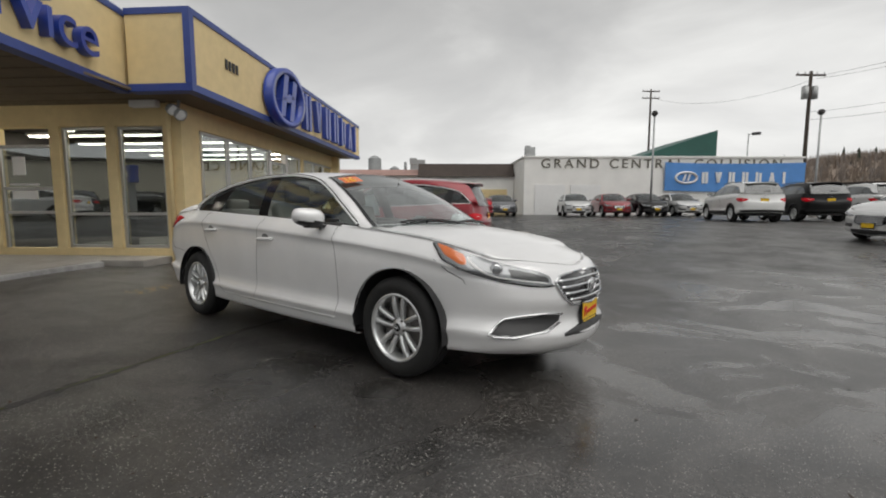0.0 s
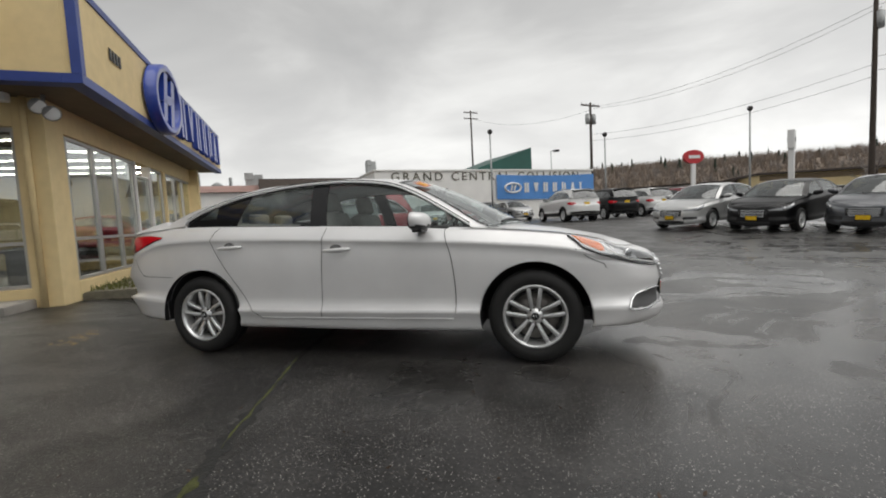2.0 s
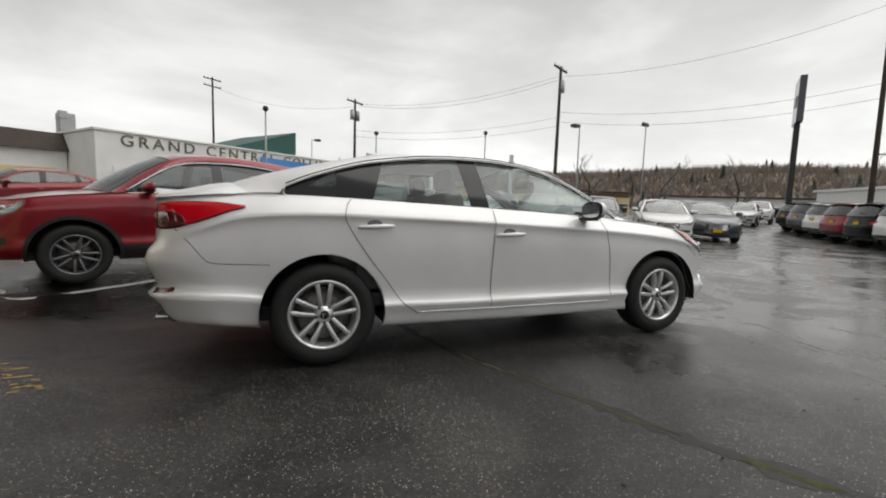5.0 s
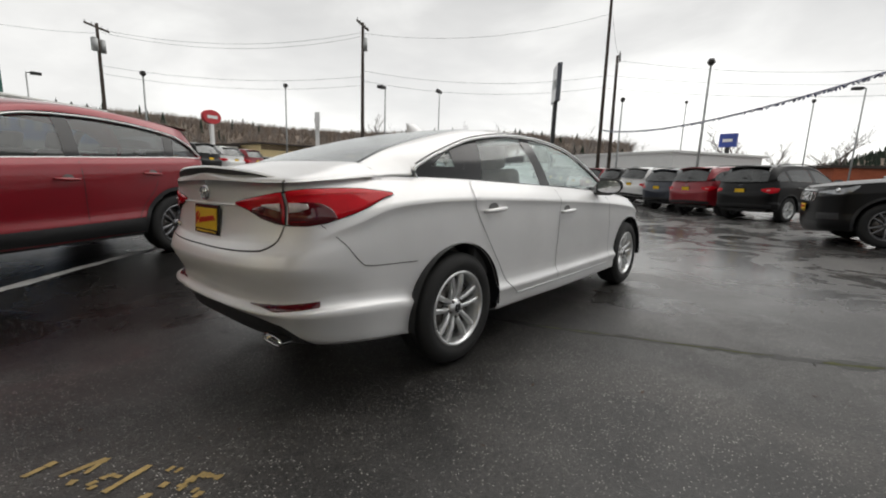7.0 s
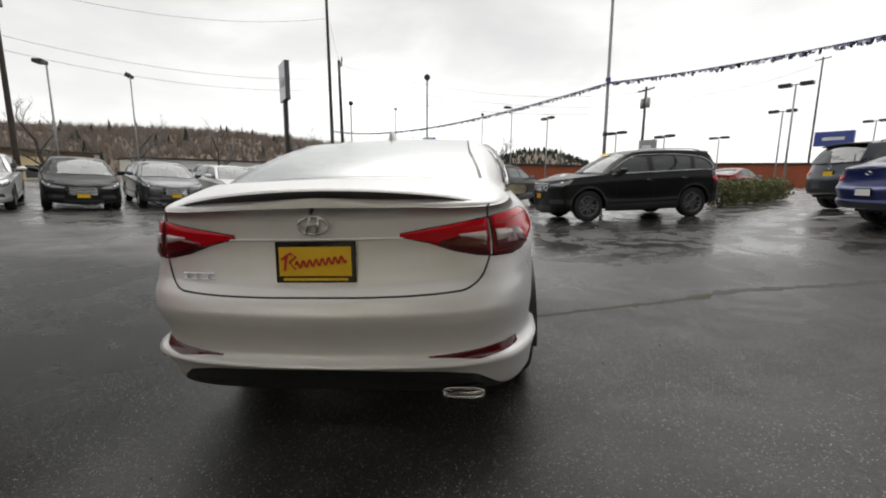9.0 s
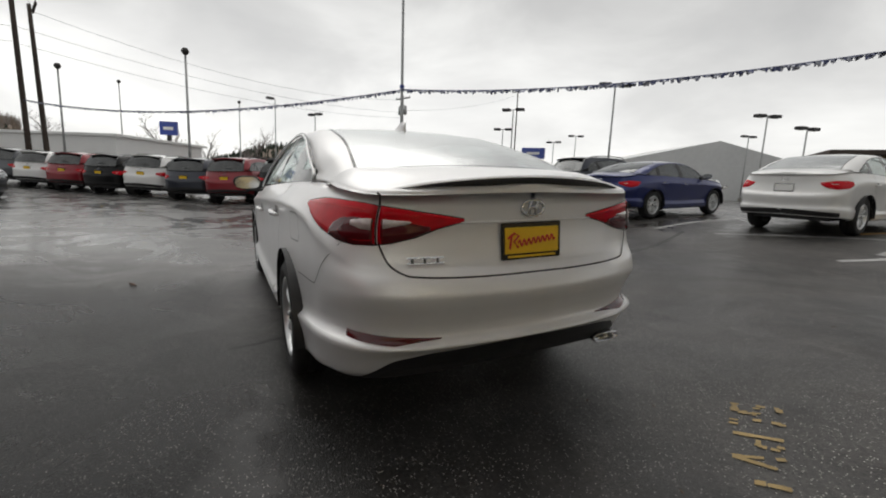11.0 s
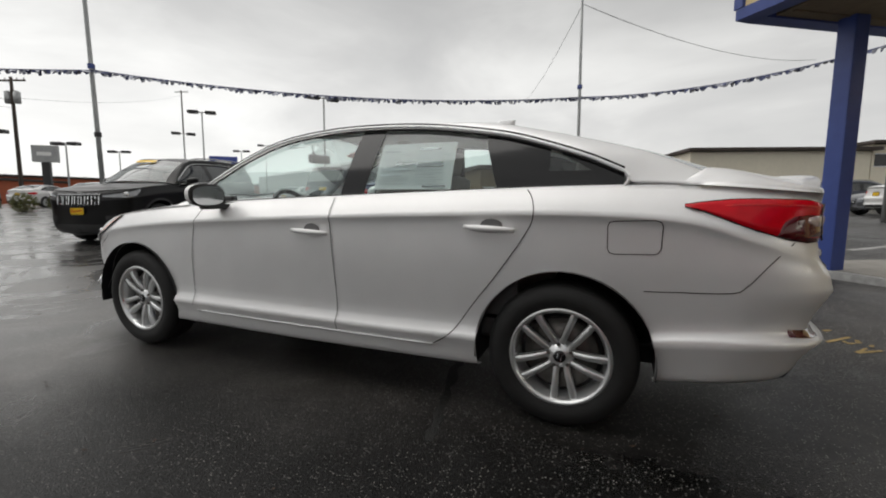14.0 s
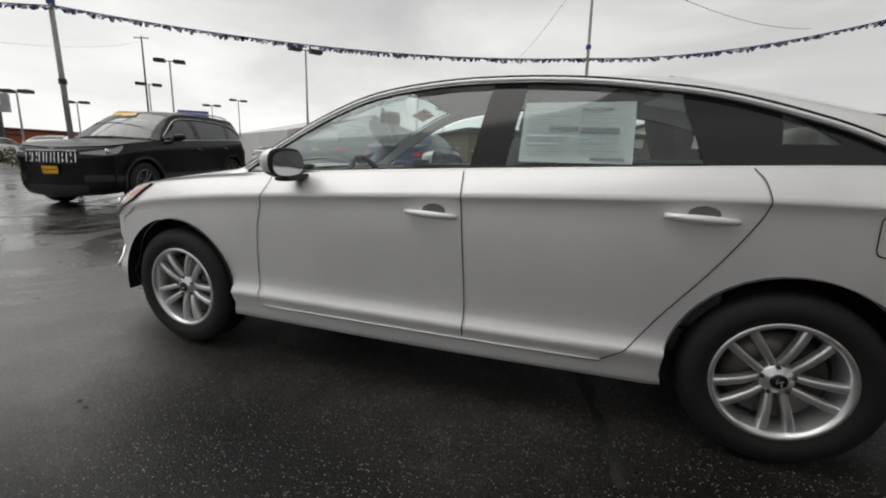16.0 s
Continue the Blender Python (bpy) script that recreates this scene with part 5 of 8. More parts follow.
        bmesh.ops.solidify(bm, geom=bm.faces[:], thickness=.0015)
        sheet = part(nm, bm, mat, car, "printed price sheet inside the window", True)
        rnd = random.Random(4)
        bm = bmesh.new()
        for col in range(2):
            z = z1 - .025
            while z > z0 + .025:
                xa = x0 - .02 - .205 * col
                ln = rnd.uniform(.08, .18)
                h = .012 if rnd.random() < .1 else .0035
                q = [(x, sh.green_y(x, zz) - .0115, zz) for x, zz in ((xa, z), (xa - ln, z), (xa - ln, z - h), (xa, z - h))]
                bm.faces.new([bm.verts.new(p) for p in q])
                z -= h + rnd.uniform(.005, .012)
        part("sheet_print", bm, M_PRINT, sheet)
        for xa, ln, z, h in ((-.525, .115, 1.215, .016), (-.645, .145, 1.212, .022), (-.645, .115, 1.290, .010), (-.69, .125, 1.095, .008)):
            bm = bmesh.new()
            q = [(x, sh.green_y(x, zz) - .0105, zz) for x, zz in ((xa, z), (xa - ln, z), (xa - ln, z - h), (xa, z - h))]
            bm.faces.new([bm.verts.new(p) for p in q])
            part("sheet_heading", bm, M_LAMPGREY, sheet, "dark printed bar")
    yr = root("year_sticker")
    yr.parent = car
    x_ax = Vector((.02, .985, .17)).normalized()
    zz = Vector((.40, -.17, .90)).normalized()
    y_ax = zz.cross(x_ax).normalized()
    zz = x_ax.cross(y_ax)
    m = Matrix((x_ax, y_ax, zz)).transposed().to_4x4()
    m.translation = (.545, -.565, 1.330)
    yr.matrix_local = m
    bm = bmesh.new()
    box(bm, -.02, .17, -.015, .095, .0, .002)
    part("sticker_ground", bm, M_AMBER, yr, "orange sticker")
    text_mesh("year_digits", "16", .115, M_YELLOW, yr, Matrix.Translation((0, 0, .004)), .001, "yellow digits")


def make_hero():
    car = root("saloon_car", pose(0, 0, 0, -1.9, -.2, 0))
    tagged(car, "silver four-door saloon with alloy wheels and yellow dealer plates", "car")
    shape = dict(SEDAN)
    shape["plan"] = (0, .36, .62, .81, .915, .945, .972, .992, 1.0, .998, .985, .955, .908, .78, .54, .28, 0)
    shape["rings"] = [
        (0.84, -2.33, 2.22, ((0, .345), (4, .335), (6, .235), (8, .225), (10, .23), (12, .25), (16, .20))),
        (0.895, -2.385, 2.30, ((0, .355), (2, .345), (3, .315), (5, .285), (6, .25), (8, .238), (10, .24), (12, .26), (13, .245), (16, .20))),
        (0.908, -2.430, 2.372, ((0, .43), (2, .42), (3, .40), (5, .36), (6, .32), (8, .314), (10, .314), (12, .32), (13, .30), (16, .26))),
        (0.928, -2.478, 2.388, ((0, .462), (2, .468), (3, .480), (4, .485), (5, .465), (6, .40), (7, .376), (8, .374), (10, .372), (12, .385), (16, .33))),
        (0.897, -2.428, 2.342, ((0, .500), (2, .508), (3, .522), (4, .524), (5, .505), (6, .455), (7, .436), (8, .434), (10, .434), (12, .46), (16, .42))),
        (0.902, -2.498, 2.365, ((0, .665), (3, .672), (5, .64), (8, .60), (12, .58), (16, .52))),
        (0.906, -2.480, 2.35, ((0, .715), (3, .738), (5, .76), (8, .76), (12, .68), (16, .60))),
        (0.9035, -2.460, 2.338, ((0, .74), (3, .775), (4, .83), (5, .905), (6, .926), (7, .910), (8, .882), (9, .846), (10, .810), (11, .765), (12, .718), (16, .63))),
        (0.914, -2.437, 2.325, ((0, .77), (3, .81), (4, .88), (5, .950), (6, .970), (7, .952), (8, .924), (9, .888), (10, .852), (11, .81), (12, .755), (16, .66))),
        (0.876, -2.415, 2.295, ((0, .91), (3, .95), (5, 1.02), (6, 1.026), (7, 1.004), (8, .972), (9, .937), (10, .90), (11, .860), (12, .81), (16, .71))),
        (0.822, -2.43, 2.235, ((0, 1.07), (2, 1.060), (3, 1.064), (4, 1.080), (5, 1.094), (6, 1.087), (7, 1.06), (8, 1.03), (9, .995), (10, .96), (11, .915), (12, .865), (13, .81), (16, .75))),
    ]
    shape["crease"] = (3, 5, 8)
    shape["pull"] = {9: .022, 10: .052}
    shape["tail"] = {9: .045, 10: .085}
    shape["upper"] = ((-1.86, None), (-1.63, 1.140), *SEDAN["upper"][2:])
    shape["edge"] = tuple((x, y * (.965 if -1.6 < x < .4 else .985), z) for x, y, z in SEDAN["edge"])
    shape["deck_x"] = -1.84
    shape["belt_end"] = -2.40
    shape["trunk"] = ((-2.45, 1.10), (-2.3, 1.138), (-2.15, 1.163), (-2.05, 1.180))
    shape["pillars"] = ((-1.25, -1.08, .12), (-.365, -.215, -.055))
    shape["quarter_border"] = True
    sh = Shell(shape, 14)
    make_body(sh, car, M_SILVER, True)
    make_glass(sh, car, M_GLASS, True)
    for side in (1, -1):
        for x in (1.4025, -1.4025):
            make_wheel("wheel", .331, car, (x, side * .785, .335), side, .222, True)
    make_interior(car, SEDAN)
    hero_details(sh, car)
    return car


make_hero()


# ---- dealership building ----
BL = pose(-4.12, .36, 0, 0, 0, 32.8)
BL2 = pose(-4.12, .36, 0, 0, 0, 37.73)
bld = root("dealership", BL)
tagged(bld, "cream stucco showroom with blue trim and glazed ground floor", "building")
Z_SOF, Z_TOP = 2.99, 4.27


def slab(name, x0, x1, y0, y1, z0, z1, mat, parent=bld, bev=0.004, label=""):
    bm = bmesh.new()
    box(bm, x0, x1, y0, y1, z0, z1, bev)
    return part(name, bm, mat, parent, label)


# fascia: long sign face, short return, service canopy face and its end
slab("fascia_panel", -.16, 0, 0, 10.0, Z_SOF + .12, Z_TOP - .10, M_CREAM)
slab("fascia_panel", -1.06, -.161, 0, .16, Z_SOF + .12, Z_TOP - .10, M_CREAM)


def skew(name, p, q, t0, t1, z0, z1, mat, label=""):
    """A wall panel from p to q in the plan, from t0 behind to t1 before its line."""
    d = Vector((q[0] - p[0], q[1] - p[1], 0))
    bm = bmesh.new()
    box(bm, 0, d.length, -t1, -t0, z0, z1, .004, Matrix.Translation((p[0], p[1], 0)) @ Matrix.Rotation(math.atan2(d.y, d.x), 4, "Z"))
    return part(name, bm, mat, bld, label)


C_IN, C_OUT = (-1.14, .10), (-.68, -3.62)
skew("fascia_panel", C_OUT, C_IN, -.16, 0, Z_SOF + .12, Z_TOP - .10, M_CREAM)
slab("fascia_panel", -9.0, -.84, -3.62, -3.46, Z_SOF + .12, Z_TOP - .10, M_CREAM)
slab("fascia_panel", -.9, -.161, 9.84, 10.0, Z_SOF + .12, Z_TOP - .10, M_CREAM)
for z0, z1 in ((Z_SOF, Z_SOF + .12), (Z_TOP - .10, Z_TOP)):
    slab("blue_band", -.18, .02, -.02, 10.02, z0, z1, M_BLUETRIM, label="painted blue edge band")
    slab("blue_band", -1.06, -.181, -.02, .18, z0, z1, M_BLUETRIM, label="painted blue edge band")
    skew("blue_band", C_OUT, C_IN, -.18, .02, z0, z1, M_BLUETRIM, "painted blue edge band")
    slab("blue_band", -9.0, -.83, -3.64, -3.44, z0, z1, M_BLUETRIM, label="painted blue edge band")
slab("blue_corner", -.09, .024, -.024, .09, Z_SOF + .12, Z_TOP - .10, M_BLUETRIM, label="blue corner strip")
slab("blue_corner", -.77, -.655, -3.645, -3.53, Z_SOF + .12, Z_TOP - .10, M_BLUETRIM, label="blue corner strip")
# soffit and roof deck
slab("soffit", -1.0, -.182, .182, 9.9, Z_SOF + .02, Z_SOF + .06, M_SOFFIT)
slab("soffit", -9.0, -1.0, -3.46, 9.9, Z_SOF + .02, Z_SOF + .06, M_SOFFIT)
slab("roof_deck", -12, -.17, .17, 9.83, Z_TOP - .25, Z_TOP - .18, M_ROOFBROWN)
slab("roof_deck", -9, -1.23, -3.49, .165, Z_TOP - .25, Z_TOP - .18, M_ROOFBROWN)
# service canopy pillar
slab("canopy_pillar", -1.96, -1.77, -3.40, -3.21, .24, Z_SOF + .02, M_BLUETRIM, bev=.012, label="square blue steel pillar")
# soffit board joints
for k in range(10):
    slab("soffit_batten", -8.9, -1.05, -3.3 + .42 * k, -3.27 + .42 * k, Z_SOF + .006, Z_SOF + .021, M_SOFFIT, bev=0)
for k in range(3):
    lamp = root("soffit_lamp")
    lamp.parent = bld
    bm = bmesh.new()
    box(bm, -4.3 - 1.7 * k, -3.1 - 1.7 * k, -.9 - .3 * k, -.78 - .3 * k, Z_SOF - .05, Z_SOF + .02, .01)
    part("lamp_tray", bm, M_SIGNWHITE, lamp)
    bm = bmesh.new()
    cyl(bm, (-4.25 - 1.7 * k, -.84 - .3 * k, Z_SOF - .065), (-3.15 - 1.7 * k, -.84 - .3 * k, Z_SOF - .065), .018)
    part("tube_lamp", bm, M_TUBE, lamp)
# walls under the soffit: posts, sills, heads
WX, WY = -.78, .80  # faces of the long wall and the entrance wall
slab("corner_post", WX - .36, WX, WY, WY + .50, .10, Z_SOF + .02, M_CREAM, bev=.012)
slab("wall_sill", WX - .22, WX, WY + .50, 9.3, .05, .40, M_CREAM, bev=.008)
slab("wall_head", WX - .20, WX - .01, WY + .50, 9.3, 2.62, Z_SOF + .02, M_CREAM)
slab("wall_sill", -7.2, WX - .36, WY + .02, WY + .22, .10, .38, M_CREAM, bev=.008)
slab("wall_head", -7.2, WX - .36, WY + .02, WY + .20, 2.62, Z_SOF + .02, M_CREAM)
slab("end_wall", -.78, -.56, 9.08, 9.3, .05, Z_SOF + .02, M_CREAM)
slab("end_wall", -12, -.781, 9.10, 9.3, .05, Z_TOP - .2, M_CREAM)
slab("back_wall", -12.2, -12, -4, 9.3, .05, Z_TOP - .2, M_CREAM)
slab("side_wall", -12, -7.2, WY, WY + .2, .05, Z_TOP - .2, M_CREAM)
slab("shop_floor", -12, WX - .23, WY + .23, 9.08, .10, .17, M_CONC)
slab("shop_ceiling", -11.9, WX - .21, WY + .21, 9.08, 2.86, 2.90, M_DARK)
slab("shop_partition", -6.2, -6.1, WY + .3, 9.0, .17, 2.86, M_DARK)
for k, x in enumerate((-2.04, -3.14, -4.45)):
    slab("wall_post", x - .20, x, WY - .01, WY + .20, .381, 2.62, M_CREAM, bev=.01)


def glazing(x0, x1, y0, y1, z0, z1, bars, along, parent=bld):
    """A glazed bay: aluminium frame members and panes."""
    w = root("shop_window")
    w.parent = parent

    def bx(nm, u0, u1, v0, v1, mat, d0=-.03, d1=.03):
        bm = bmesh.new()
        if along == "x":
            box(bm, u0, u1, y0 + d0, y0 + d1, v0, v1, .004 if mat is M_ALU else 0)
        else:
            box(bm, x0 + d0, x0 + d1, u0, u1, v0, v1, .004 if mat is M_ALU else 0)
        o = part(nm, bm, mat, w)
        if mat is M_PANE:
            o.visible_shadow = False
        return o

    a, b = (x0, x1) if along == "x" else (y0, y1)
    bx("frame_stile", a, a + .05, z0, z1, M_ALU)
    bx("frame_stile", b - .05, b, z0, z1, M_ALU)
    bx("frame_rail", a + .051, b - .051, z0, z0 + .05, M_ALU)
    bx("frame_rail", a + .051, b - .051, z1 - .05, z1, M_ALU)
    for z in bars:
        bx("frame_rail", a + .051, b - .051, z - .025, z + .025, M_ALU)
    bx("pane", a + .04, b - .04, z0 + .04, z1 - .04, M_PANE, -.004, .004)


glazing(-2.04, WX - .361, WY + .08, 0, .39, 2.61, (1.02,), "x")
glazing(-3.14, -2.24, WY + .08, 0, .39, 2.61, (1.02,), "x")
glazing(-4.45, -3.34, WY + .08, 0, .17, 2.3, (1.05, 1.5), "x")
glazing(-5.6, -4.65, WY + .08, 0, .17, 2.3, (1.05,), "x")
glazing(-7.1, -5.65, WY + .08, 0, .39, 2.61, (1.02,), "x")
y = WY + .62
for k in range(8):
    if k == 3:
        slab("wall_post", WX - .20, WX - .02, y, y + .08, .40, 2.62, M_SIGNWHITE)
        glazing(WX - .08, 0, y + .09, y + .98, .12, 2.35, (1.1,), "y")
        slab("wall_post", WX - .20, WX - .02, y + .99, y + 1.07, .40, 2.62, M_SIGNWHITE)
        y += 1.08
        continue
    if k == 5:
        slab("wall_post", WX - .20, WX, y, y + .16, .40, 2.62, M_CREAM)
        y += .17
    glazing(WX - .08, 0, y, y + .93, .41, 2.61, (1.05,), "y")
    y += .935
slab("wall_post", WX - .20, WX - .012, y + .01, 9.08, .40, 2.62, M_CREAM)
# ceiling light tubes seen through the glass
for k in range(6):
    for j in range(4):
        lt = root("ceiling_light")
        lt.parent = bld
        x0, y0 = -5.9 + 1.22 * j, 1.45 + 1.25 * k
        bm = bmesh.new()
        box(bm, x0, x0 + 1.2, y0, y0 + .26, 2.80, 2.86, .01)
        part("light_tray", bm, M_SIGNWHITE, lt)
        bm = bmesh.new()
        box(bm, x0 + .03, x0 + 1.17, y0 + .04, y0 + .22, 2.785, 2.80)
        part("light_tube", bm, M_TUBE, lt)
# desks and counters inside
rnd = random.Random(3)
for k in range(5):
    d = root("sales_desk", BL)
    tagged(d, "dark office desk inside the showroom", "desk", "showroom desks")
    x0, y0 = -3.2 + .5 * (k % 2), 1.9 + 1.35 * k
    bm = bmesh.new()
    box(bm, x0, x0 + 1.3, y0, y0 + .65, .87, .91, .008)
    part("desk_top", bm, M_DASH, d)
    for sx in (0.03, 1.23):
        bm = bmesh.new()
        box(bm, x0 + sx, x0 + sx + .04, y0 + .03, y0 + .62, .17, .87, .004)
        part("desk_side", bm, M_DASH, d)
    bm = bmesh.new()
    box(bm, x0 + .35, x0 + .85, y0 + .3, y0 + .34, .98, 1.28, .01)
    box(bm, x0 + .57, x0 + .63, y0 + .3, y0 + .33, .91, 1.0)
    part("desk_screen", bm, M_GLOSSBLACK, d)
# notices on the door glass
for x0, z0, w_, h_ in ((-4.2, 1.75, .26, .34), (-4.25, 1.30, .52, .16), (-4.28, 1.56, .6, .03)):
    bm = bmesh.new()
    box(bm, x0, x0 + w_, WY + .068, WY + .071, z0, z0 + h_)
    n_ = link_mesh("door_notice", bm, M_SIGNWHITE)
    n_.matrix_world = BL
    tagged(n_, "white printed notice taped to the glass door", "notice", "door notices")
# flood lamp and camera at the corner, rain pipe
fl = root("corner_floodlight", BL)
tagged(fl, "twin dusty floodlight under the soffit corner", "lamp")
for k, (dx, dz) in enumerate(((0, 0), (.14, -.09))):
    bm = bmesh.new()
    cyl(bm, (-.72 + dx, .60, 2.86 + dz), (-.66 + dx, .42, 2.80 + dz), .06, .10, 16)
    part("lamp_head", bm, M_GALV, fl, "", True)
    bm = bmesh.new()
    cyl(bm, (-.66 + dx, .418, 2.80 + dz), (-.659 + dx, .412, 2.799 + dz), .09, .085, 16)
    part("lamp_glass", bm, M_SIGNWHITE, fl, "", True)
bm = bmesh.new()
cyl(bm, (-.70, .62, 2.80), (-.70, .66, Z_SOF + .02), .025)
part("lamp_bracket", bm, M_GALV, fl)
bm = bmesh.new()
tube(bm, [(WX - .20, WY - .06, .12), (WX - .20, WY - .06, 2.4), (WX - .20, WY - .05, 2.75), (WX - .20, WY - .02, Z_SOF + .02)], .04, 10)
pipe = link_mesh("rain_pipe", bm, M_CREAM, smooth=True)
pipe.matrix_world = BL
tagged(pipe, "cream painted rain pipe on the corner post", "pipe")
cl = root("bulkhead_lamp", BL)
tagged(cl, "long white bulkhead lamp under the soffit", "lamp")
bm = bmesh.new()
box(bm, -1.55, -1.05, .55, .67, Z_SOF - .10, Z_SOF + .02, .02)
part("lamp_body", bm, M_SIGNWHITE, cl)

# signs
svc = root("service_sign", BL @ Matrix.Translation((-1.05, -.50, 3.27)) @ Matrix.Rotation(radians(97), 4, "Z") @ Matrix.Rotation(radians(90), 4, "X"))
tagged(svc, "blue raised letters on the canopy face", "sign")
text_mesh("sign_letters", "Service", .82, M_SIGNBLUE, svc, Matrix.Translation((-2.55, 0, .06)), .06, spacing=1.0)
mk = root("maker_sign", BL @ Matrix.Translation((.02, 3.20, 3.64)) @ Matrix.Rotation(radians(90), 4, "Z") @ Matrix.Rotation(radians(90), 4, "X"))
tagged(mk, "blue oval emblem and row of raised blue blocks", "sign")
bm = bmesh.new()
pts = [(.62 * math.cos(2 * math.pi * k / 40) + .10 * math.sin(2 * math.pi * k / 40), .58 * math.sin(2 * math.pi * k / 40), .17) for k in range(41)]
for g, z in ((0, 0),):
    rows = []
    for k in range(41):
        a = 2 * math.pi * k / 40
        c, s_ = math.cos(a), math.sin(a)
        rows.append([(r_ * .92 * c + .10 * s_ * r_, r_ * .66 * s_, zz) for r_, zz in ((1, .02), (1, .20), (.80, .20), (.80, .02))])
    grid_faces(bm, rows)
part("emblem_ring", bm, M_SIGNBLUE, mk, "", True)
for a, b, d in (((-.36, -.46), (-.10, .50), .11), ((.10, -.50), (.36, .46), .11), ((-.20, -.10), (.20, .10), .20)):
    bm = bmesh.new()
    rows = [[(a[0] - d, a[1], .02), (a[0] - d, a[1], .19), (a[0] + d, a[1], .19), (a[0] + d, a[1], .02)], [(b[0] - d, b[1], .02), (b[0] - d, b[1], .19), (b[0] + d, b[1], .19), (b[0] + d, b[1], .02)]]
    grid_faces(bm, rows)
    bmesh.ops.recalc_face_normals(bm, faces=bm.faces)
    part("emblem_bar", bm, M_SIGNBLUE, mk)
# plain raised blocks in a row, no lettering
strokes = (((.08, 0), (.08, 1)), ((.50, 0), (.50, 1))), (((.08, 1), (.28, .1)), ((.52, 1), (.32, .1))), (((.08, 0), (.08, 1)), ((.50, 0), (.50, 1))), (((.08, 0), (.08, 1)), ((.50, 0), (.50, 1))), (((.08, 0), (.08, 1)), ((.50, .1), (.50, .9))), (((.08, 0), (.28, .95)), ((.52, 0), (.32, .95))), (((.15, 0), (.15, 1)),)


def block_marks(parent, mat, x, z, h, step, depth, width):
    """A row of stroke-built block marks, each a raised piece of its own."""
    for k, st in enumerate(strokes):
        bm = bmesh.new()
        for (ax, ay), (bx_, by_) in st:
            a, b = Vector((x + k * step + ax * h * .8, z + ay * h, 0)), Vector((x + k * step + bx_ * h * .8, z + by_ * h, 0))
            d = (b - a).normalized()
            n_ = Vector((-d.y, d.x, 0)) * width / 2
            a, b = a - d * width * .4, b + d * width * .4
            grid_faces(bm, [[a - n_, a - n_ + Vector((0, 0, depth)), a + n_ + Vector((0, 0, depth)), a + n_], [b - n_, b - n_ + Vector((0, 0, depth)), b + n_ + Vector((0, 0, depth)), b + n_]])
        part("sign_mark", bm, mat, parent)


block_marks(mk, M_SIGNBLUE, 1.15, -.42, .78, .76, .13, .15)
num = root("number_sign", BL @ Matrix.Translation((.012, .95, 3.62)) @ Matrix.Rotation(radians(90), 4, "Z") @ Matrix.Rotation(radians(90), 4, "X"))
tagged(num, "small dark house number shown as plain bars", "sign")
for k in range(4):
    bm = bmesh.new()
    box(bm, k * .115, k * .115 + .065, 0, .17, 0, .015, .003)
    part("number_bar", bm, M_TRIM, num)

# ---- pavement, kerbs, planter ----
def local_prism(name, pts, z0, z1, mat, label, cat, kind=""):
    bm = bmesh.new()
    lo = [bm.verts.new((x, y_, z0)) for x, y_ in pts]
    hi = [bm.verts.new((x, y_, z1)) for x, y_ in pts]
    bm.faces.new(hi)
    bm.faces.new(lo[::-1])
    for k in range(len(pts)):
        bm.faces.new((lo[k], lo[(k + 1) % len(pts)], hi[(k + 1) % len(pts)], hi[k]))
    bmesh.ops.recalc_face_normals(bm, faces=bm.faces)
    bmesh.ops.bevel(bm, geom=[e for e in bm.edges if all(abs(v.co.z - z1) < 1e-5 for v in e.verts)], offset=.012, segments=2, affect="EDGES")
    ob = link_mesh(name, bm, mat)
    ob.matrix_world = BL
    tagged(ob, label, cat, kind=kind)
    return ob


local_prism("pavement", [(-9, -3.9), (-1.86, -3.9), (-1.86, .10), (-1.1, .10), (-1.1, .86), (-9, .86)], -.2, .245, M_CONC, "worn concrete walkway under the canopy", "pavement", "structure")
local_prism("kerb", [(-1.855, -3.9), (-1.72, -3.9), (-1.72, .0), (-1.855, .0)], -.2, .24, M_LINEWHITE, "white painted kerb edge of the walkway", "kerb", "structure")
local_prism("kerb", [(.0, 1.3), (.14, 1.3), (.14, 8.4), (.0, 8.4)], -.2, .25, M_MOSSCONC, "mossy concrete kerb of the planting strip", "kerb", "structure")
local_prism("kerb", [(-.6, 8.42), (2.0, 8.42), (2.0, 8.58), (-.6, 8.58)], -.2, .32, M_ROADPAINT, "yellow painted concrete kerb", "kerb", "structure")
local_prism("pavement", [(-.6, 8.6), (6.5, 8.6), (6.5, 12.0), (-.6, 12.0)], -.2, .25, M_CONC, "concrete apron behind the yellow kerb", "pavement", "structure")
local_prism("planting_bed", [(-.77, 1.3), (.0, 1.3), (.0, 8.4), (-.77, 8.4)], -.2, .215, M_MOSSCONC, "bare earth bed against the showroom wall", "bed", "structure")
# grass tufts in the bed
bm = bmesh.new()
rnd = random.Random(8)
for k in range(1500):
    x, y_ = rnd.uniform(-.74, -.03), rnd.uniform(1.4, 8.3)
    a = rnd.uniform(0, 6.28)
    h_ = rnd.uniform(.04, .13)
    p = Vector((x, y_, .212))
    d = Vector((math.cos(a), math.sin(a), 0)) * .012
    tip = p + Vector((rnd.uniform(-.05, .05), rnd.uniform(-.05, .05), h_))
    bm.faces.new([bm.verts.new(q) for q in (p - d, p + d, tip)])
gr_ = link_mesh("grass", bm, M_LEAF)
gr_.matrix_world = BL
tagged(gr_, "short weedy grass in the planting bed", "grass", kind="stuff")

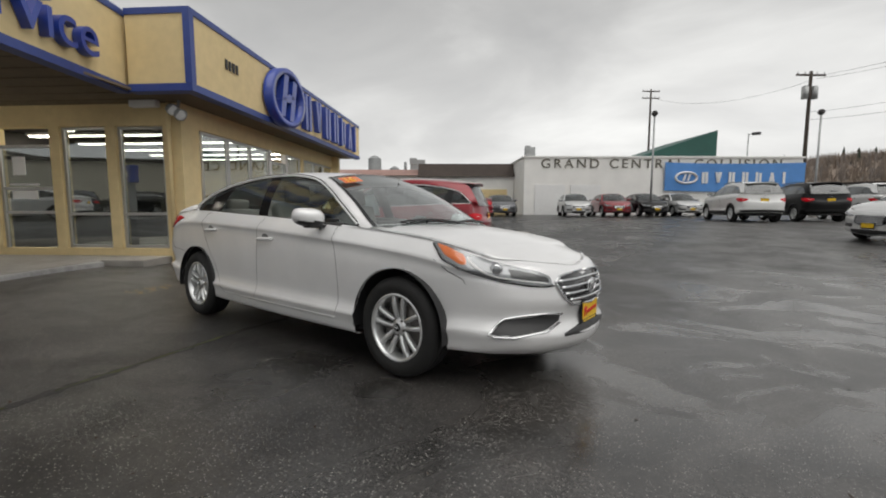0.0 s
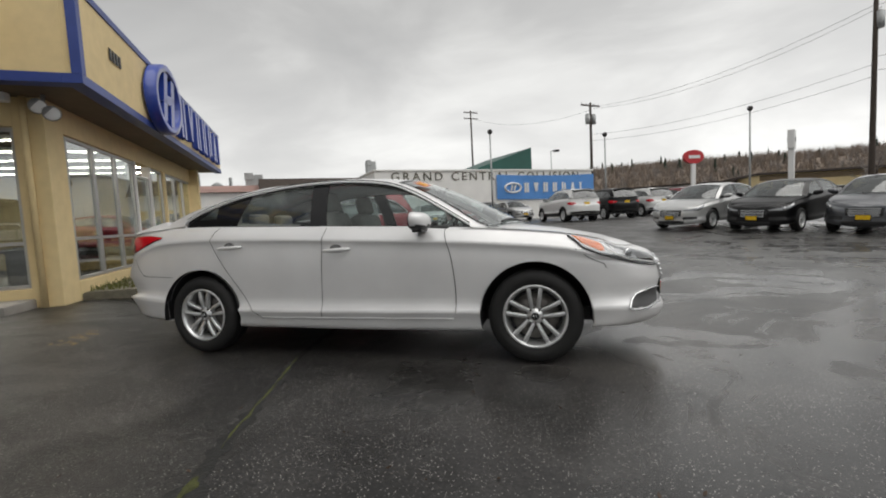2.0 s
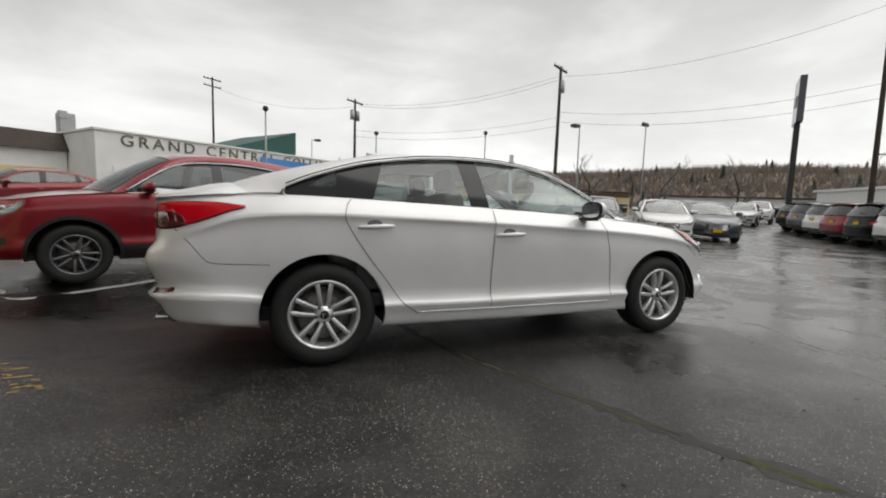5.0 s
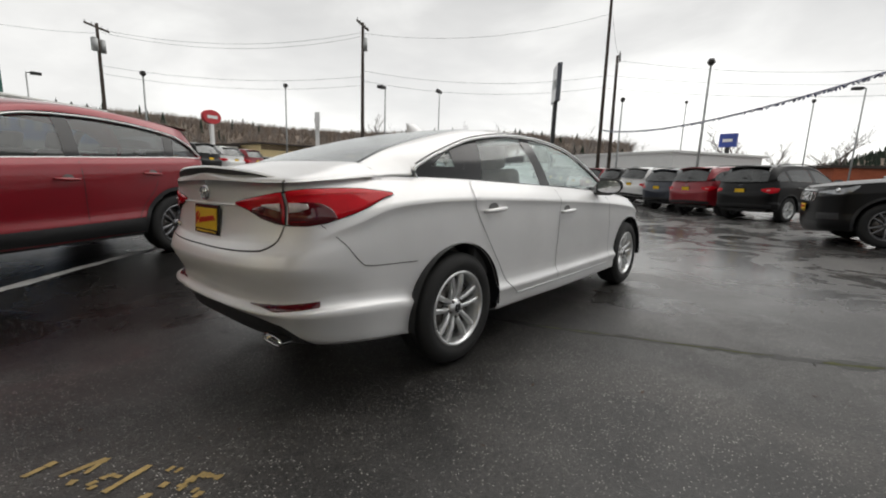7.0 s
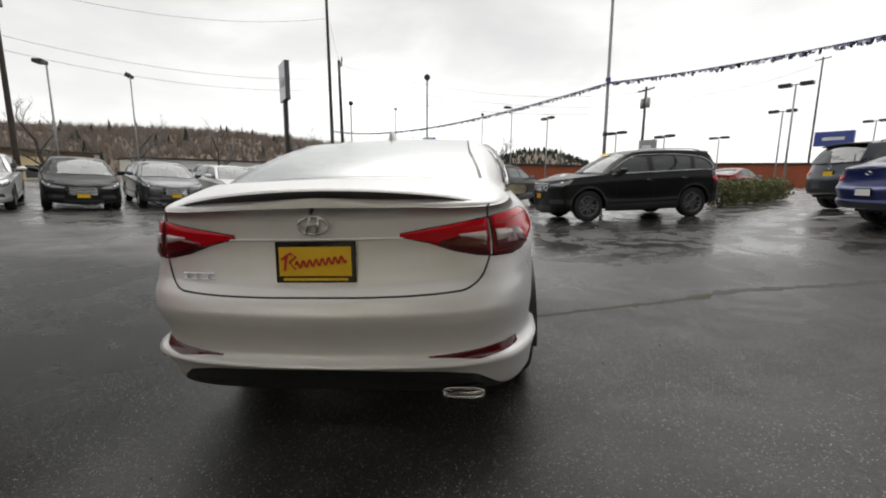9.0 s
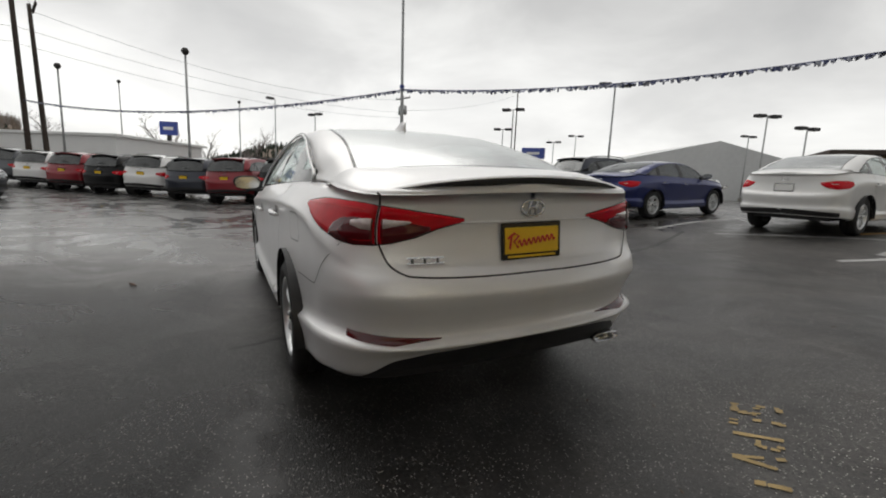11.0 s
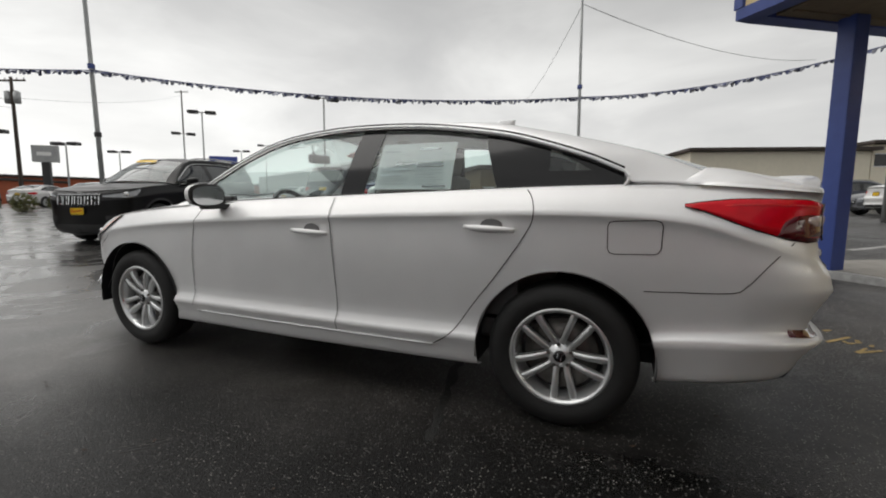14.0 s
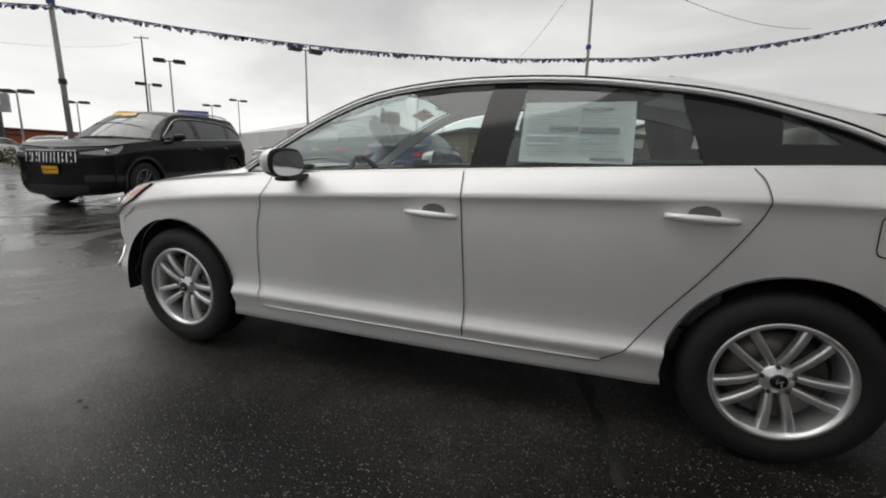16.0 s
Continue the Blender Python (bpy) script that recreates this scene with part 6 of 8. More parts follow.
# ---- collision shop and its neighbours ----
BACK = Matrix.Translation((3.28, -2.87, 0)) @ Matrix.Diagonal((1.09, 1.09, 1, 1)) @ Matrix.Translation((-3.28, 2.87, 0)) @ BL2
shop = root("repair_shop", BACK)
tagged(shop, "long white block repair shop with a flat parapet", "building")
ZG = .45
bm = bmesh.new()
box(bm, 10.2, 30.6, 24.2, 36, ZG - .3, 5.0, .03)
part("shop_wall", bm, M_WHITEWALL, shop)
bm = bmesh.new()
box(bm, 10.1, 30.7, 24.1, 36.1, 5.0, 5.14, .02)
part("parapet_cap", bm, M_WHITEWALL, shop)
M_FADED = simple("faded_sign_paint", (.16, .15, .12), .8, scale=6, var=.4)
x_at = 11.4
for word in ("GRAND", "CENTRAL", "COLLISION"):
    tx = text_mesh("shop_word", word, 1.0, M_FADED, shop, Matrix.Translation((x_at, 24.17, 4.22)) @ Matrix.Rotation(radians(90), 4, "X"), .03, spacing=1.36)
    x_at += max(v.co.x for v in tx.data.vertices) + .75
    tx["kind"] = "stuff"
for x0 in (11.0, 13.6):
    bm = bmesh.new()
    box(bm, x0, x0 + 2.2, 24.14, 24.2, ZG, 2.9, .01)
    part("shop_door", bm, M_SIGNWHITE, shop)
ban = root("blue_banner", BACK @ Matrix.Translation((20.4, 24.10, 2.45)) @ Matrix.Rotation(radians(90), 4, "X"))
tagged(ban, "light blue vinyl banner with pale block marks", "banner")
bm = bmesh.new()
rows = [[(10.3 * u, 2.2 * v - .10 * math.sin(math.pi * u), .03 + .03 * math.sin(9 * u + 3 * v)) for u in np.linspace(0, 1, 40)] for v in np.linspace(0, 1, 8)]
grid_faces(bm, rows)
part("banner_cloth", bm, M_BANNER, ban, "", True)
bm = bmesh.new()
tube(bm, [(1.55 + .78 * math.cos(2 * math.pi * k / 30), 1.0 + .42 * math.sin(2 * math.pi * k / 30), .10) for k in range(31)], .09, 4)
tube(bm, [(1.35, .75, .1), (1.5, 1.25, .1)], .08, 4)
tube(bm, [(1.65, .75, .1), (1.8, 1.25, .1)], .08, 4)
part("banner_emblem", bm, M_SIGNWHITE, ban)
block_marks(ban, M_SIGNWHITE, 2.75, .62, .75, .98, .09, .17)
neb = root("warehouse", BACK)
tagged(neb, "low white warehouse with a brown mansard roof", "building")
bm = bmesh.new()
box(bm, -14, 10.15, 28, 40, ZG - .3, 3.9, .03)
part("warehouse_wall", bm, M_WHITEWALL, neb)
bm = bmesh.new()
rows = [[(x, 27.7, 3.8), (x, 28.6, 5.0), (x, 40, 5.2)] for x in (2.4, 10.2)]
grid_faces(bm, rows)
grid_faces(bm, [[(2.4, 27.7, 3.8), (2.4, 40, 3.8)], [(2.4, 28.6, 5.0), (2.4, 40, 5.2)]])
part("warehouse_roof", bm, M_ROOFBROWN, neb)
bm = bmesh.new()
rows = [[(x, 27.7, 3.9), (x, 31, 4.7), (x, 40, 4.8)] for x in (-14, 2.39)]
grid_faces(bm, rows)
part("warehouse_roof", bm, simple("rusty_metal_roof", (.33, .20, .17), .7, scale=2, var=.3), neb, "rust streaked metal roof")
for x0, x1 in ((3.6, 6.6), (7.2, 9.6)):
    bm = bmesh.new()
    box(bm, x0, x1, 27.93, 28.0, ZG, 2.7, .01)
    part("roller_door", bm, M_CREAM, neb)
for x, y_, r, h_ in ((-5.6, 60, 1.0, 9.2), (-2.6, 60, .7, 7.6), (-.9, 60, .22, 8.6)):
    bm = bmesh.new()
    cyl(bm, (x, y_, 0), (x, y_, h_), r, r, 18)
    cyl(bm, (x, y_, h_), (x, y_, h_ + r * .5), r, r * .3, 18)
    s_ = link_mesh("silo", bm, M_GALV, smooth=False)
    s_.matrix_world = BACK
    tagged(s_, "grey metal silo beyond the warehouse roof", "silo", "distant silos")
for x, y_, w_, h_ in ((1.4, 34, 1.4, 6.0), (13.6, 40, 1.0, 8.2)):
    bm = bmesh.new()
    box(bm, x, x + w_, y_, y_ + w_, 3.5, h_, .03)
    box(bm, x - .05, x + w_ * .45, y_ - .1, y_ + w_ * .5, h_ - .5, h_ + .15, .03)
    s_ = link_mesh("roof_vent", bm, M_GALV)
    s_.matrix_world = BACK
    tagged(s_, "boxy grey metal vent standing on the roof", "vent", "roof vents")
bm = bmesh.new()
vs = [(20.4, 29.5, 5.2), (27.6, 29.5, 7.6), (27.6, 29.5, 4.0), (20.4, 29.5, 4.0)]
lo = [bm.verts.new(v) for v in vs]
hi = [bm.verts.new((v[0], 38, v[2])) for v in vs]
bm.faces.new(lo)
bm.faces.new(hi[::-1])
for k in range(4):
    bm.faces.new((lo[k], hi[k], hi[(k + 1) % 4], lo[(k + 1) % 4]))
bmesh.ops.recalc_face_normals(bm, faces=bm.faces)
g_ = link_mesh("green_shed", bm, M_GREEN)
g_.matrix_world = BL2
tagged(g_, "dark green metal shed with a single slope roof", "building")


# ---- parked vehicles ----
def ring_z(shape, r, c):
    zs = shape["rings"][r][3]
    return float(np.interp(c, [i for i, _ in zs], [z for _, z in zs]))


def vehicle_details(sh, car, kind, paint, look_):
    """Lamps, grille, shut lines, plates and trim for a parked car."""
    s = sh.s
    out = lambda p: Vector((0, 1 if p.y > 0 else -1, 0))
    r9 = lambda c: ring_z(s, 9, c)
    r7 = lambda c: ring_z(s, 7, c)
    hi = 0.02
    for side in (1, -1):
        cs = (11.9, 12.4, 13.0, 13.8, 14.5)
        up = tuple((c, r9(c) - hi - .02 * k) for k, c in enumerate(cs))
        lo = tuple((c, r9(c) - hi - (.03, .12, .15, .13, .11)[k]) for k, c in enumerate(cs))
        lamp = root("headlight")
        lamp.parent = car
        patch("lamp_housing", sh, lo, up, M_LAMPGREY, lamp, .006, 20, 4, side)
        bm = bmesh.new()
        cz = r9(13.2) - .10
        p, q = sh.at(13.2, cz, .008, side), sh.at(13.2, cz, .020, side)
        cyl(bm, p, q, .045, .035, 14)
        part("projector", bm, M_CHROME, lamp, "", True)
        tl = ((2.0, .5), (2.6, .2), (3.3, .0), (4.0, .25), (4.5, .8))
        t_hi = r9(2) - (.10 if kind != "suv" else .16)
        t_lo = t_hi - (.16 if kind != "suv" else .17)
        if look_.get("lamp") == "oval":
            tl = ((1.9, .55), (2.3, .15), (3.0, .0), (3.8, .15), (4.3, .55))
        lamp = root("tail_lamp")
        lamp.parent = car
        patch("red_lens", sh, tuple((c, t_lo + (t_hi - t_lo) * .9 * v) for c, v in tl), tuple((c, t_hi - .03 * abs(c - 3.4)) for c, _ in tl), M_TAIL, lamp, .014, 20, 5, side)
        patch("clear_lens", sh, ((2.5, t_lo + .075), (3.1, t_lo + .075)), ((2.5, t_lo + .11), (3.1, t_lo + .11)), M_CLEAR, lamp, .018, 8, 2, side)
        for x0, x1 in ((.70, .66), (-.30, -.26)):
            x0, x1 = x0 * s["wb"] / 2.7, x1 * s["wb"] / 2.7
            pts = [sh.side(x0 + (x1 - x0) * t, s["rings"][2][3][2][1] + .02 + (sh.belt_at(x0)[1] - .06 - s["rings"][2][3][2][1]) * t, .003, side) for t in np.linspace(0, 1, 8)]
            ribbon("door_gap", pts, out, .006, M_TRIM, car)
        pts = [sh.side(-s["wb"] / 2 + dx, z, .003, side) for dx, z in ((.52, ring_z(s, 3, 8)), (.44, .62), (.30, .80), (.22, r7(6.2)), (.24, r9(6.2) - .03))]
        ribbon("door_gap", pts, out, .006, M_TRIM, car)
        make_handle(sh, car, side, -.12, r7(8) - .04, paint if kind != "suv" else paint)
        make_handle(sh, car, side, -s["wb"] / 2 + .34, r7(6.5) - .03, paint)
        make_mirror(sh, car, side, paint, s["upper"][-3][0] - .02, sh.belt_at(.6)[1] + .01)
        patch("fog_recess", sh, ((12.9, ring_z(s, 3, 13) + .02), (14.4, ring_z(s, 3, 14) + .03)), ((12.9, ring_z(s, 4, 13) + .02), (14.4, ring_z(s, 4, 14) + .03)), M_TRIM, car, .005, 10, 3, side)
        patch("lower_intake", sh, ((14.3, ring_z(s, 1, 15) + .03), (16, ring_z(s, 1, 16) + .03)), ((14.3, ring_z(s, 3, 15)), (16, ring_z(s, 3, 16) + .03)), M_TRIM, car, .004, 12, 3, side)
        patch("rear_valance", sh, ((0, ring_z(s, 1, 0) + .01), (3.4, ring_z(s, 1, 3) + .01)), ((0, ring_z(s, 3, 0)), (3.4, ring_z(s, 2, 3) + .03)), M_TRIM, car, .005, 16, 3, side)
        if kind == "suv":
            if not look_.get("bare_roof"):
                bm = bmesh.new()
                E = catmull(s["edge"], 4)
                pts = [Vector((p[0], side * (p[1] + .02), p[2] + .045)) for p in E[17:31]]
                pts[0].z -= .03
                pts[-1].z -= .03
                tube(bm, pts, .016, 6)
                part("roof_rail", bm, look_.get("rail", M_TRIM), car, "", True)
            x0, x1 = -s["wb"] / 2 + s["arch"] + .03, s["wb"] / 2 - s["arch"] - .03
            c0, c1 = sh.c_of(x0), sh.c_of(x1)
            zl, zu = ring_z(s, 1, 8) + .015, ring_z(s, 2, 8) + .06
            patch("sill_cladding", sh, ((c0, zl), (c1, zl)), ((c0, zu + .03), (c1, zu)), M_TRIM, car, .012, 20, 3, side)
            for hx in (s["wb"] / 2, -s["wb"] / 2):
                bm = bmesh.new()
                rows = []
                for k in range(25):
                    a = math.pi * (-.08 + 1.16 * k / 24)
                    rw = []
                    for g in (0, .045):
                        px, pz = hx + (s["arch"] - .003 + g) * math.cos(a), s["wheel_r"] + (s["arch"] - .003 + g) * math.sin(a)
                        rw.append(sh.side(px, max(pz, ring_z(s, 1, 8)), .010 if g == 0 else .007, side))
                    rows.append(rw)
                grid_faces(bm, rows, flip=side < 0)
                part("arch_cladding", bm, M_TRIM, car, "", True)
    gz1, gz0 = r9(16) - .06, r9(16) - .06 - look_.get("grille_h", .20)
    for side in (1, -1):
        patch("grille_mesh", sh, ((14.6, gz0 + .05), (15, gz0), (16, gz0)), ((14.6, gz1 - .01), (15, gz1), (16, gz1)), M_GLOSSBLACK, car, .005, 12, 4, side)
    if look_.get("slots"):
        for k in range(7):
            bm = bmesh.new()
            yv = -.36 + .12 * k
            cc = 16 - abs(yv) / .28 * .95
            p = sh.at(cc, gz0 + .02, .012, 1 if yv >= 0 else -1)
            q = sh.at(cc, gz1 - .02, .012, 1 if yv >= 0 else -1)
            tube(bm, [p + Vector((0, -.038, 0)), q + Vector((0, -.038, 0))], .008, 5)
            tube(bm, [p + Vector((0, .038, 0)), q + Vector((0, .038, 0))], .008, 5)
            part("grille_slot", bm, M_CHROME, car)
        bm = bmesh.new()
        tube(bm, [sh.at(cc, gz1 + .012, .014, 1) for cc in np.linspace(14.6, 16, 8)] + [sh.at(cc, gz1 + .012, .014, -1) for cc in np.linspace(16, 14.6, 8)[1:]], .012, 6)
        part("grille_cap", bm, M_CHROME, car)
        bm = bmesh.new()
        rows = [[(s["wind_c"][0][0] + .06 + .10 * v, -.42 + .5 * u, s["wind_c"][0][1] - .018 - .055 * v - .02 * (u - .5) ** 2) for u in np.linspace(0, 1, 8)] for v in (0, .5, 1)]
        grid_faces(bm, rows)
        bmesh.ops.translate(bm, vec=(.012, 0, .018), verts=bm.verts)
        part("screen_sticker", bm, M_YELLOW, car, "yellow sticker on the windscreen", True)
    else:
        for z in np.linspace(gz0 + .035, gz1 - .03, look_.get("bars", 4)):
            h = [sh.at(cc, z, .012, 1) for cc in np.linspace(14.85, 16, 8)]
            bm = bmesh.new()
            tube(bm, h + [Vector((p.x, -p.y, p.z)) for p in h[::-1][1:]], .009, 5)
            part("grille_bar", bm, M_CHROME, car)
    xf = sh.at(16, r9(16) - .40).x
    make_plate(car, Matrix.Translation((xf + .02, 0, max(.45, r9(16) - .36))) @ Matrix.Rotation(radians(90), 4, "Z"), look_.get("near", False))
    zr = look_.get("plate", r9(0) - .24)
    make_plate(car, Matrix.Translation((sh.at(0, zr).x - .016, 0, zr)) @ Matrix.Rotation(radians(-90), 4, "Z"), look_.get("near", False), look_.get("frame"), look_.get("field"))
    if kind == "suv":
        bm = bmesh.new()
        rows = []
        for u in np.linspace(-1, 1, 15):
            y = .56 * u
            x0, z0 = s["rear_c"][4][0], s["rear_c"][4][1]
            rows.append([(x0 + .16, y, z0 + .012 - .03 * u * u), (x0 - .12 + .03 * u * u, y, z0 - .01 - .035 * u * u), (x0 - .10 + .03 * u * u, y, z0 - .04 - .035 * u * u), (x0 + .06, y, z0 - .04 - .03 * u * u)])
        grid_faces(bm, rows, flip=True)
        part("roof_spoiler", bm, paint, car, "", True)
        bm = bmesh.new()
        tube(bm, [(s["rear_c"][1][0] - .03, .0, s["rear_c"][1][1] + .01), (s["rear_c"][1][0] - .05, -.25, s["rear_c"][1][1] + .03)], .010, 5)
        part("rear_wiper", bm, M_TRIM, car)
    bm = bmesh.new()
    x0, z0 = sh.at(0, r9(0) - .07).x - .010, r9(0) - .085
    tube(bm, [(x0, .055 * math.cos(2 * math.pi * k / 16), z0 + .032 * math.sin(2 * math.pi * k / 16)) for k in range(17)], .005, 4)
    part("rear_emblem", bm, M_CHROME, car)


MADE = {}


def parked(name, kind, shape, paint, x, y, heading, label, cat="car", group="", dz=0.0, look_=None, tint=None, key=None, wheel_mat=None):
    """A parked vehicle at a place and heading; the first of each kind is built, the rest copied."""
    look_ = look_ or {}
    key = key or (kind, paint.name, id(shape), str(sorted(look_)))
    L = shape["wb"] / 2
    a = radians(heading)
    zf = ground_z(x + L * math.cos(a), y + L * math.sin(a))
    zb = ground_z(x - L * math.cos(a), y - L * math.sin(a))
    zl = ground_z(x - .8 * math.sin(a), y + .8 * math.cos(a))
    zr = ground_z(x + .8 * math.sin(a), y - .8 * math.cos(a))
    m = Matrix.Translation((x, y, (zf + zb) / 2 + dz)) @ Matrix.Rotation(a, 4, "Z") @ Matrix.Rotation(-math.atan2(zf - zb, 2 * L), 4, "Y") @ Matrix.Rotation(math.atan2(zl - zr, 1.6), 4, "X")
    if key in MADE:
        ob = copy_thing(MADE[key], m)
        ob.name = name
    else:
        ob = root(name)
        sh = Shell(shape, 7 if not look_.get("near") else 11)
        make_body(sh, ob, paint, False)
        make_glass(sh, ob, tint or M_TINT, look_.get("bead", False))
        for side in (1, -1):
            for hx in (L, -L):
                make_wheel("wheel", shape["wheel_r"], ob, (hx, side * (shape["track"] - .015), shape["wheel_r"]), side, shape["wheel_r"] * .66, look_.get("near", False), rim_mat=wheel_mat)
        make_interior(ob, shape, False)
        vehicle_details(sh, ob, kind, paint, look_)
        ob.matrix_world = m
        MADE[key] = ob
    tagged(ob, label, cat, group)
    return ob


SUV_S = scaled(SUV, 1.04, 1.0, 1.02)
SUV_L = scaled(SUV, 1.10, 1.03, 1.075, .39)
SUV_L["rings"] = [(w, a, b, tuple((i, z - (.07, .07, .06, .04, .02)[k] if k < 5 else z) for i, z in zs)) for k, (w, a, b, zs) in enumerate(SUV_L["rings"])]
SUV_L["plan"] = (0, .36, .64, .86, .96, .985, .995, 1.0, 1.0, .998, .99, .98, .965, .90, .68, .34, 0)
for k, w, xr, xf, zs in ((5, .945, -2.43, 2.41, ((0, .75), (5, .77), (8, .75), (12, .74), (16, .70))), (6, .95, -2.42, 2.42, ((0, .86), (5, .93), (8, .92), (12, .88), (16, .84))), (7, .952, -2.38, 2.41, ((0, .95), (4, 1.03), (6, 1.06), (8, 1.04), (10, 1.00), (12, .94), (16, .87))),
                         (8, .935, -2.35, 2.385, ((0, 1.09), (4, 1.14), (6, 1.155), (8, 1.135), (10, 1.09), (12, 1.03), (16, .96))), (9, .905, -2.33, 2.33, ((0, 1.21), (4, 1.23), (6, 1.235), (8, 1.205), (10, 1.155), (12, 1.10), (16, 1.03)))):
    SUV_L["rings"][k] = (w, xr, xf, zs)
SUV_L["hood"] = ((.77, 1.22), (1.2, 1.21), (1.65, 1.17), (2.0, 1.12), (2.33, 1.03))
SUV_L["upper"] = ((-2.2, None), (-2.06, 1.34), (-1.95, 1.46), (-1.72, 1.565), (-1.2, 1.625), (-.77, 1.645), (-.33, 1.645), (0, 1.63), (.24, 1.585), (.42, 1.51), (.62, 1.40), (.86, 1.255), (1.02, None))
SUV_L["edge"] = ((-2.28, .73, 1.24), (-2.22, .71, 1.37), (-2.16, .69, 1.49), (-2.08, .665, 1.61), (-1.92, .645, 1.70), (-1.2, .64, 1.745), (-.55, .64, 1.75), (0, .635, 1.725), (.30, .63, 1.665), (.50, .65, 1.57), (.72, .68, 1.45), (.93, .73, 1.295), (1.05, .78, 1.20))
SUV_L["rear_c"] = ((-2.37, 1.235), (-2.31, 1.37), (-2.25, 1.50), (-2.17, 1.64), (-2.06, 1.75))
SUV_L["roof_c"] = ((-2.06, 1.75), (-1.2, 1.80), (-.55, 1.805), (0, 1.785), (.36, 1.73))
SUV_L["wind_c"] = ((.36, 1.73), (.60, 1.61), (.83, 1.49), (1.06, 1.355), (1.25, 1.235))
COUPE = scaled(SEDAN, .93, .96, .96)
SMALL = scaled(SEDAN, .93, .95, 1.0)
BIGS = scaled(SEDAN, 1.02, 1.01, 1.01)
M_GUNMETAL = simple("dark_alloy", (.20, .20, .21), .35, .8, scale=20, var=.1)



def rear_cut(shape, k, drop):
    """The same body with a shorter tail and a lower rear roof."""
    f = lambda x: x if x > -1.3 else -1.3 + (x + 1.3) * k
    g = lambda x: drop * smooth01(-.4, -1.7, x)
    s = dict(shape)
    s["rings"] = [(w, f(a), b, zs) for w, a, b, zs in shape["rings"]]
    s["mid_x"] = tuple(f(v) for v in shape["mid_x"])
    for key_ in ("rear_c", "roof_c", "trunk"):
        s[key_] = tuple((f(x), z - g(x)) for x, z in shape[key_])
    s["upper"] = tuple((f(x), None if z is None else z - g(x)) for x, z in shape["upper"])
    s["edge"] = tuple((f(x), y, z - g(x)) for x, y, z in shape["edge"])
    return s


SUV_R = rear_cut(SUV, .78, .05)
parked("crossover", "suv", SUV_R, M_RED, -3.05, 3.92, 204, "dark red compact crossover with black lower cladding", "car", look_={"near": True, "bead": True, "bare_roof": True}, wheel_mat=M_GUNMETAL, tint=glass("mid_tint", (.30, .33, .34), 0, .06))
parked("crossover", "suv", SUV_L, M_BLACK, 8.45, -4.48, 105, "glossy black off-road wagon with a slotted chrome grille", "car", look_={"near": True, "slots": True, "bead": True, "rail": M_CHROME, "grille_h": .20}, wheel_mat=M_GUNMETAL)
# backs of the crossovers in the far row
for k, (x, y_, pm, nm) in enumerate(((14.1, -1.5, M_BLACK, "black"), (15.5, .1, M_RED, "red"), (17.0, 1.6, M_SLATE, "slate blue"), (18.5, 3.1, M_WHITE, "white"), (20.0, 4.7, M_BLACK, "black"), (21.6, 6.3, M_RED, "red"), (23.1, 7.9, M_WHITE, "white"), (24.7, 9.5, M_GREY, "dark grey"), (26.3, 11.1, M_BLACK, "black"))):
    parked("crossover", "suv", SUV_S if k % 2 else SUV, pm, x, y_, -29 + (2, -1, 1, 0, -2, 1, 0, 2, 1)[k], f"{nm} crossover with a yellow dealer plate in a row", "car", "crossovers in the row")
# saloons facing the lane
for x, y_, pm, nm, hd in ((7.0, 13.7, M_CHAMP, "pale silver", -134), (8.8, 12.3, M_BLACK, "black", -133), (10.7, 11.0, M_GREY, "dark grey", -132), (12.6, 9.5, M_WHITE, "white", -131), (14.8, 9.3, M_GREY, "dark grey", -131)):
    parked("saloon_car", "sedan", BIGS, pm, x, y_, hd, f"{nm} saloon parked nose to the lane", "car", "saloons facing the lane", look_={"grille_h": .24, "bars": 5}, tint=M_SCREEN)
# crossovers with their backs to the lane
for x, y_, pm, nm in ((2.3, 21.0, M_WHITE, "white"), (4.5, 22.9, M_BLACK, "black"), (6.9, 25.6, M_WHITE, "white"), (9.3, 28.0, M_RED, "red")):
    parked("crossover", "suv", SUV_S, pm, x, y_, 114, f"{nm} crossover parked back to the lane", "car", "crossovers by the repair shop")
# small cars before the repair shop, by the showroom's axes
for xl, yl, pm, nm, hd in ((8.4, 23.5, M_GREY, "grey", -52), (13.0, 21.4, M_CHAMP, "silver", -62), (15.35, 21.2, M_RED, "red", -60), (17.6, 21.2, M_BLACK, "black", -58), (19.9, 21.4, M_CHAMP, "silver", -58)):
    p = BL2 @ Vector((xl, yl, 0))
    parked("small_car", "sedan", SMALL, pm, p.x, p.y, hd, f"{nm} small saloon before the white shop wall", "car", "small cars by the repair shop")
# cars beside the yellow kerb
for xl, yl, pm, nm, hd in ((1.6, 14.6, M_GREY, "dark grey", -140), (4.4, 14.4, M_RED, "dark red", -142), (-1.2, 15.2, M_WHITE, "white", -140)):
    p = BL2 @ Vector((xl, yl, 0))
    parked("small_car", "sedan", SMALL, pm, p.x, p.y, hd, f"{nm} small saloon near the yellow kerb", "car", "small cars by the kerb")
parked("hatchback", "sedan", COUPE, M_BLUE, 4.15, -9.4, -87, "metallic blue three-door hatchback parked nose away", "car", look_={"plate": .62, "field": M_SIGNWHITE})
parked("saloon_car", "sedan", SMALL, M_WHITE, .48, -10.1, -87, "white saloon with oval red tail lamps", "car", look_={"near": True, "lamp": "oval", "frame": M_CHROME, "field": M_SIGNWHITE}, tint=M_GLASS)
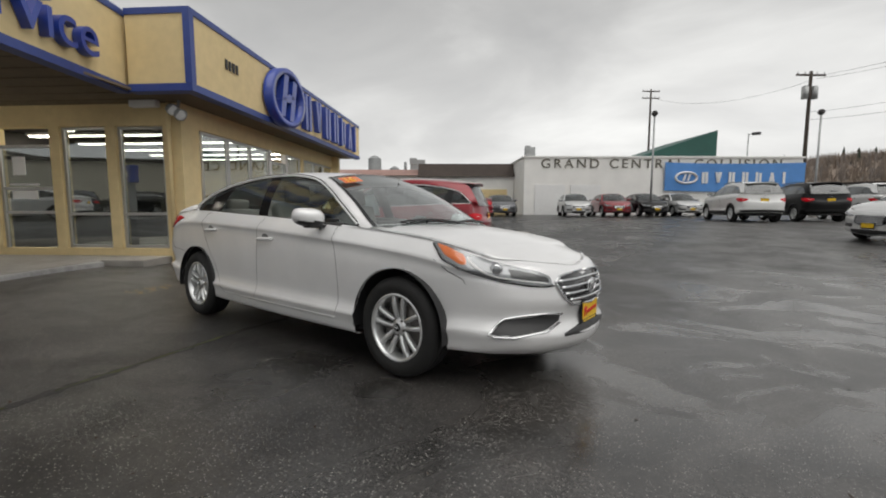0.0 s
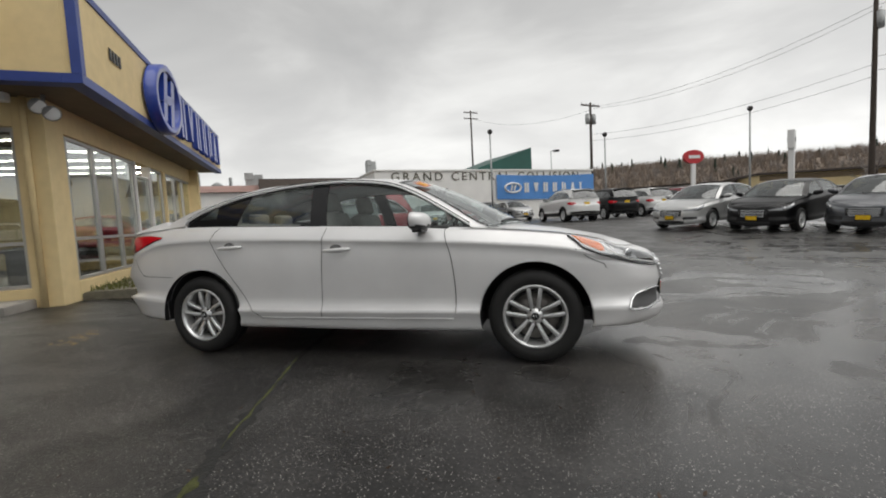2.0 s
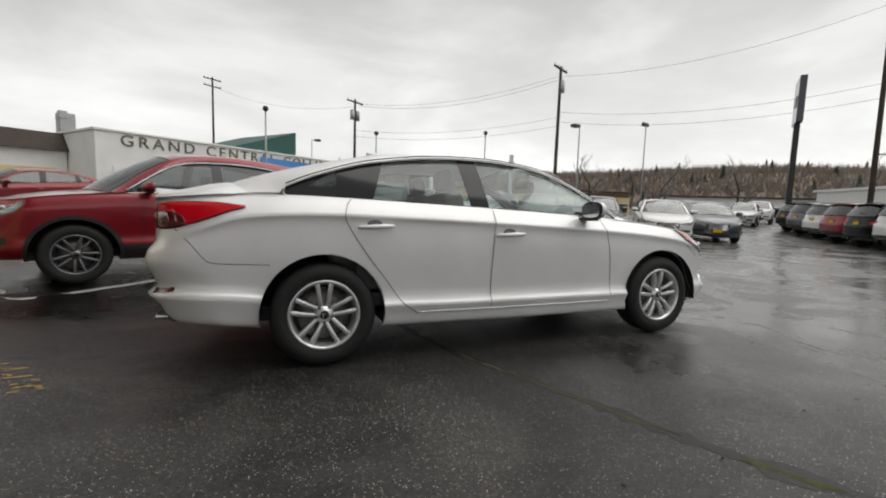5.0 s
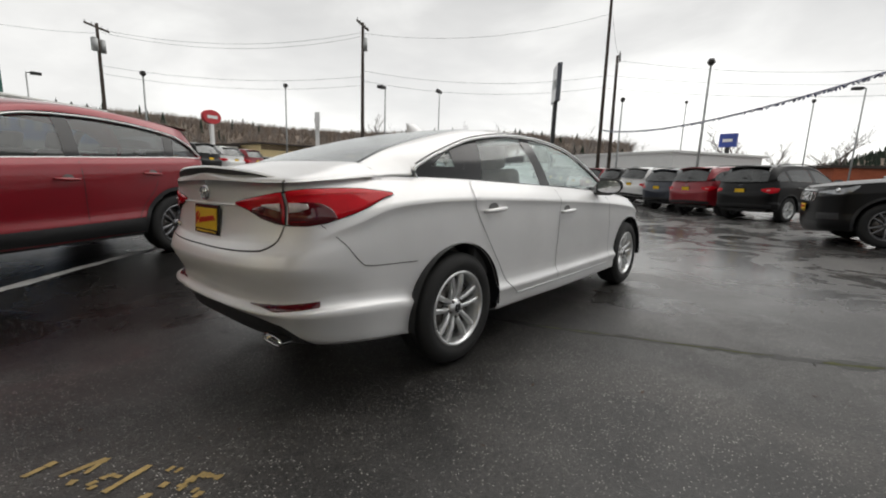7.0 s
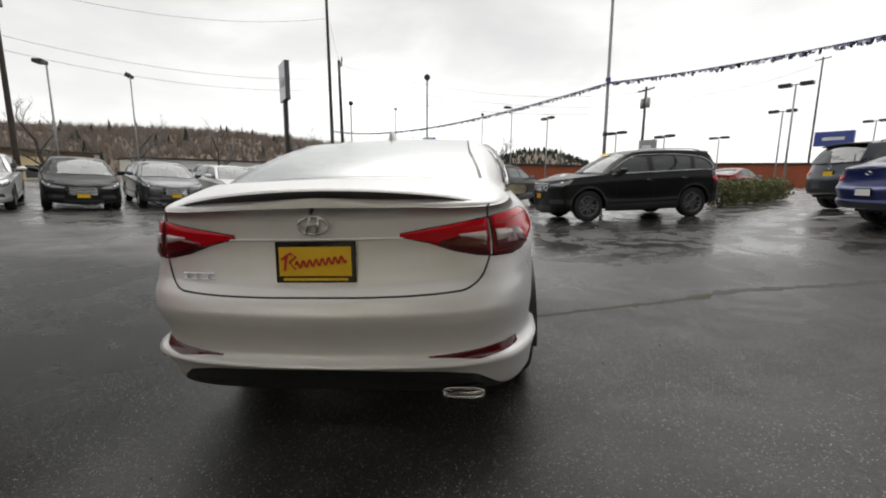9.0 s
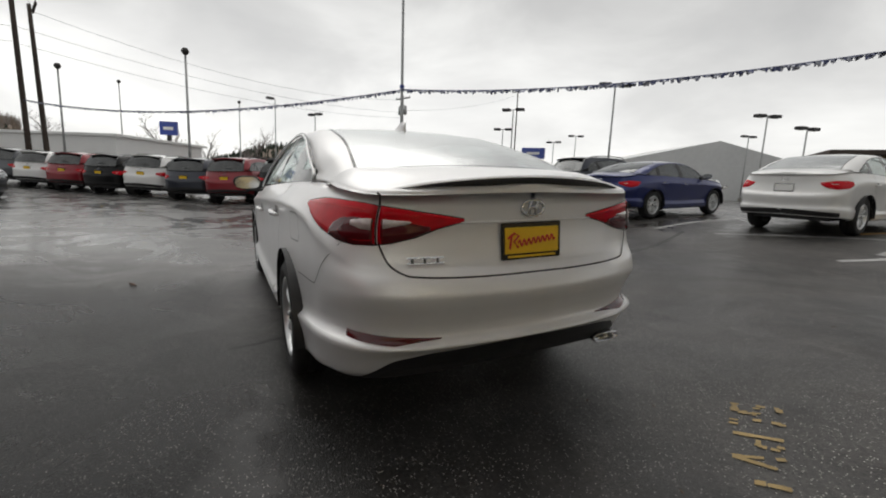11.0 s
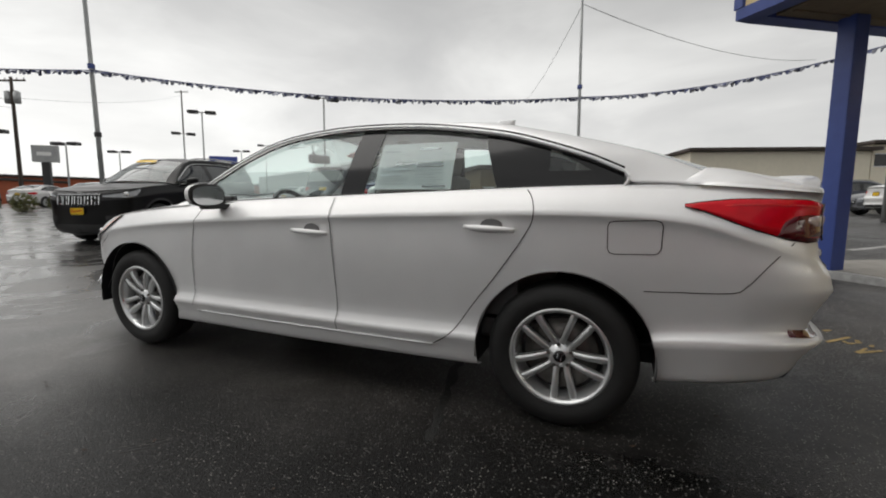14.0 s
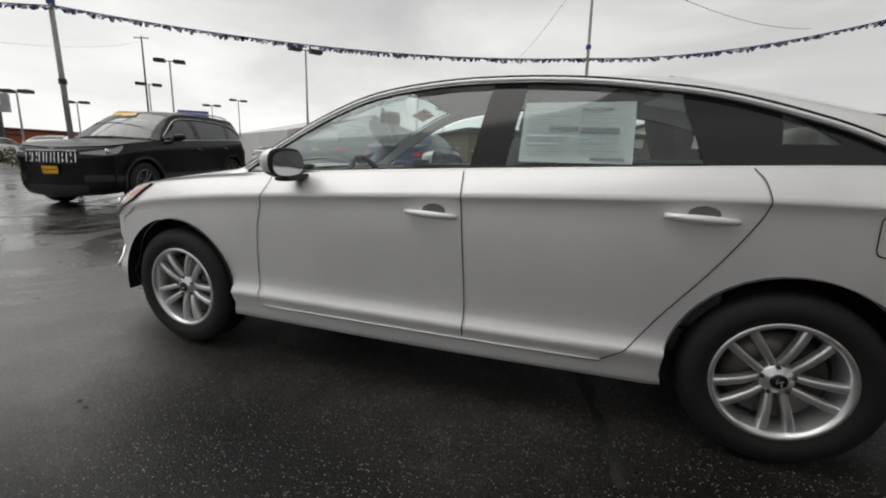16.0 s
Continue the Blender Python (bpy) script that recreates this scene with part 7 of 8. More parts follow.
parked("crossover", "suv", SUV, M_SLATE, 7.6, -11.2, -87, "slate blue crossover parked beyond the hatchback", "car")
for x, y_, pm, nm, hd, kd in ((26.5, 15.8, M_CHAMP, "champagne", -150, "sedan"), (29.2, 13.9, M_RED, "red", -150, "sedan"), (24.0, 18.0, M_SLATE, "slate blue", -150, "sedan"), (33, 19, M_WHITE, "white", -150, "suv"), (-12.9, -21.2, M_GREY, "grey", 10, "sedan"), (-12.3, -17.6, M_WHITE, "white", 190, "sedan"), (-9.6, -27.4, M_BLACK, "black", 170, "suv"), (-13.5, -26.5, M_SLATE, "slate blue", 170, "suv"), (1.0, -32.0, M_RED, "red", 35, "sedan"), (-1.5, -35.0, M_WHITE, "white", 35, "suv"), (-3.7, -36.7, M_BLUE, "blue", 215, "suv"), (-6.2, -38.4, M_SLATE, "slate blue", 35, "suv"), (12.0, -24.0, M_CHAMP, "silver", -60, "sedan"), (15.0, -23.0, M_WHITE, "white", -60, "sedan"), (18.5, -20.5, M_WHITE, "white", -70, "sedan"), (21.5, -14.5, M_RED, "red", -50, "sedan"), (24.5, -12.0, M_WHITE, "white", -50, "sedan"), (27.5, -15.5, M_GREY, "grey", -50, "sedan"), (34, -14, M_WHITE, "white", -60, "sedan"), (37, -11, M_GREY, "grey", -60, "suv"), (40, -9, M_WHITE, "white", -60, "sedan")):
    parked("parked_car", kd, SMALL if kd == "sedan" else SUV_S, pm, x, y_, hd, f"{nm} car parked far off on the lots", "car", "far parked cars")


# ---- poles, wires, pennants ----
def utility_pole(x, y, h, arms=1, cans=1, turn=0.0, lean=(0, 0)):
    z = ground_z(x, y)
    p = root("utility_pole", pose(x, y, z, 0, 0, turn))
    tagged(p, "weathered brown wooden utility pole with cross arm", "pole", "utility poles")
    bm = bmesh.new()
    tube(bm, [(lean[0] * t, lean[1] * t, h * t - .3 * (1 - t)) for t in np.linspace(0, 1, 6)], lambda t: .17 - .06 * t, 10)
    part("mast", bm, M_WOODPOLE, p, "", True)
    for k in range(arms):
        bm = bmesh.new()
        box(bm, -1.2, 1.2, -.06, .06, h - .35 - .9 * k, h - .22 - .9 * k, .01)
        arm = part("cross_arm", bm, M_WOODPOLE, p)
        for xx in (-1.1, -.5, .5, 1.1):
            bm = bmesh.new()
            cyl(bm, (xx, 0, h - .22 - .9 * k), (xx, 0, h - .05 - .9 * k), .04, .03, 8)
            part("insulator", bm, M_GALV, arm)
    for k in range(cans):
        bm = bmesh.new()
        sx = .38 if k == 0 else -.38
        cyl(bm, (sx, 0, h - 2.1), (sx, 0, h - 1.2), .24, .24, 14)
        cyl(bm, (sx, 0, h - 1.2), (sx, 0, h - 1.1), .24, .12, 14)
        part("transformer", bm, M_GALV, p, "grey transformer can", True)
    return p


def lot_lamp(x, y, h, heads=2, turn=0.0, style="box"):
    z = ground_z(x, y)
    p = root("lot_lamp", pose(x, y, z, 0, 0, turn))
    tagged(p, "tall grey steel lot lamp" + (" with two box heads" if style == "box" and heads > 1 else " with a single head"), "lamp", "lot lamps")
    bm = bmesh.new()
    cyl(bm, (0, 0, -.2), (0, 0, h), .075, .05, 10)
    part("mast", bm, M_GALV, p, "", True)
    bm = bmesh.new()
    cyl(bm, (0, 0, -.2), (0, 0, .35), .2, .2, 12)
    part("mast_base", bm, M_CONC, p)
    for k in range(heads):
        bm = bmesh.new()
        sx = 1 if k == 0 else -1
        if style == "box":
            cyl(bm, (0, 0, h - .08), (sx * .30, 0, h - .02), .03)
            box(bm, min(sx * .25, sx * .95), max(sx * .25, sx * .95), -.24, .24, h - .16, h + .06, .03)
        elif style == "flood":
            cyl(bm, (0, 0, h - .08), (sx * .25, 0, h), .03)
            cyl(bm, (sx * .22, -.10, h - .05), (sx * .38, .22, h + .12), .12, .22, 12)
        else:
            cyl(bm, (0, 0, h - .1), (0, 0, h + .05), .08, .20, 14)
            cyl(bm, (0, 0, h + .05), (0, 0, h + .22), .20, .12, 14)
        part("lamp_head", bm, M_TRIM if style != "round" else M_DARK, p)
    return p


utility_pole(5.5, 42.2, 11.2, 1, 2, 40)
utility_pole(-10.1, 62, 16.5, 2, 0, 40)
utility_pole(20.0, 27.45, 12.4, 1, 1, 30, (.25, .1))
utility_pole(33.2, 12.4, 17.5, 0, 0, 20, (.5, .2))
utility_pole(33.9, 11.7, 11.0, 1, 0, 20, (.5, .2))
utility_pole(44.6, -17.4, 10.4, 1, 2, 20)
utility_pole(73.2, -54.0, 20.4, 1, 0, 20)
for x, y_, h_, n_, tr, st in ((-2.58, 26.87, 6.3, 1, 0, "round"), (5.6, 31.7, 6.2, 1, 0, "round"), (20.6, 25.3, 7.2, 1, 200, "box"), (30.4, 28.3, 8.7, 2, 20, "flood"), (22.8, 2.85, 7.1, 1, 0, "round"), (46.4, -3.7, 9.0, 1, 120, "box"), (52.8, 10.8, 9.8, 1, 0, "round"), (31.1, 10.1, 6.9, 1, 0, "round"),
                             (51.4, -.4, 9.0, 1, 0, "round"), (15.7, -19.9, 6.95, 2, 55, "box"), (27.9, -21.2, 7.2, 2, 40, "box"), (35.4, -25.3, 6.6, 2, 50, "box"), (39.6, -39.5, 7.4, 2, 60, "box"), (14.6, -34.3, 6.5, 2, 70, "box"), (35.0, -11.9, 4.8, 2, 30, "box"), (42.4, -7.1, 7.2, 2, 25, "box"), (12.5, -35.4, 5.5, 2, 80, "box"),
                             (24.9, -51.0, 7.2, 2, 80, "box"), (14.96, 30.74, 6.9, 1, 0, "round"), (1.57, 47.4, 7.5, 1, 0, "box"), (34.8, -15.8, 4.5, 2, 20, "box"), (43.5, -24.6, 5.2, 2, 30, "box"), (42.3, -38.2, 6.7, 2, 30, "box")):
    lot_lamp(x, y_, h_, n_, tr, st)


def flag_pole(x, y, h, lean=0.0, flood=False):
    p = root("pennant_pole", pose(x, y, ground_z(x, y)))
    tagged(p, "slim pale steel pole that carries pennants", "pole", "pennant poles")
    bm = bmesh.new()
    tube(bm, [(lean * t, 0, -.2 + (h + .2) * t) for t in np.linspace(0, 1, 4)], lambda t: .065 - .025 * t, 10)
    part("mast", bm, M_GALV, p, "", True)
    for z in (4.35, 2.55):
        bm = bmesh.new()
        cyl(bm, (lean * z / h, 0, z - .06), (lean * z / h, 0, z + .06), .085, .085, 12)
        part("clamp", bm, M_BLUETRIM if z > 4 else M_TRIM, p)
    if flood:
        bm = bmesh.new()
        cyl(bm, (lean, -.12, h - .05), (lean, .22, h + .18), .14, .24, 14)
        part("lamp_head", bm, M_TRIM, p)


flag_pole(11.57, -4.75, 10.5, .35)
flag_pole(-.26, -13.0, 8.1, .1, True)


def sagging(a, b, sag, n):
    a, b = Vector(a), Vector(b)
    return [a.lerp(b, t) - Vector((0, 0, sag * 4 * t * (1 - t))) for t in np.linspace(0, 1, n)]


M_PEN = simple("pennant_foil", (.06, .07, .14), .35, .5, scale=60, var=.6)
M_PEN2 = simple("pennant_silver", (.30, .31, .36), .35, .6, scale=60, var=.5)
rnd = random.Random(12)
for a, b, sag in (((33.2, 12.4, 5.2), (11.57, -4.75, 4.43), .75), ((11.57, -4.75, 4.43), (-.26, -13.0, 4.58), .38), ((-.26, -13.0, 4.58), (-8.0, -11.8, 5.05), .32)):
    n_ = int((Vector(b) - Vector(a)).length / .16)
    pts = sagging(a, b, sag, n_)
    st = root("pennant_string")
    tagged(st, "fringed string of blue and silver foil pennants", "pennants", "pennant strings")
    bm = bmesh.new()
    tube(bm, pts[::3] + [pts[-1]], .012, 4)
    part("cord", bm, M_PEN, st)
    for mat in (M_PEN, M_PEN2):
        bm = bmesh.new()
        for p, q in zip(pts, pts[1:]):
            for j in range(3):
                s_ = p.lerp(q, rnd.random())
                w_ = (q - p).normalized() * rnd.uniform(.03, .07)
                L_ = rnd.uniform(.04, .13) * (.5 if rnd.random() < .4 else 1)
                off = Vector((rnd.uniform(-.06, .06), rnd.uniform(-.06, .06), -L_))
                bm.faces.new([bm.verts.new(v) for v in (s_ - w_, s_ + w_, s_ + w_ * .6 + off, s_ - w_ * .5 + off * 1.1)])
        o_ = part("pennant_fringe", bm, mat, st)
        o_["kind"] = "stuff"
flag_pole(-8.0, -11.8, 6.0, 0)
wires = root("power_lines")
tagged(wires, "thin black overhead power lines between the poles", "wires")
for a, b, sag in (((5.5, 42.2, 11.3), (20.2, 27.5, 12.2), 1.0), ((5.9, 42.6, 11.2), (20.6, 27.9, 12.1), 1.1), ((20.2, 27.5, 12.1), (33.6, 12.5, 14.4), 1.0), ((20.2, 27.5, 9.2), (33.6, 12.5, 9.6), .8), ((20.2, 27.5, 8.4), (33.6, 12.5, 8.7), .8), ((33.6, 12.5, 14.2), (34.3, 11.8, 10.8), .5), ((33.6, 12.5, 9.6), (44.6, -17.4, 9.0), 1.0), ((33.6, 12.5, 8.6), (44.6, -17.4, 8.4), 1.0), ((5.5, 42.2, 8.6), (20.2, 27.5, 8.8), .7), ((5.5, 42.2, 8.0), (20.2, 27.5, 8.1), .7), ((-10, 62, 15.9), (5.5, 42.2, 11.0), 1.2), ((34.3, 11.8, 10.8), (44.6, -17.4, 10.4), 1.4), ((44.6, -17.4, 9.2), (73.2, -54, 20.0), .8), ((-.2, -13, 7.6), (-12, -30, 9.5), .6), ((-.2, -13, 7.6), (8, -42, 11), .5)):
    bm = bmesh.new()
    tube(bm, sagging(a, b, sag, 14), .011, 4)
    part("wire", bm, M_TRIM, wires)

# ---- far buildings, signs, hedges, hills, trees ----
def far_building(name, a, b, depth, z0, z1, mat, label, roof=None, windows=0, wz=(1.0, 2.4), band=None, gable=0.0):
    """A far building whose front runs from a to b."""
    ax, ay = a
    bx_, by_ = b
    L_ = math.hypot(bx_ - ax, by_ - ay)
    e = root(name, Matrix.Translation((ax, ay, 0)) @ Matrix.Rotation(math.atan2(by_ - ay, bx_ - ax), 4, "Z"))
    tagged(e, label, "building")
    fs = 1 if depth > 0 else -1
    across = lambda a_, b_: (min(a_ * fs, b_ * fs), max(a_ * fs, b_ * fs))
    bm = bmesh.new()
    box(bm, 0, L_, min(0, depth), max(0, depth), z0, z1, .02)
    if gable:
        vs = [bm.verts.new(p) for p in ((0, 0, z1), (L_, 0, z1), (L_ / 2, 0, z1 + gable), (0, depth, z1), (L_, depth, z1), (L_ / 2, depth, z1 + gable))]
        for q in ((0, 1, 2), (5, 4, 3), (0, 2, 5, 3), (2, 1, 4, 5)):
            bm.faces.new([vs[k] for k in q])
    part("wall", bm, mat, e)
    if not gable:
        bm = bmesh.new()
        box(bm, -.4, L_ + .4, min(-.7 * fs, depth + .3 * fs), max(-.7 * fs, depth + .3 * fs), z1, z1 + .28, .03)
        part("roof", bm, roof or M_ROOFBROWN, e)
    if band:
        bm = bmesh.new()
        box(bm, .2, L_ - .2, *across(-.08, 0), z1 - .8, z1 - .1)
        part("fascia_band", bm, band, e)
    for k in range(windows):
        w = root("window")
        w.parent = e
        x0 = L_ * (k + .12) / windows
        x1 = L_ * (k + .88) / windows
        bm = bmesh.new()
        box(bm, x0, x1, *across(-.05, .02), wz[0], wz[1])
        part("pane", bm, M_GLOSSBLACK, w)
        for nm_, z_ in (("window_head", wz[1]), ("window_sill", wz[0] - .08)):
            bm = bmesh.new()
            box(bm, x0 - .06, x1 + .06, *across(-.09, 0), z_, z_ + .08)
            part(nm_, bm, M_SIGNWHITE, w)
    return e


far_building("strip_mall", (29, 64.5), (62, 62.5), 14, 0, 4.6, M_CREAM, "long low cream strip mall under brown eaves", windows=9, wz=(.8, 2.6), band=M_BROWNWALL)
far_building("strip_mall", (66, 58), (92, 40), 12, 0, 4.2, M_WHITEWALL, "long low white commercial block", windows=8, wz=(.9, 2.6))
far_building("car_showroom", (76, 25), (63.5, 4.0), -14, 0, 4.4, M_SIGNWHITE, "white flat roofed car showroom with tall dark windows", roof=M_SIGNWHITE, windows=10, wz=(.6, 3.3))
far_building("brick_store", (64, 2), (76, -26), -12, 0, 3.0, M_ORANGE, "long orange brick store far off", windows=6, wz=(.8, 2.0))
far_building("brick_store", (80, -20), (70, -60), -12, 0, 3.6, M_ORANGE, "long orange brick store far off", windows=6, wz=(.8, 2.4))
far_building("metal_shed", (21.4, -59.5), (32.0, -38.5), -18, 0, 4.4, M_GREYWALL, "pale grey gabled metal shed", gable=2.7)
far_building("low_office", (-1.7, -37.4), (8.5, -29.8), -12, 0, 3.55, M_BROWNWALL, "low tan office under a wide brown roof", windows=5, wz=(1.0, 2.1))
far_building("warehouse", (-7.2, -41.7), (-1.9, -37.6), -14, 0, 3.85, M_BROWNWALL, "wide tan metal warehouse with a flat roof", windows=0)
far_building("two_storey_office", (-25.4, -46.9), (-21.6, -45.8), -8, 0, 6.15, M_PALECREAM, "cream two storey office end with small windows", windows=2, wz=(4.3, 5.3))
far_building("warehouse", (-21.5, -45.7), (-7.4, -41.8), -14, 0, 5.6, M_PALECREAM, "long cream shed with a shallow roof")
far_building("low_office", (10, 78), (28, 70), 12, 0, 4.2, M_WHITEWALL, "low white commercial block", windows=5, wz=(.9, 2.4))


def pylon_sign(x, y, h, w_, hh, mat, turn, label, oval=False, post=M_GALV, band=None):
    e = root("pylon_sign", pose(x, y, ground_z(x, y), 0, 0, turn))
    tagged(e, label, "sign")
    bm = bmesh.new()
    box(bm, -.22, .22, -.15, .15, -.2, h - hh, .02)
    part("sign_post", bm, post, e)
    bm = bmesh.new()
    if oval:
        ring_ = [(w_ / 2 * math.cos(a), hh / 2 * math.sin(a)) for a in np.linspace(0, 2 * math.pi, 33)[:-1]]
        f = [bm.verts.new((p[0], -.2, h - hh / 2 + p[1])) for p in ring_]
        b_ = [bm.verts.new((p[0], .2, h - hh / 2 + p[1])) for p in ring_]
        bm.faces.new(f)
        bm.faces.new(b_[::-1])
        for k in range(32):
            bm.faces.new((f[k], b_[k], b_[(k + 1) % 32], f[(k + 1) % 32]))
    else:
        box(bm, -w_ / 2, w_ / 2, -.18, .18, h - hh, h, .04)
    part("sign_face", bm, mat, e)
    bm = bmesh.new()
    for sy in (-1, 1):
        y0 = sy * (.215 if oval else .19)
        box(bm, -w_ * .28, w_ * .28, min(y0, y0 + sy * .02), max(y0, y0 + sy * .02), h - hh * .62, h - hh * .40)
    part("sign_bars", bm, band or M_SIGNWHITE, e)


pylon_sign(17.9, 53.5, 7.0, 2.5, 1.6, M_SIGNRED, 20, "red oval pylon sign on a white post", True, M_SIGNWHITE)
pylon_sign(16.56, 28.83, 5.0, .9, 1.2, M_SIGNWHITE, 60, "white box sign on a pale post", False, M_SIGNWHITE, M_GALV)
pylon_sign(28.7, 14.45, 9.25, 2.2, 2.75, M_SLATE, 36, "tall dark blue pylon sign on a dark post", False, M_TRIM, M_GALV)
pylon_sign(58.9, 7.16, 7.0, 2.0, 1.6, M_SIGNBLUE, 70, "small blue box sign", False, M_TRIM)
pylon_sign(-8.1, -15.2, 2.55, 1.0, .8, M_SIGNBLUE, 60, "small blue and white direction sign", False, M_GALV)
pylon_sign(36.0, -30.0, 5.0, 2.6, 1.2, M_SIGNBLUE, 40, "small blue box sign", False, M_TRIM)
pylon_sign(34.0, -14.2, 4.1, 1.4, 1.1, M_GALV, 40, "small grey box sign", False, M_TRIM)
bm = bmesh.new()
box(bm, -.8, .8, -.1, .1, 0, .75, .03)
rs = link_mesh("wall_sign", bm, M_SIGNWHITE)
rs.matrix_world = pose(-3.95, -39.05, 2.95, 0, 0, 37.7)
tagged(rs, "white lit wall sign on the tan warehouse", "sign")


def clump(bm, c, r, n, rnd, leaf=.06):
    """A loose crown of small leaf faces with an uneven outline."""
    for k in range(n):
        d = Vector((rnd.gauss(0, 1), rnd.gauss(0, 1), rnd.gauss(0, 1))).normalized()
        p = Vector(c) + Vector((d.x * r[0], d.y * r[1], d.z * r[2])) * rnd.uniform(.72, 1.06)
        u = Vector((rnd.gauss(0, 1), rnd.gauss(0, 1), rnd.gauss(0, 1))).normalized()
        v = d.cross(u).normalized()
        L_ = leaf * rnd.uniform(.6, 1.4)
        bm.faces.new([bm.verts.new(q) for q in (p - v * L_, p + u * L_ * .7, p + v * L_, p - u * L_ * .7)])


rnd = random.Random(5)
for x0, y0, x1, y1, n_ in ((10.6, -8.2, 15.5, -13.0, 6), (27.5, -7.0, 22.0, -12.0, 6), (1.8, -29.4, 4.5, -27.4, 4)):
    for k in range(n_):
        t = k / (n_ - 1)
        x, y_ = x0 + (x1 - x0) * t, y0 + (y1 - y0) * t
        h = root("shrub", pose(x, y_, ground_z(x, y_)))
        tagged(h, "clipped green shrub in a hedge row", "shrub", "hedge shrubs")
        bm = bmesh.new()
        clump(bm, (0, 0, .45), (.62, .55, .48), 1400, rnd, .035)
        part("leaves", bm, M_LEAF, h)
        bm = bmesh.new()
        for j in range(7):
            a = rnd.uniform(0, 6.28)
            tube(bm, [(0, 0, -.05), (.2 * math.cos(a), .2 * math.sin(a), .35), (.35 * math.cos(a), .35 * math.sin(a), .7)], lambda t_: .02 - .014 * t_, 4)
        part("stem", bm, M_BARK, h)


def bare_tree(x, y, h, seed):
    r = random.Random(seed)
    e = root("bare_tree", pose(x, y, ground_z(x, y) - .1, 0, 0, r.uniform(0, 360)))
    tagged(e, "leafless winter tree with a fine twig crown", "tree", "bare trees")
    trunk, twigs = bmesh.new(), bmesh.new()

    def grow(p, d, L_, rad, level):
        pts = [p]
        for k in range(3):
            d = (d + Vector((r.gauss(0, .10), r.gauss(0, .10), r.gauss(.03, .06)))).normalized()
            pts.append(pts[-1] + d * L_ / 3)
        tube(trunk if level < 2 else twigs, pts, lambda t: max(.012, rad * (1 - .45 * t)), 6 if level < 2 else 3)
        if level < 4:
            for k in range(4 if level < 3 else 5):
                q = pts[1 + k % 3]
                a = r.uniform(0, 6.28)
                side_ = Vector((math.cos(a), math.sin(a), r.uniform(.1, .7)))
                grow(q, (d * .7 + side_ * .8).normalized(), L_ * r.uniform(.5, .72), rad * .5, level + 1)

    grow(Vector((0, 0, 0)), Vector((0, 0, 1)), h * .42, h * .022, 0)
    part("trunk", trunk, M_BARK, e)
    part("crown", twigs, M_TWIG, e)


for k, (x, y_, h_) in enumerate(((46, 54, 12), (56, 50, 11), (40, 60, 9), (63, 42, 11), (70, 30, 11), (72, 22, 10), (78, 10, 12), (70, -3, 11), (66, 8, 10), (82, 4, 10), (84, -14, 9), (80, 38, 11), (-20, -75, 8), (-35, -60, 8))):
    bare_tree(x, y_, h_, 40 + k)


def wooded_ridge(name, a0, a1, r0, height, n, seed, label, dark=0.5):
    """A far wooded slope: earth bank and thousands of rough tree shapes."""
    r = random.Random(seed)
    bm = bmesh.new()
    rows = []
    for k in range(41):
        a = radians(a0 + (a1 - a0) * k / 40)
        hh = height(k / 40)
        rows.append([(rr * math.cos(a), rr * math.sin(a), zz) for rr, zz in ((r0 - 12, -.5), (r0, hh * .35), (r0 + 30, hh * .8), (r0 + 70, hh), (r0 + 160, hh * .7))])
    grid_faces(bm, rows)
    e = link_mesh(name, bm, M_BRUSH, smooth=True)
    tagged(e, label, "hill", kind="structure")
    for mat, share, nm in ((M_CONIFER, dark, "conifer_wood"), (M_BRUSH, 1 - dark, "bare_wood"), (M_TWIG, .5 * (1 - dark), "bare_wood")):
        bm = bmesh.new()
        for k in range(int(n * share)):
            t = r.random()
            a = radians(a0 + (a1 - a0) * t)
            u = r.random()
            rr = r0 - 8 + 85 * u
            zz = np.interp(rr, (r0 - 12, r0, r0 + 30, r0 + 70, r0 + 160), (-.5, height(t) * .35, height(t) * .8, height(t), height(t) * .7))
            p = Vector((rr * math.cos(a), rr * math.sin(a), zz - .3))
            if mat is M_CONIFER:
                hh, w_ = r.uniform(2.5, 6), r.uniform(.8, 1.5)
                for lv in range(3):
                    z0 = hh * (.12 + .27 * lv)
                    ww = w_ * (1 - .28 * lv)
                    top = p + Vector((0, 0, min(hh, z0 + hh * .45)))
                    base = [p + Vector((ww * math.cos(j * 1.257 + lv) * r.uniform(.6, 1.2), ww * math.sin(j * 1.257 + lv) * r.uniform(.6, 1.2), z0)) for j in range(5)]
                    tv = bm.verts.new(top)
                    bv = [bm.verts.new(q) for q in base]
                    for j in range(5):
                        bm.faces.new((bv[j], bv[(j + 1) % 5], tv))
            else:
                hh, w_ = r.uniform(2, 4.5), r.uniform(1.0, 2.4)
                for j in range(9):
                    d = Vector((r.gauss(0, w_ * .45), r.gauss(0, w_ * .45), hh * r.uniform(.65, 1.05)))
                    w2 = Vector((r.uniform(-.16, .16), r.uniform(-.16, .16), 0))
                    bm.faces.new([bm.verts.new(q) for q in (p - w2, p + w2, p + d)])
        o = link_mesh(nm, bm, mat)
        tagged(o, "dense winter woodland on the far slope", "trees", kind="stuff")


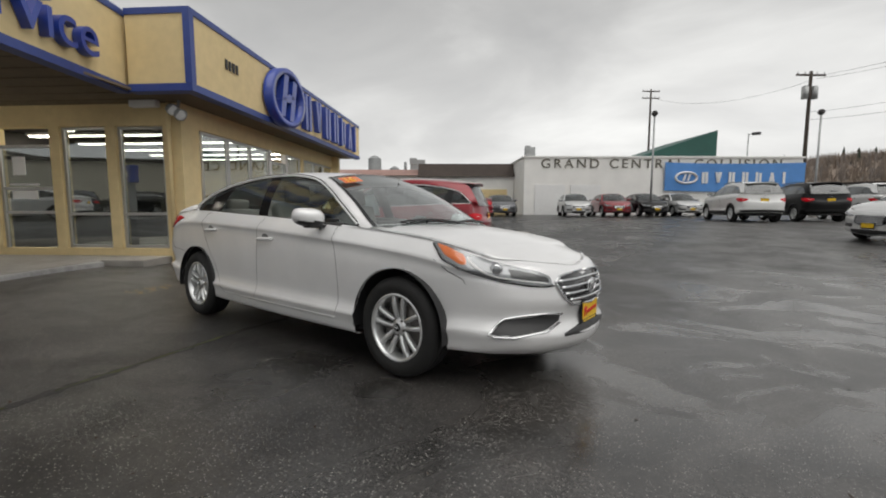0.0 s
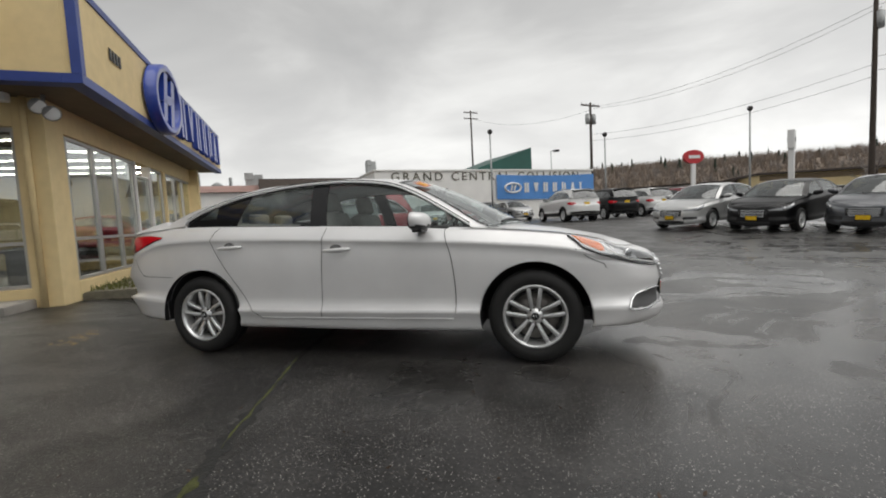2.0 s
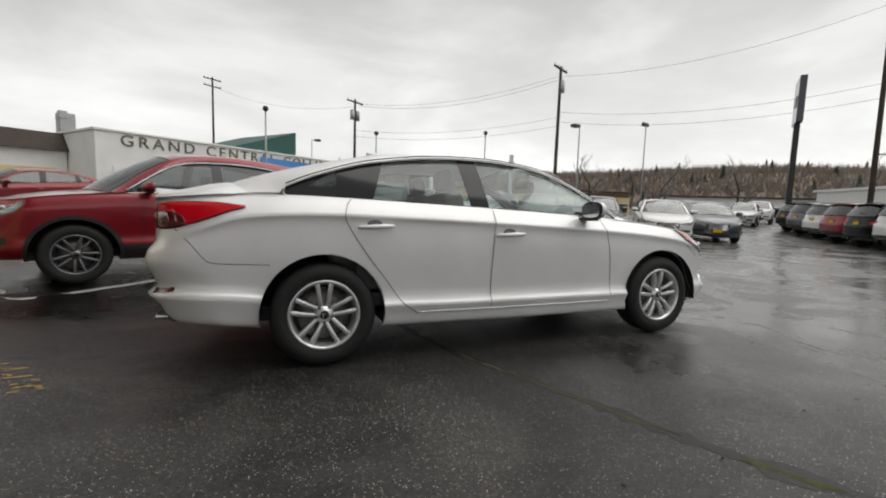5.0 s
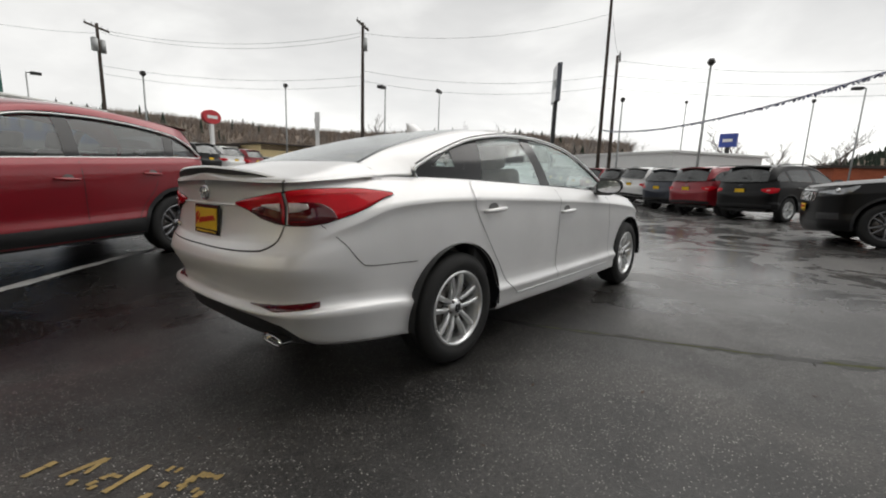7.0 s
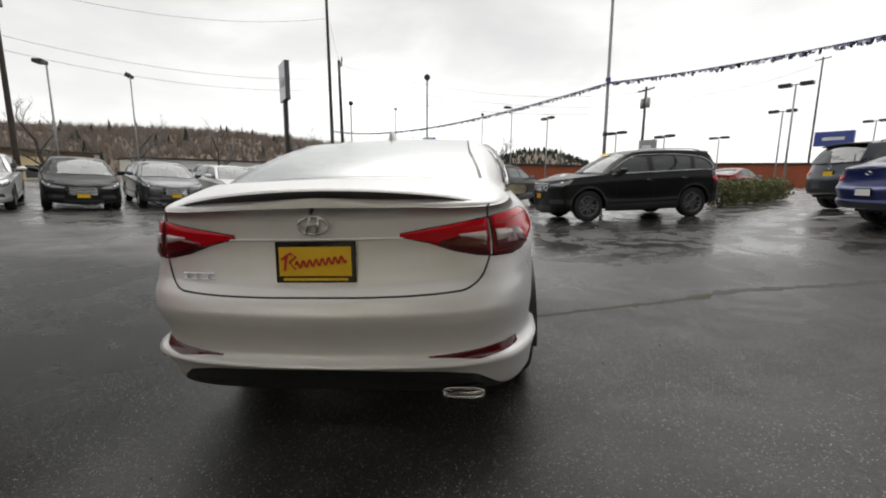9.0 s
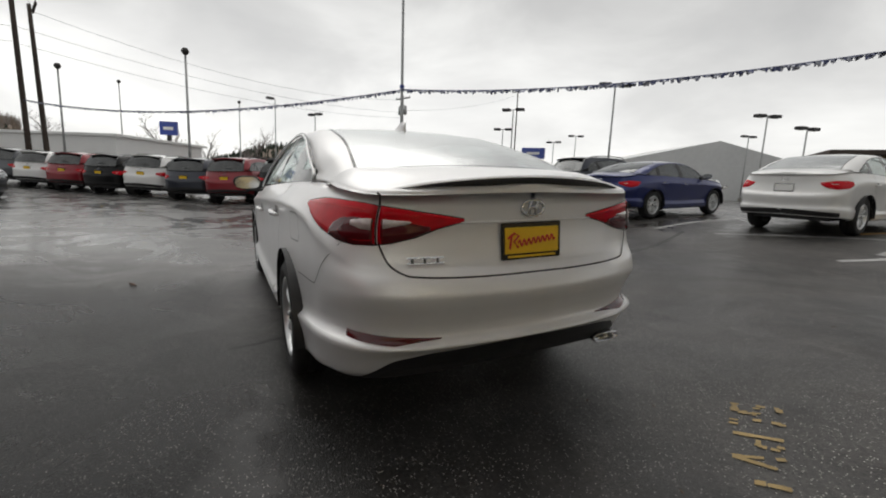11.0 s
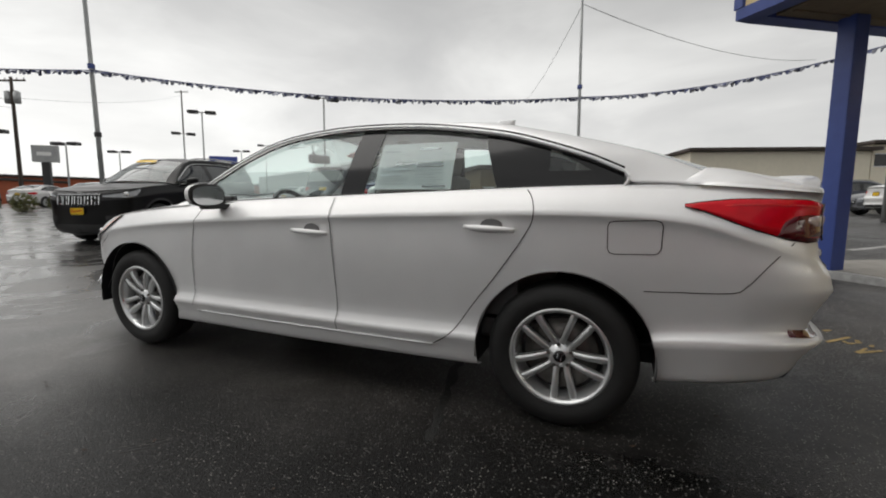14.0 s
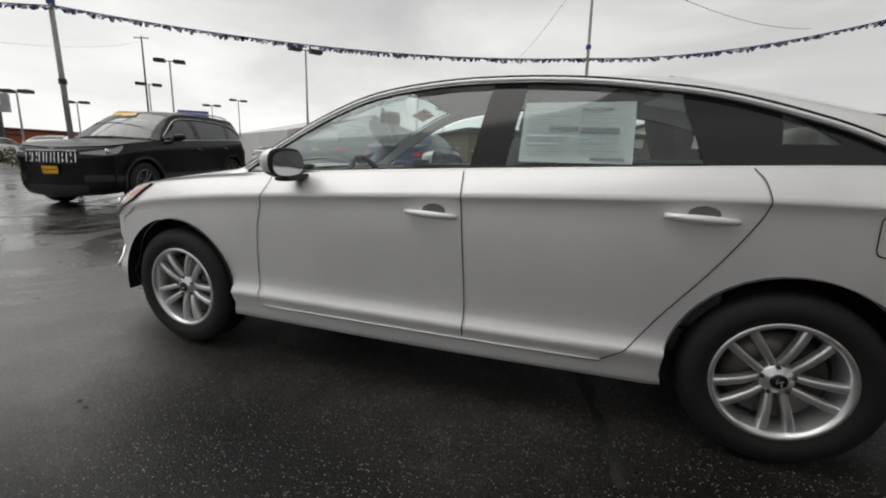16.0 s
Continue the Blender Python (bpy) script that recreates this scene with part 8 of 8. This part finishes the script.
wooded_ridge("wooded_hill", 18, 108, 150, lambda t: 13 + 6 * math.sin(3 * t + .4) + 2 * math.sin(11 * t), 6000, 1, "brown wooded hillside beyond the road", .012)
wooded_ridge("wooded_hill", -22, 14, 330, lambda t: 5 + 22 * math.exp(-((t - .42) / .2) ** 2), 1500, 2, "far dark forested hill", .9)
wooded_ridge("wooded_hill", 108, 135, 190, lambda t: 9, 700, 3, "far tree line behind the roofs", .6)
wooded_ridge("wooded_hill", 228, 300, 260, lambda t: 2, 900, 4, "far low tree line behind the yards", .4)


# chain link fence before the yards
fence = root("chain_fence")
tagged(fence, "low dark chain link fence with steel posts", "fence")
fa, fb = Vector((5.2, -27.6, 0)), Vector((-14.0, -39.6, 0))
for k in range(9):
    p = fa.lerp(fb, k / 8)
    bm = bmesh.new()
    cyl(bm, p + Vector((0, 0, -.1)), p + Vector((0, 0, 1.9)), .04, .04, 8)
    part("fence_post", bm, M_TRIM, fence)
bm = bmesh.new()
tube(bm, [fa + Vector((0, 0, 1.85)), fb + Vector((0, 0, 1.85))], .025, 6)
part("top_rail", bm, M_TRIM, fence)
bm = bmesh.new()
n_ = 150
for k in range(n_):
    for d in (1, -1):
        a = fa.lerp(fb, k / n_)
        b = fa.lerp(fb, min(1, max(0, (k + d * 13) / n_)))
        tube(bm, [a + Vector((0, 0, .05)), b + Vector((0, 0, 1.85))], .006, 3)
part("fence_mesh", bm, M_TRIM, fence)


# ---- marks and litter on the asphalt ----
def ground_strip(name, pts, widths, mat, lift, label, cat, rough=.25, seed=1, step=.06):
    """A thin irregular strip that lies on the ground along points."""
    r = random.Random(seed)
    P = [Vector((p[0], p[1], 0)) for p in pts]
    fine = []
    for a, b in zip(P, P[1:]):
        n = max(2, int((b - a).length / step))
        fine += [a.lerp(b, k / n) for k in range(n)]
    fine.append(P[-1])
    bm = bmesh.new()
    rows = []
    for k, p in enumerate(fine):
        d = (fine[min(k + 1, len(fine) - 1)] - fine[max(k - 1, 0)]).normalized()
        s = Vector((-d.y, d.x, 0))
        w = np.interp(k / max(1, len(fine) - 1), np.linspace(0, 1, len(widths)), widths)
        a = p + s * w * (.5 + rough * r.uniform(-1, 1))
        b = p - s * w * (.5 + rough * r.uniform(-1, 1))
        c = p + s * w * .1 * r.uniform(-1, 1)
        rows.append([(q.x, q.y, ground_z(q.x, q.y) + lf) for q, lf in ((a, lift * .3), (c, lift), (b, lift * .3))])
    grid_faces(bm, rows)
    ob = link_mesh(name, bm, mat, smooth=True)
    tagged(ob, label, cat, kind="structure")
    return ob


M_SEAM = simple("dark_seam", (.014, .014, .013), .6, scale=30, var=.4, bump=.6, bscale=60)
M_MOSS = simple("moss", (.050, .055, .014), .9, scale=40, var=.6, bump=.7, bscale=120)
ground_strip("seam", [(-.9, 1.2), (-.70, .2), (-.52, -.80), (-.40, -1.15), (-.20, -1.70), (-.02, -2.20), (.14, -2.60), (.42, -3.1), (.55, -3.9), (.9, -5.2), (1.6, -7)], [.04, .06, .09, .13, .10, .06], M_SEAM, .003, "dark open seam between two asphalt layers", "crack", .35, 3)
ground_strip("moss", [(-.50, -.86), (-.39, -1.18), (-.30, -1.42), (-.17, -1.78), (-.04, -2.16), (.02, -2.3)], [.008, .018, .012, .02, .008], M_MOSS, .006, "thin line of moss in the asphalt seam", "moss", .6, 4)
ground_strip("moss", [(.10, -2.52), (.16, -2.66), (.24, -2.80)], [.02, .05, .02], M_MOSS, .006, "thin line of moss in the asphalt seam", "moss", .6, 5)
ground_strip("seam", [(8.0, 3.8), (9.4, 2.9), (10.6, 1.2), (11.2, -.5), (12.5, -2.2)], [.05, .07, .05], M_SEAM, .003, "dark tar line across the lot", "crack", .3, 6)
for k, (pts, w) in enumerate((([(-1.2, 4.23), (-4.3, 2.05)], .10), ([(-4.3, 2.05), (-5.5, 3.8)], .10), ([(-1.15, -6.3), (-2.3, -8.6), (-3.4, -10.8)], .10), ([(1.1, -7.2), (-1.2, -8.9), (-5.0, -10.6)], .09), ([(-5.2, -6.3), (-7.4, -7.9)], .10), ([(2.2, -6.9), (2.4, -11.8)], .10), ([(6.0, -6.9), (6.2, -11.8)], .10), ([(-1.3, -7.1), (-1.2, -12)], .10))):
    ground_strip("lane_line", pts, [w, w * 1.05, w], M_LINEWHITE, .004, "worn white painted parking line", "road marking", .10, 20 + k, .12)
ground_strip("lane_line", [(-.9, -12.2), (-.3, -9.0)], [.1, .1], simple("worn_orange_paint", (.40, .22, .04), .6, scale=25, var=.5), .004, "worn orange painted parking line", "road marking", .15, 40, .12)
# worn yellow stencil, not readable: broken bars
org, ex = Vector((-2.80, -.98, 0)), Vector((-.48, .87, 0)).normalized()
ey = Vector((-ex.y, ex.x, 0))
stencil = root("stencil_marking")
tagged(stencil, "worn yellow stencilled letters, faded to broken bars", "road marking")
rnd = random.Random(17)
forms = (((0, 0), (1, 0), (1, .5), (0, .5), (0, 1), (1, 1)), ((1, 0), (0, 0), (0, 1), (1, 1)), ((0, 0), (0, 1), (1, .9), (.9, .5), (0, .5)), ((0, 1), (.5, 0), (1, 1)), ((.5, 0), (.5, 1)), ((1, .1), (0, 0), (0, 1), (1, .9)))[:5]
for k, f in enumerate(forms):
    bm = bmesh.new()
    for (ax, ay), (bx_, by_) in zip(f, f[1:]):
        n = 5
        for j in range(n):
            if rnd.random() < .48:
                continue
            p = org + ex * (.145 * k + .085 * (ax + (bx_ - ax) * (j + .5) / n)) + ey * (.17 * (ay + (by_ - ay) * (j + .5) / n))
            d = ex * .085 * (bx_ - ax) + ey * .17 * (by_ - ay)
            L_ = d.length / n * rnd.uniform(.4, .62)
            d.normalize()
            s_ = Vector((-d.y, d.x, 0)) * .015 * rnd.uniform(.6, 1.2)
            q = [p - d * L_ - s_, p + d * L_ - s_ * rnd.uniform(.6, 1.2), p + d * L_ + s_, p - d * L_ + s_ * rnd.uniform(.6, 1.2)]
            bm.faces.new([bm.verts.new((v.x, v.y, ground_z(v.x, v.y) + .004)) for v in q])
    o_ = part("stencil_bar", bm, M_ROADPAINT, stencil)
    o_["kind"] = "stuff"


# twig and leaf litter
tw = root("twig", pose(1.16, 2.03, ground_z(1.16, 2.03) + .008, 0, 0, 20))
tagged(tw, "small broken brown twig on the asphalt", "twig")
for pts in (((-.06, 0, 0), (0, .01, .006), (.07, -.01, .004)), ((0, .01, .006), (.03, .035, .012)), ((-.02, 0, .004), (-.05, .04, .01)), ((.03, 0, .005), (.075, .03, .006))):
    bm = bmesh.new()
    tube(bm, pts, .005, 5)
    part("twig_piece", bm, simple("wet_bark", (.11, .05, .025), .6, scale=60, var=.3) if not len(tw.children) else tw.children[0].data.materials[0], tw)
bm = bmesh.new()
rnd = random.Random(23)
for k in range(260):
    a, rr = rnd.uniform(0, 6.28), 1.6 + 7 * rnd.random() ** 1.2
    x, y_ = rr * math.cos(a), rr * math.sin(a)
    z = ground_z(x, y_) + .004
    s_ = rnd.uniform(.006, .018)
    t = rnd.uniform(0, 6.28)
    u, v = Vector((math.cos(t), math.sin(t), .15)) * s_, Vector((-math.sin(t), math.cos(t), .1)) * s_ * .5
    p = Vector((x, y_, z))
    bm.faces.new([bm.verts.new(q) for q in (p - u, p + v, p + u + Vector((0, 0, .004)), p - v)])
lt = link_mesh("leaf_litter", bm, simple("dead_leaf", (.05, .03, .018), .7, scale=60, var=.5))
tagged(lt, "scattered bits of dead leaf on asphalt", "litter", kind="stuff")
# teal bin by the end of the showroom
bn = root("waste_bin", BL @ Matrix.Translation((.1, 9.5, ground_z(*(BL @ Vector((.1, 9.5, 0))).xy) + .1)))
tagged(bn, "tall teal green waste bin by the kerb", "bin")
bm = bmesh.new()
cyl(bm, (0, 0, 0), (0, 0, .95), .26, .24, 18)
part("bin_body", bm, simple("teal_plastic", (.015, .16, .13), .45, scale=10, var=.15), bn, "", True)
bm = bmesh.new()
cyl(bm, (0, 0, .95), (0, 0, 1.12), .27, .16, 18)
part("bin_lid", bm, M_GREEN, bn, "", True)
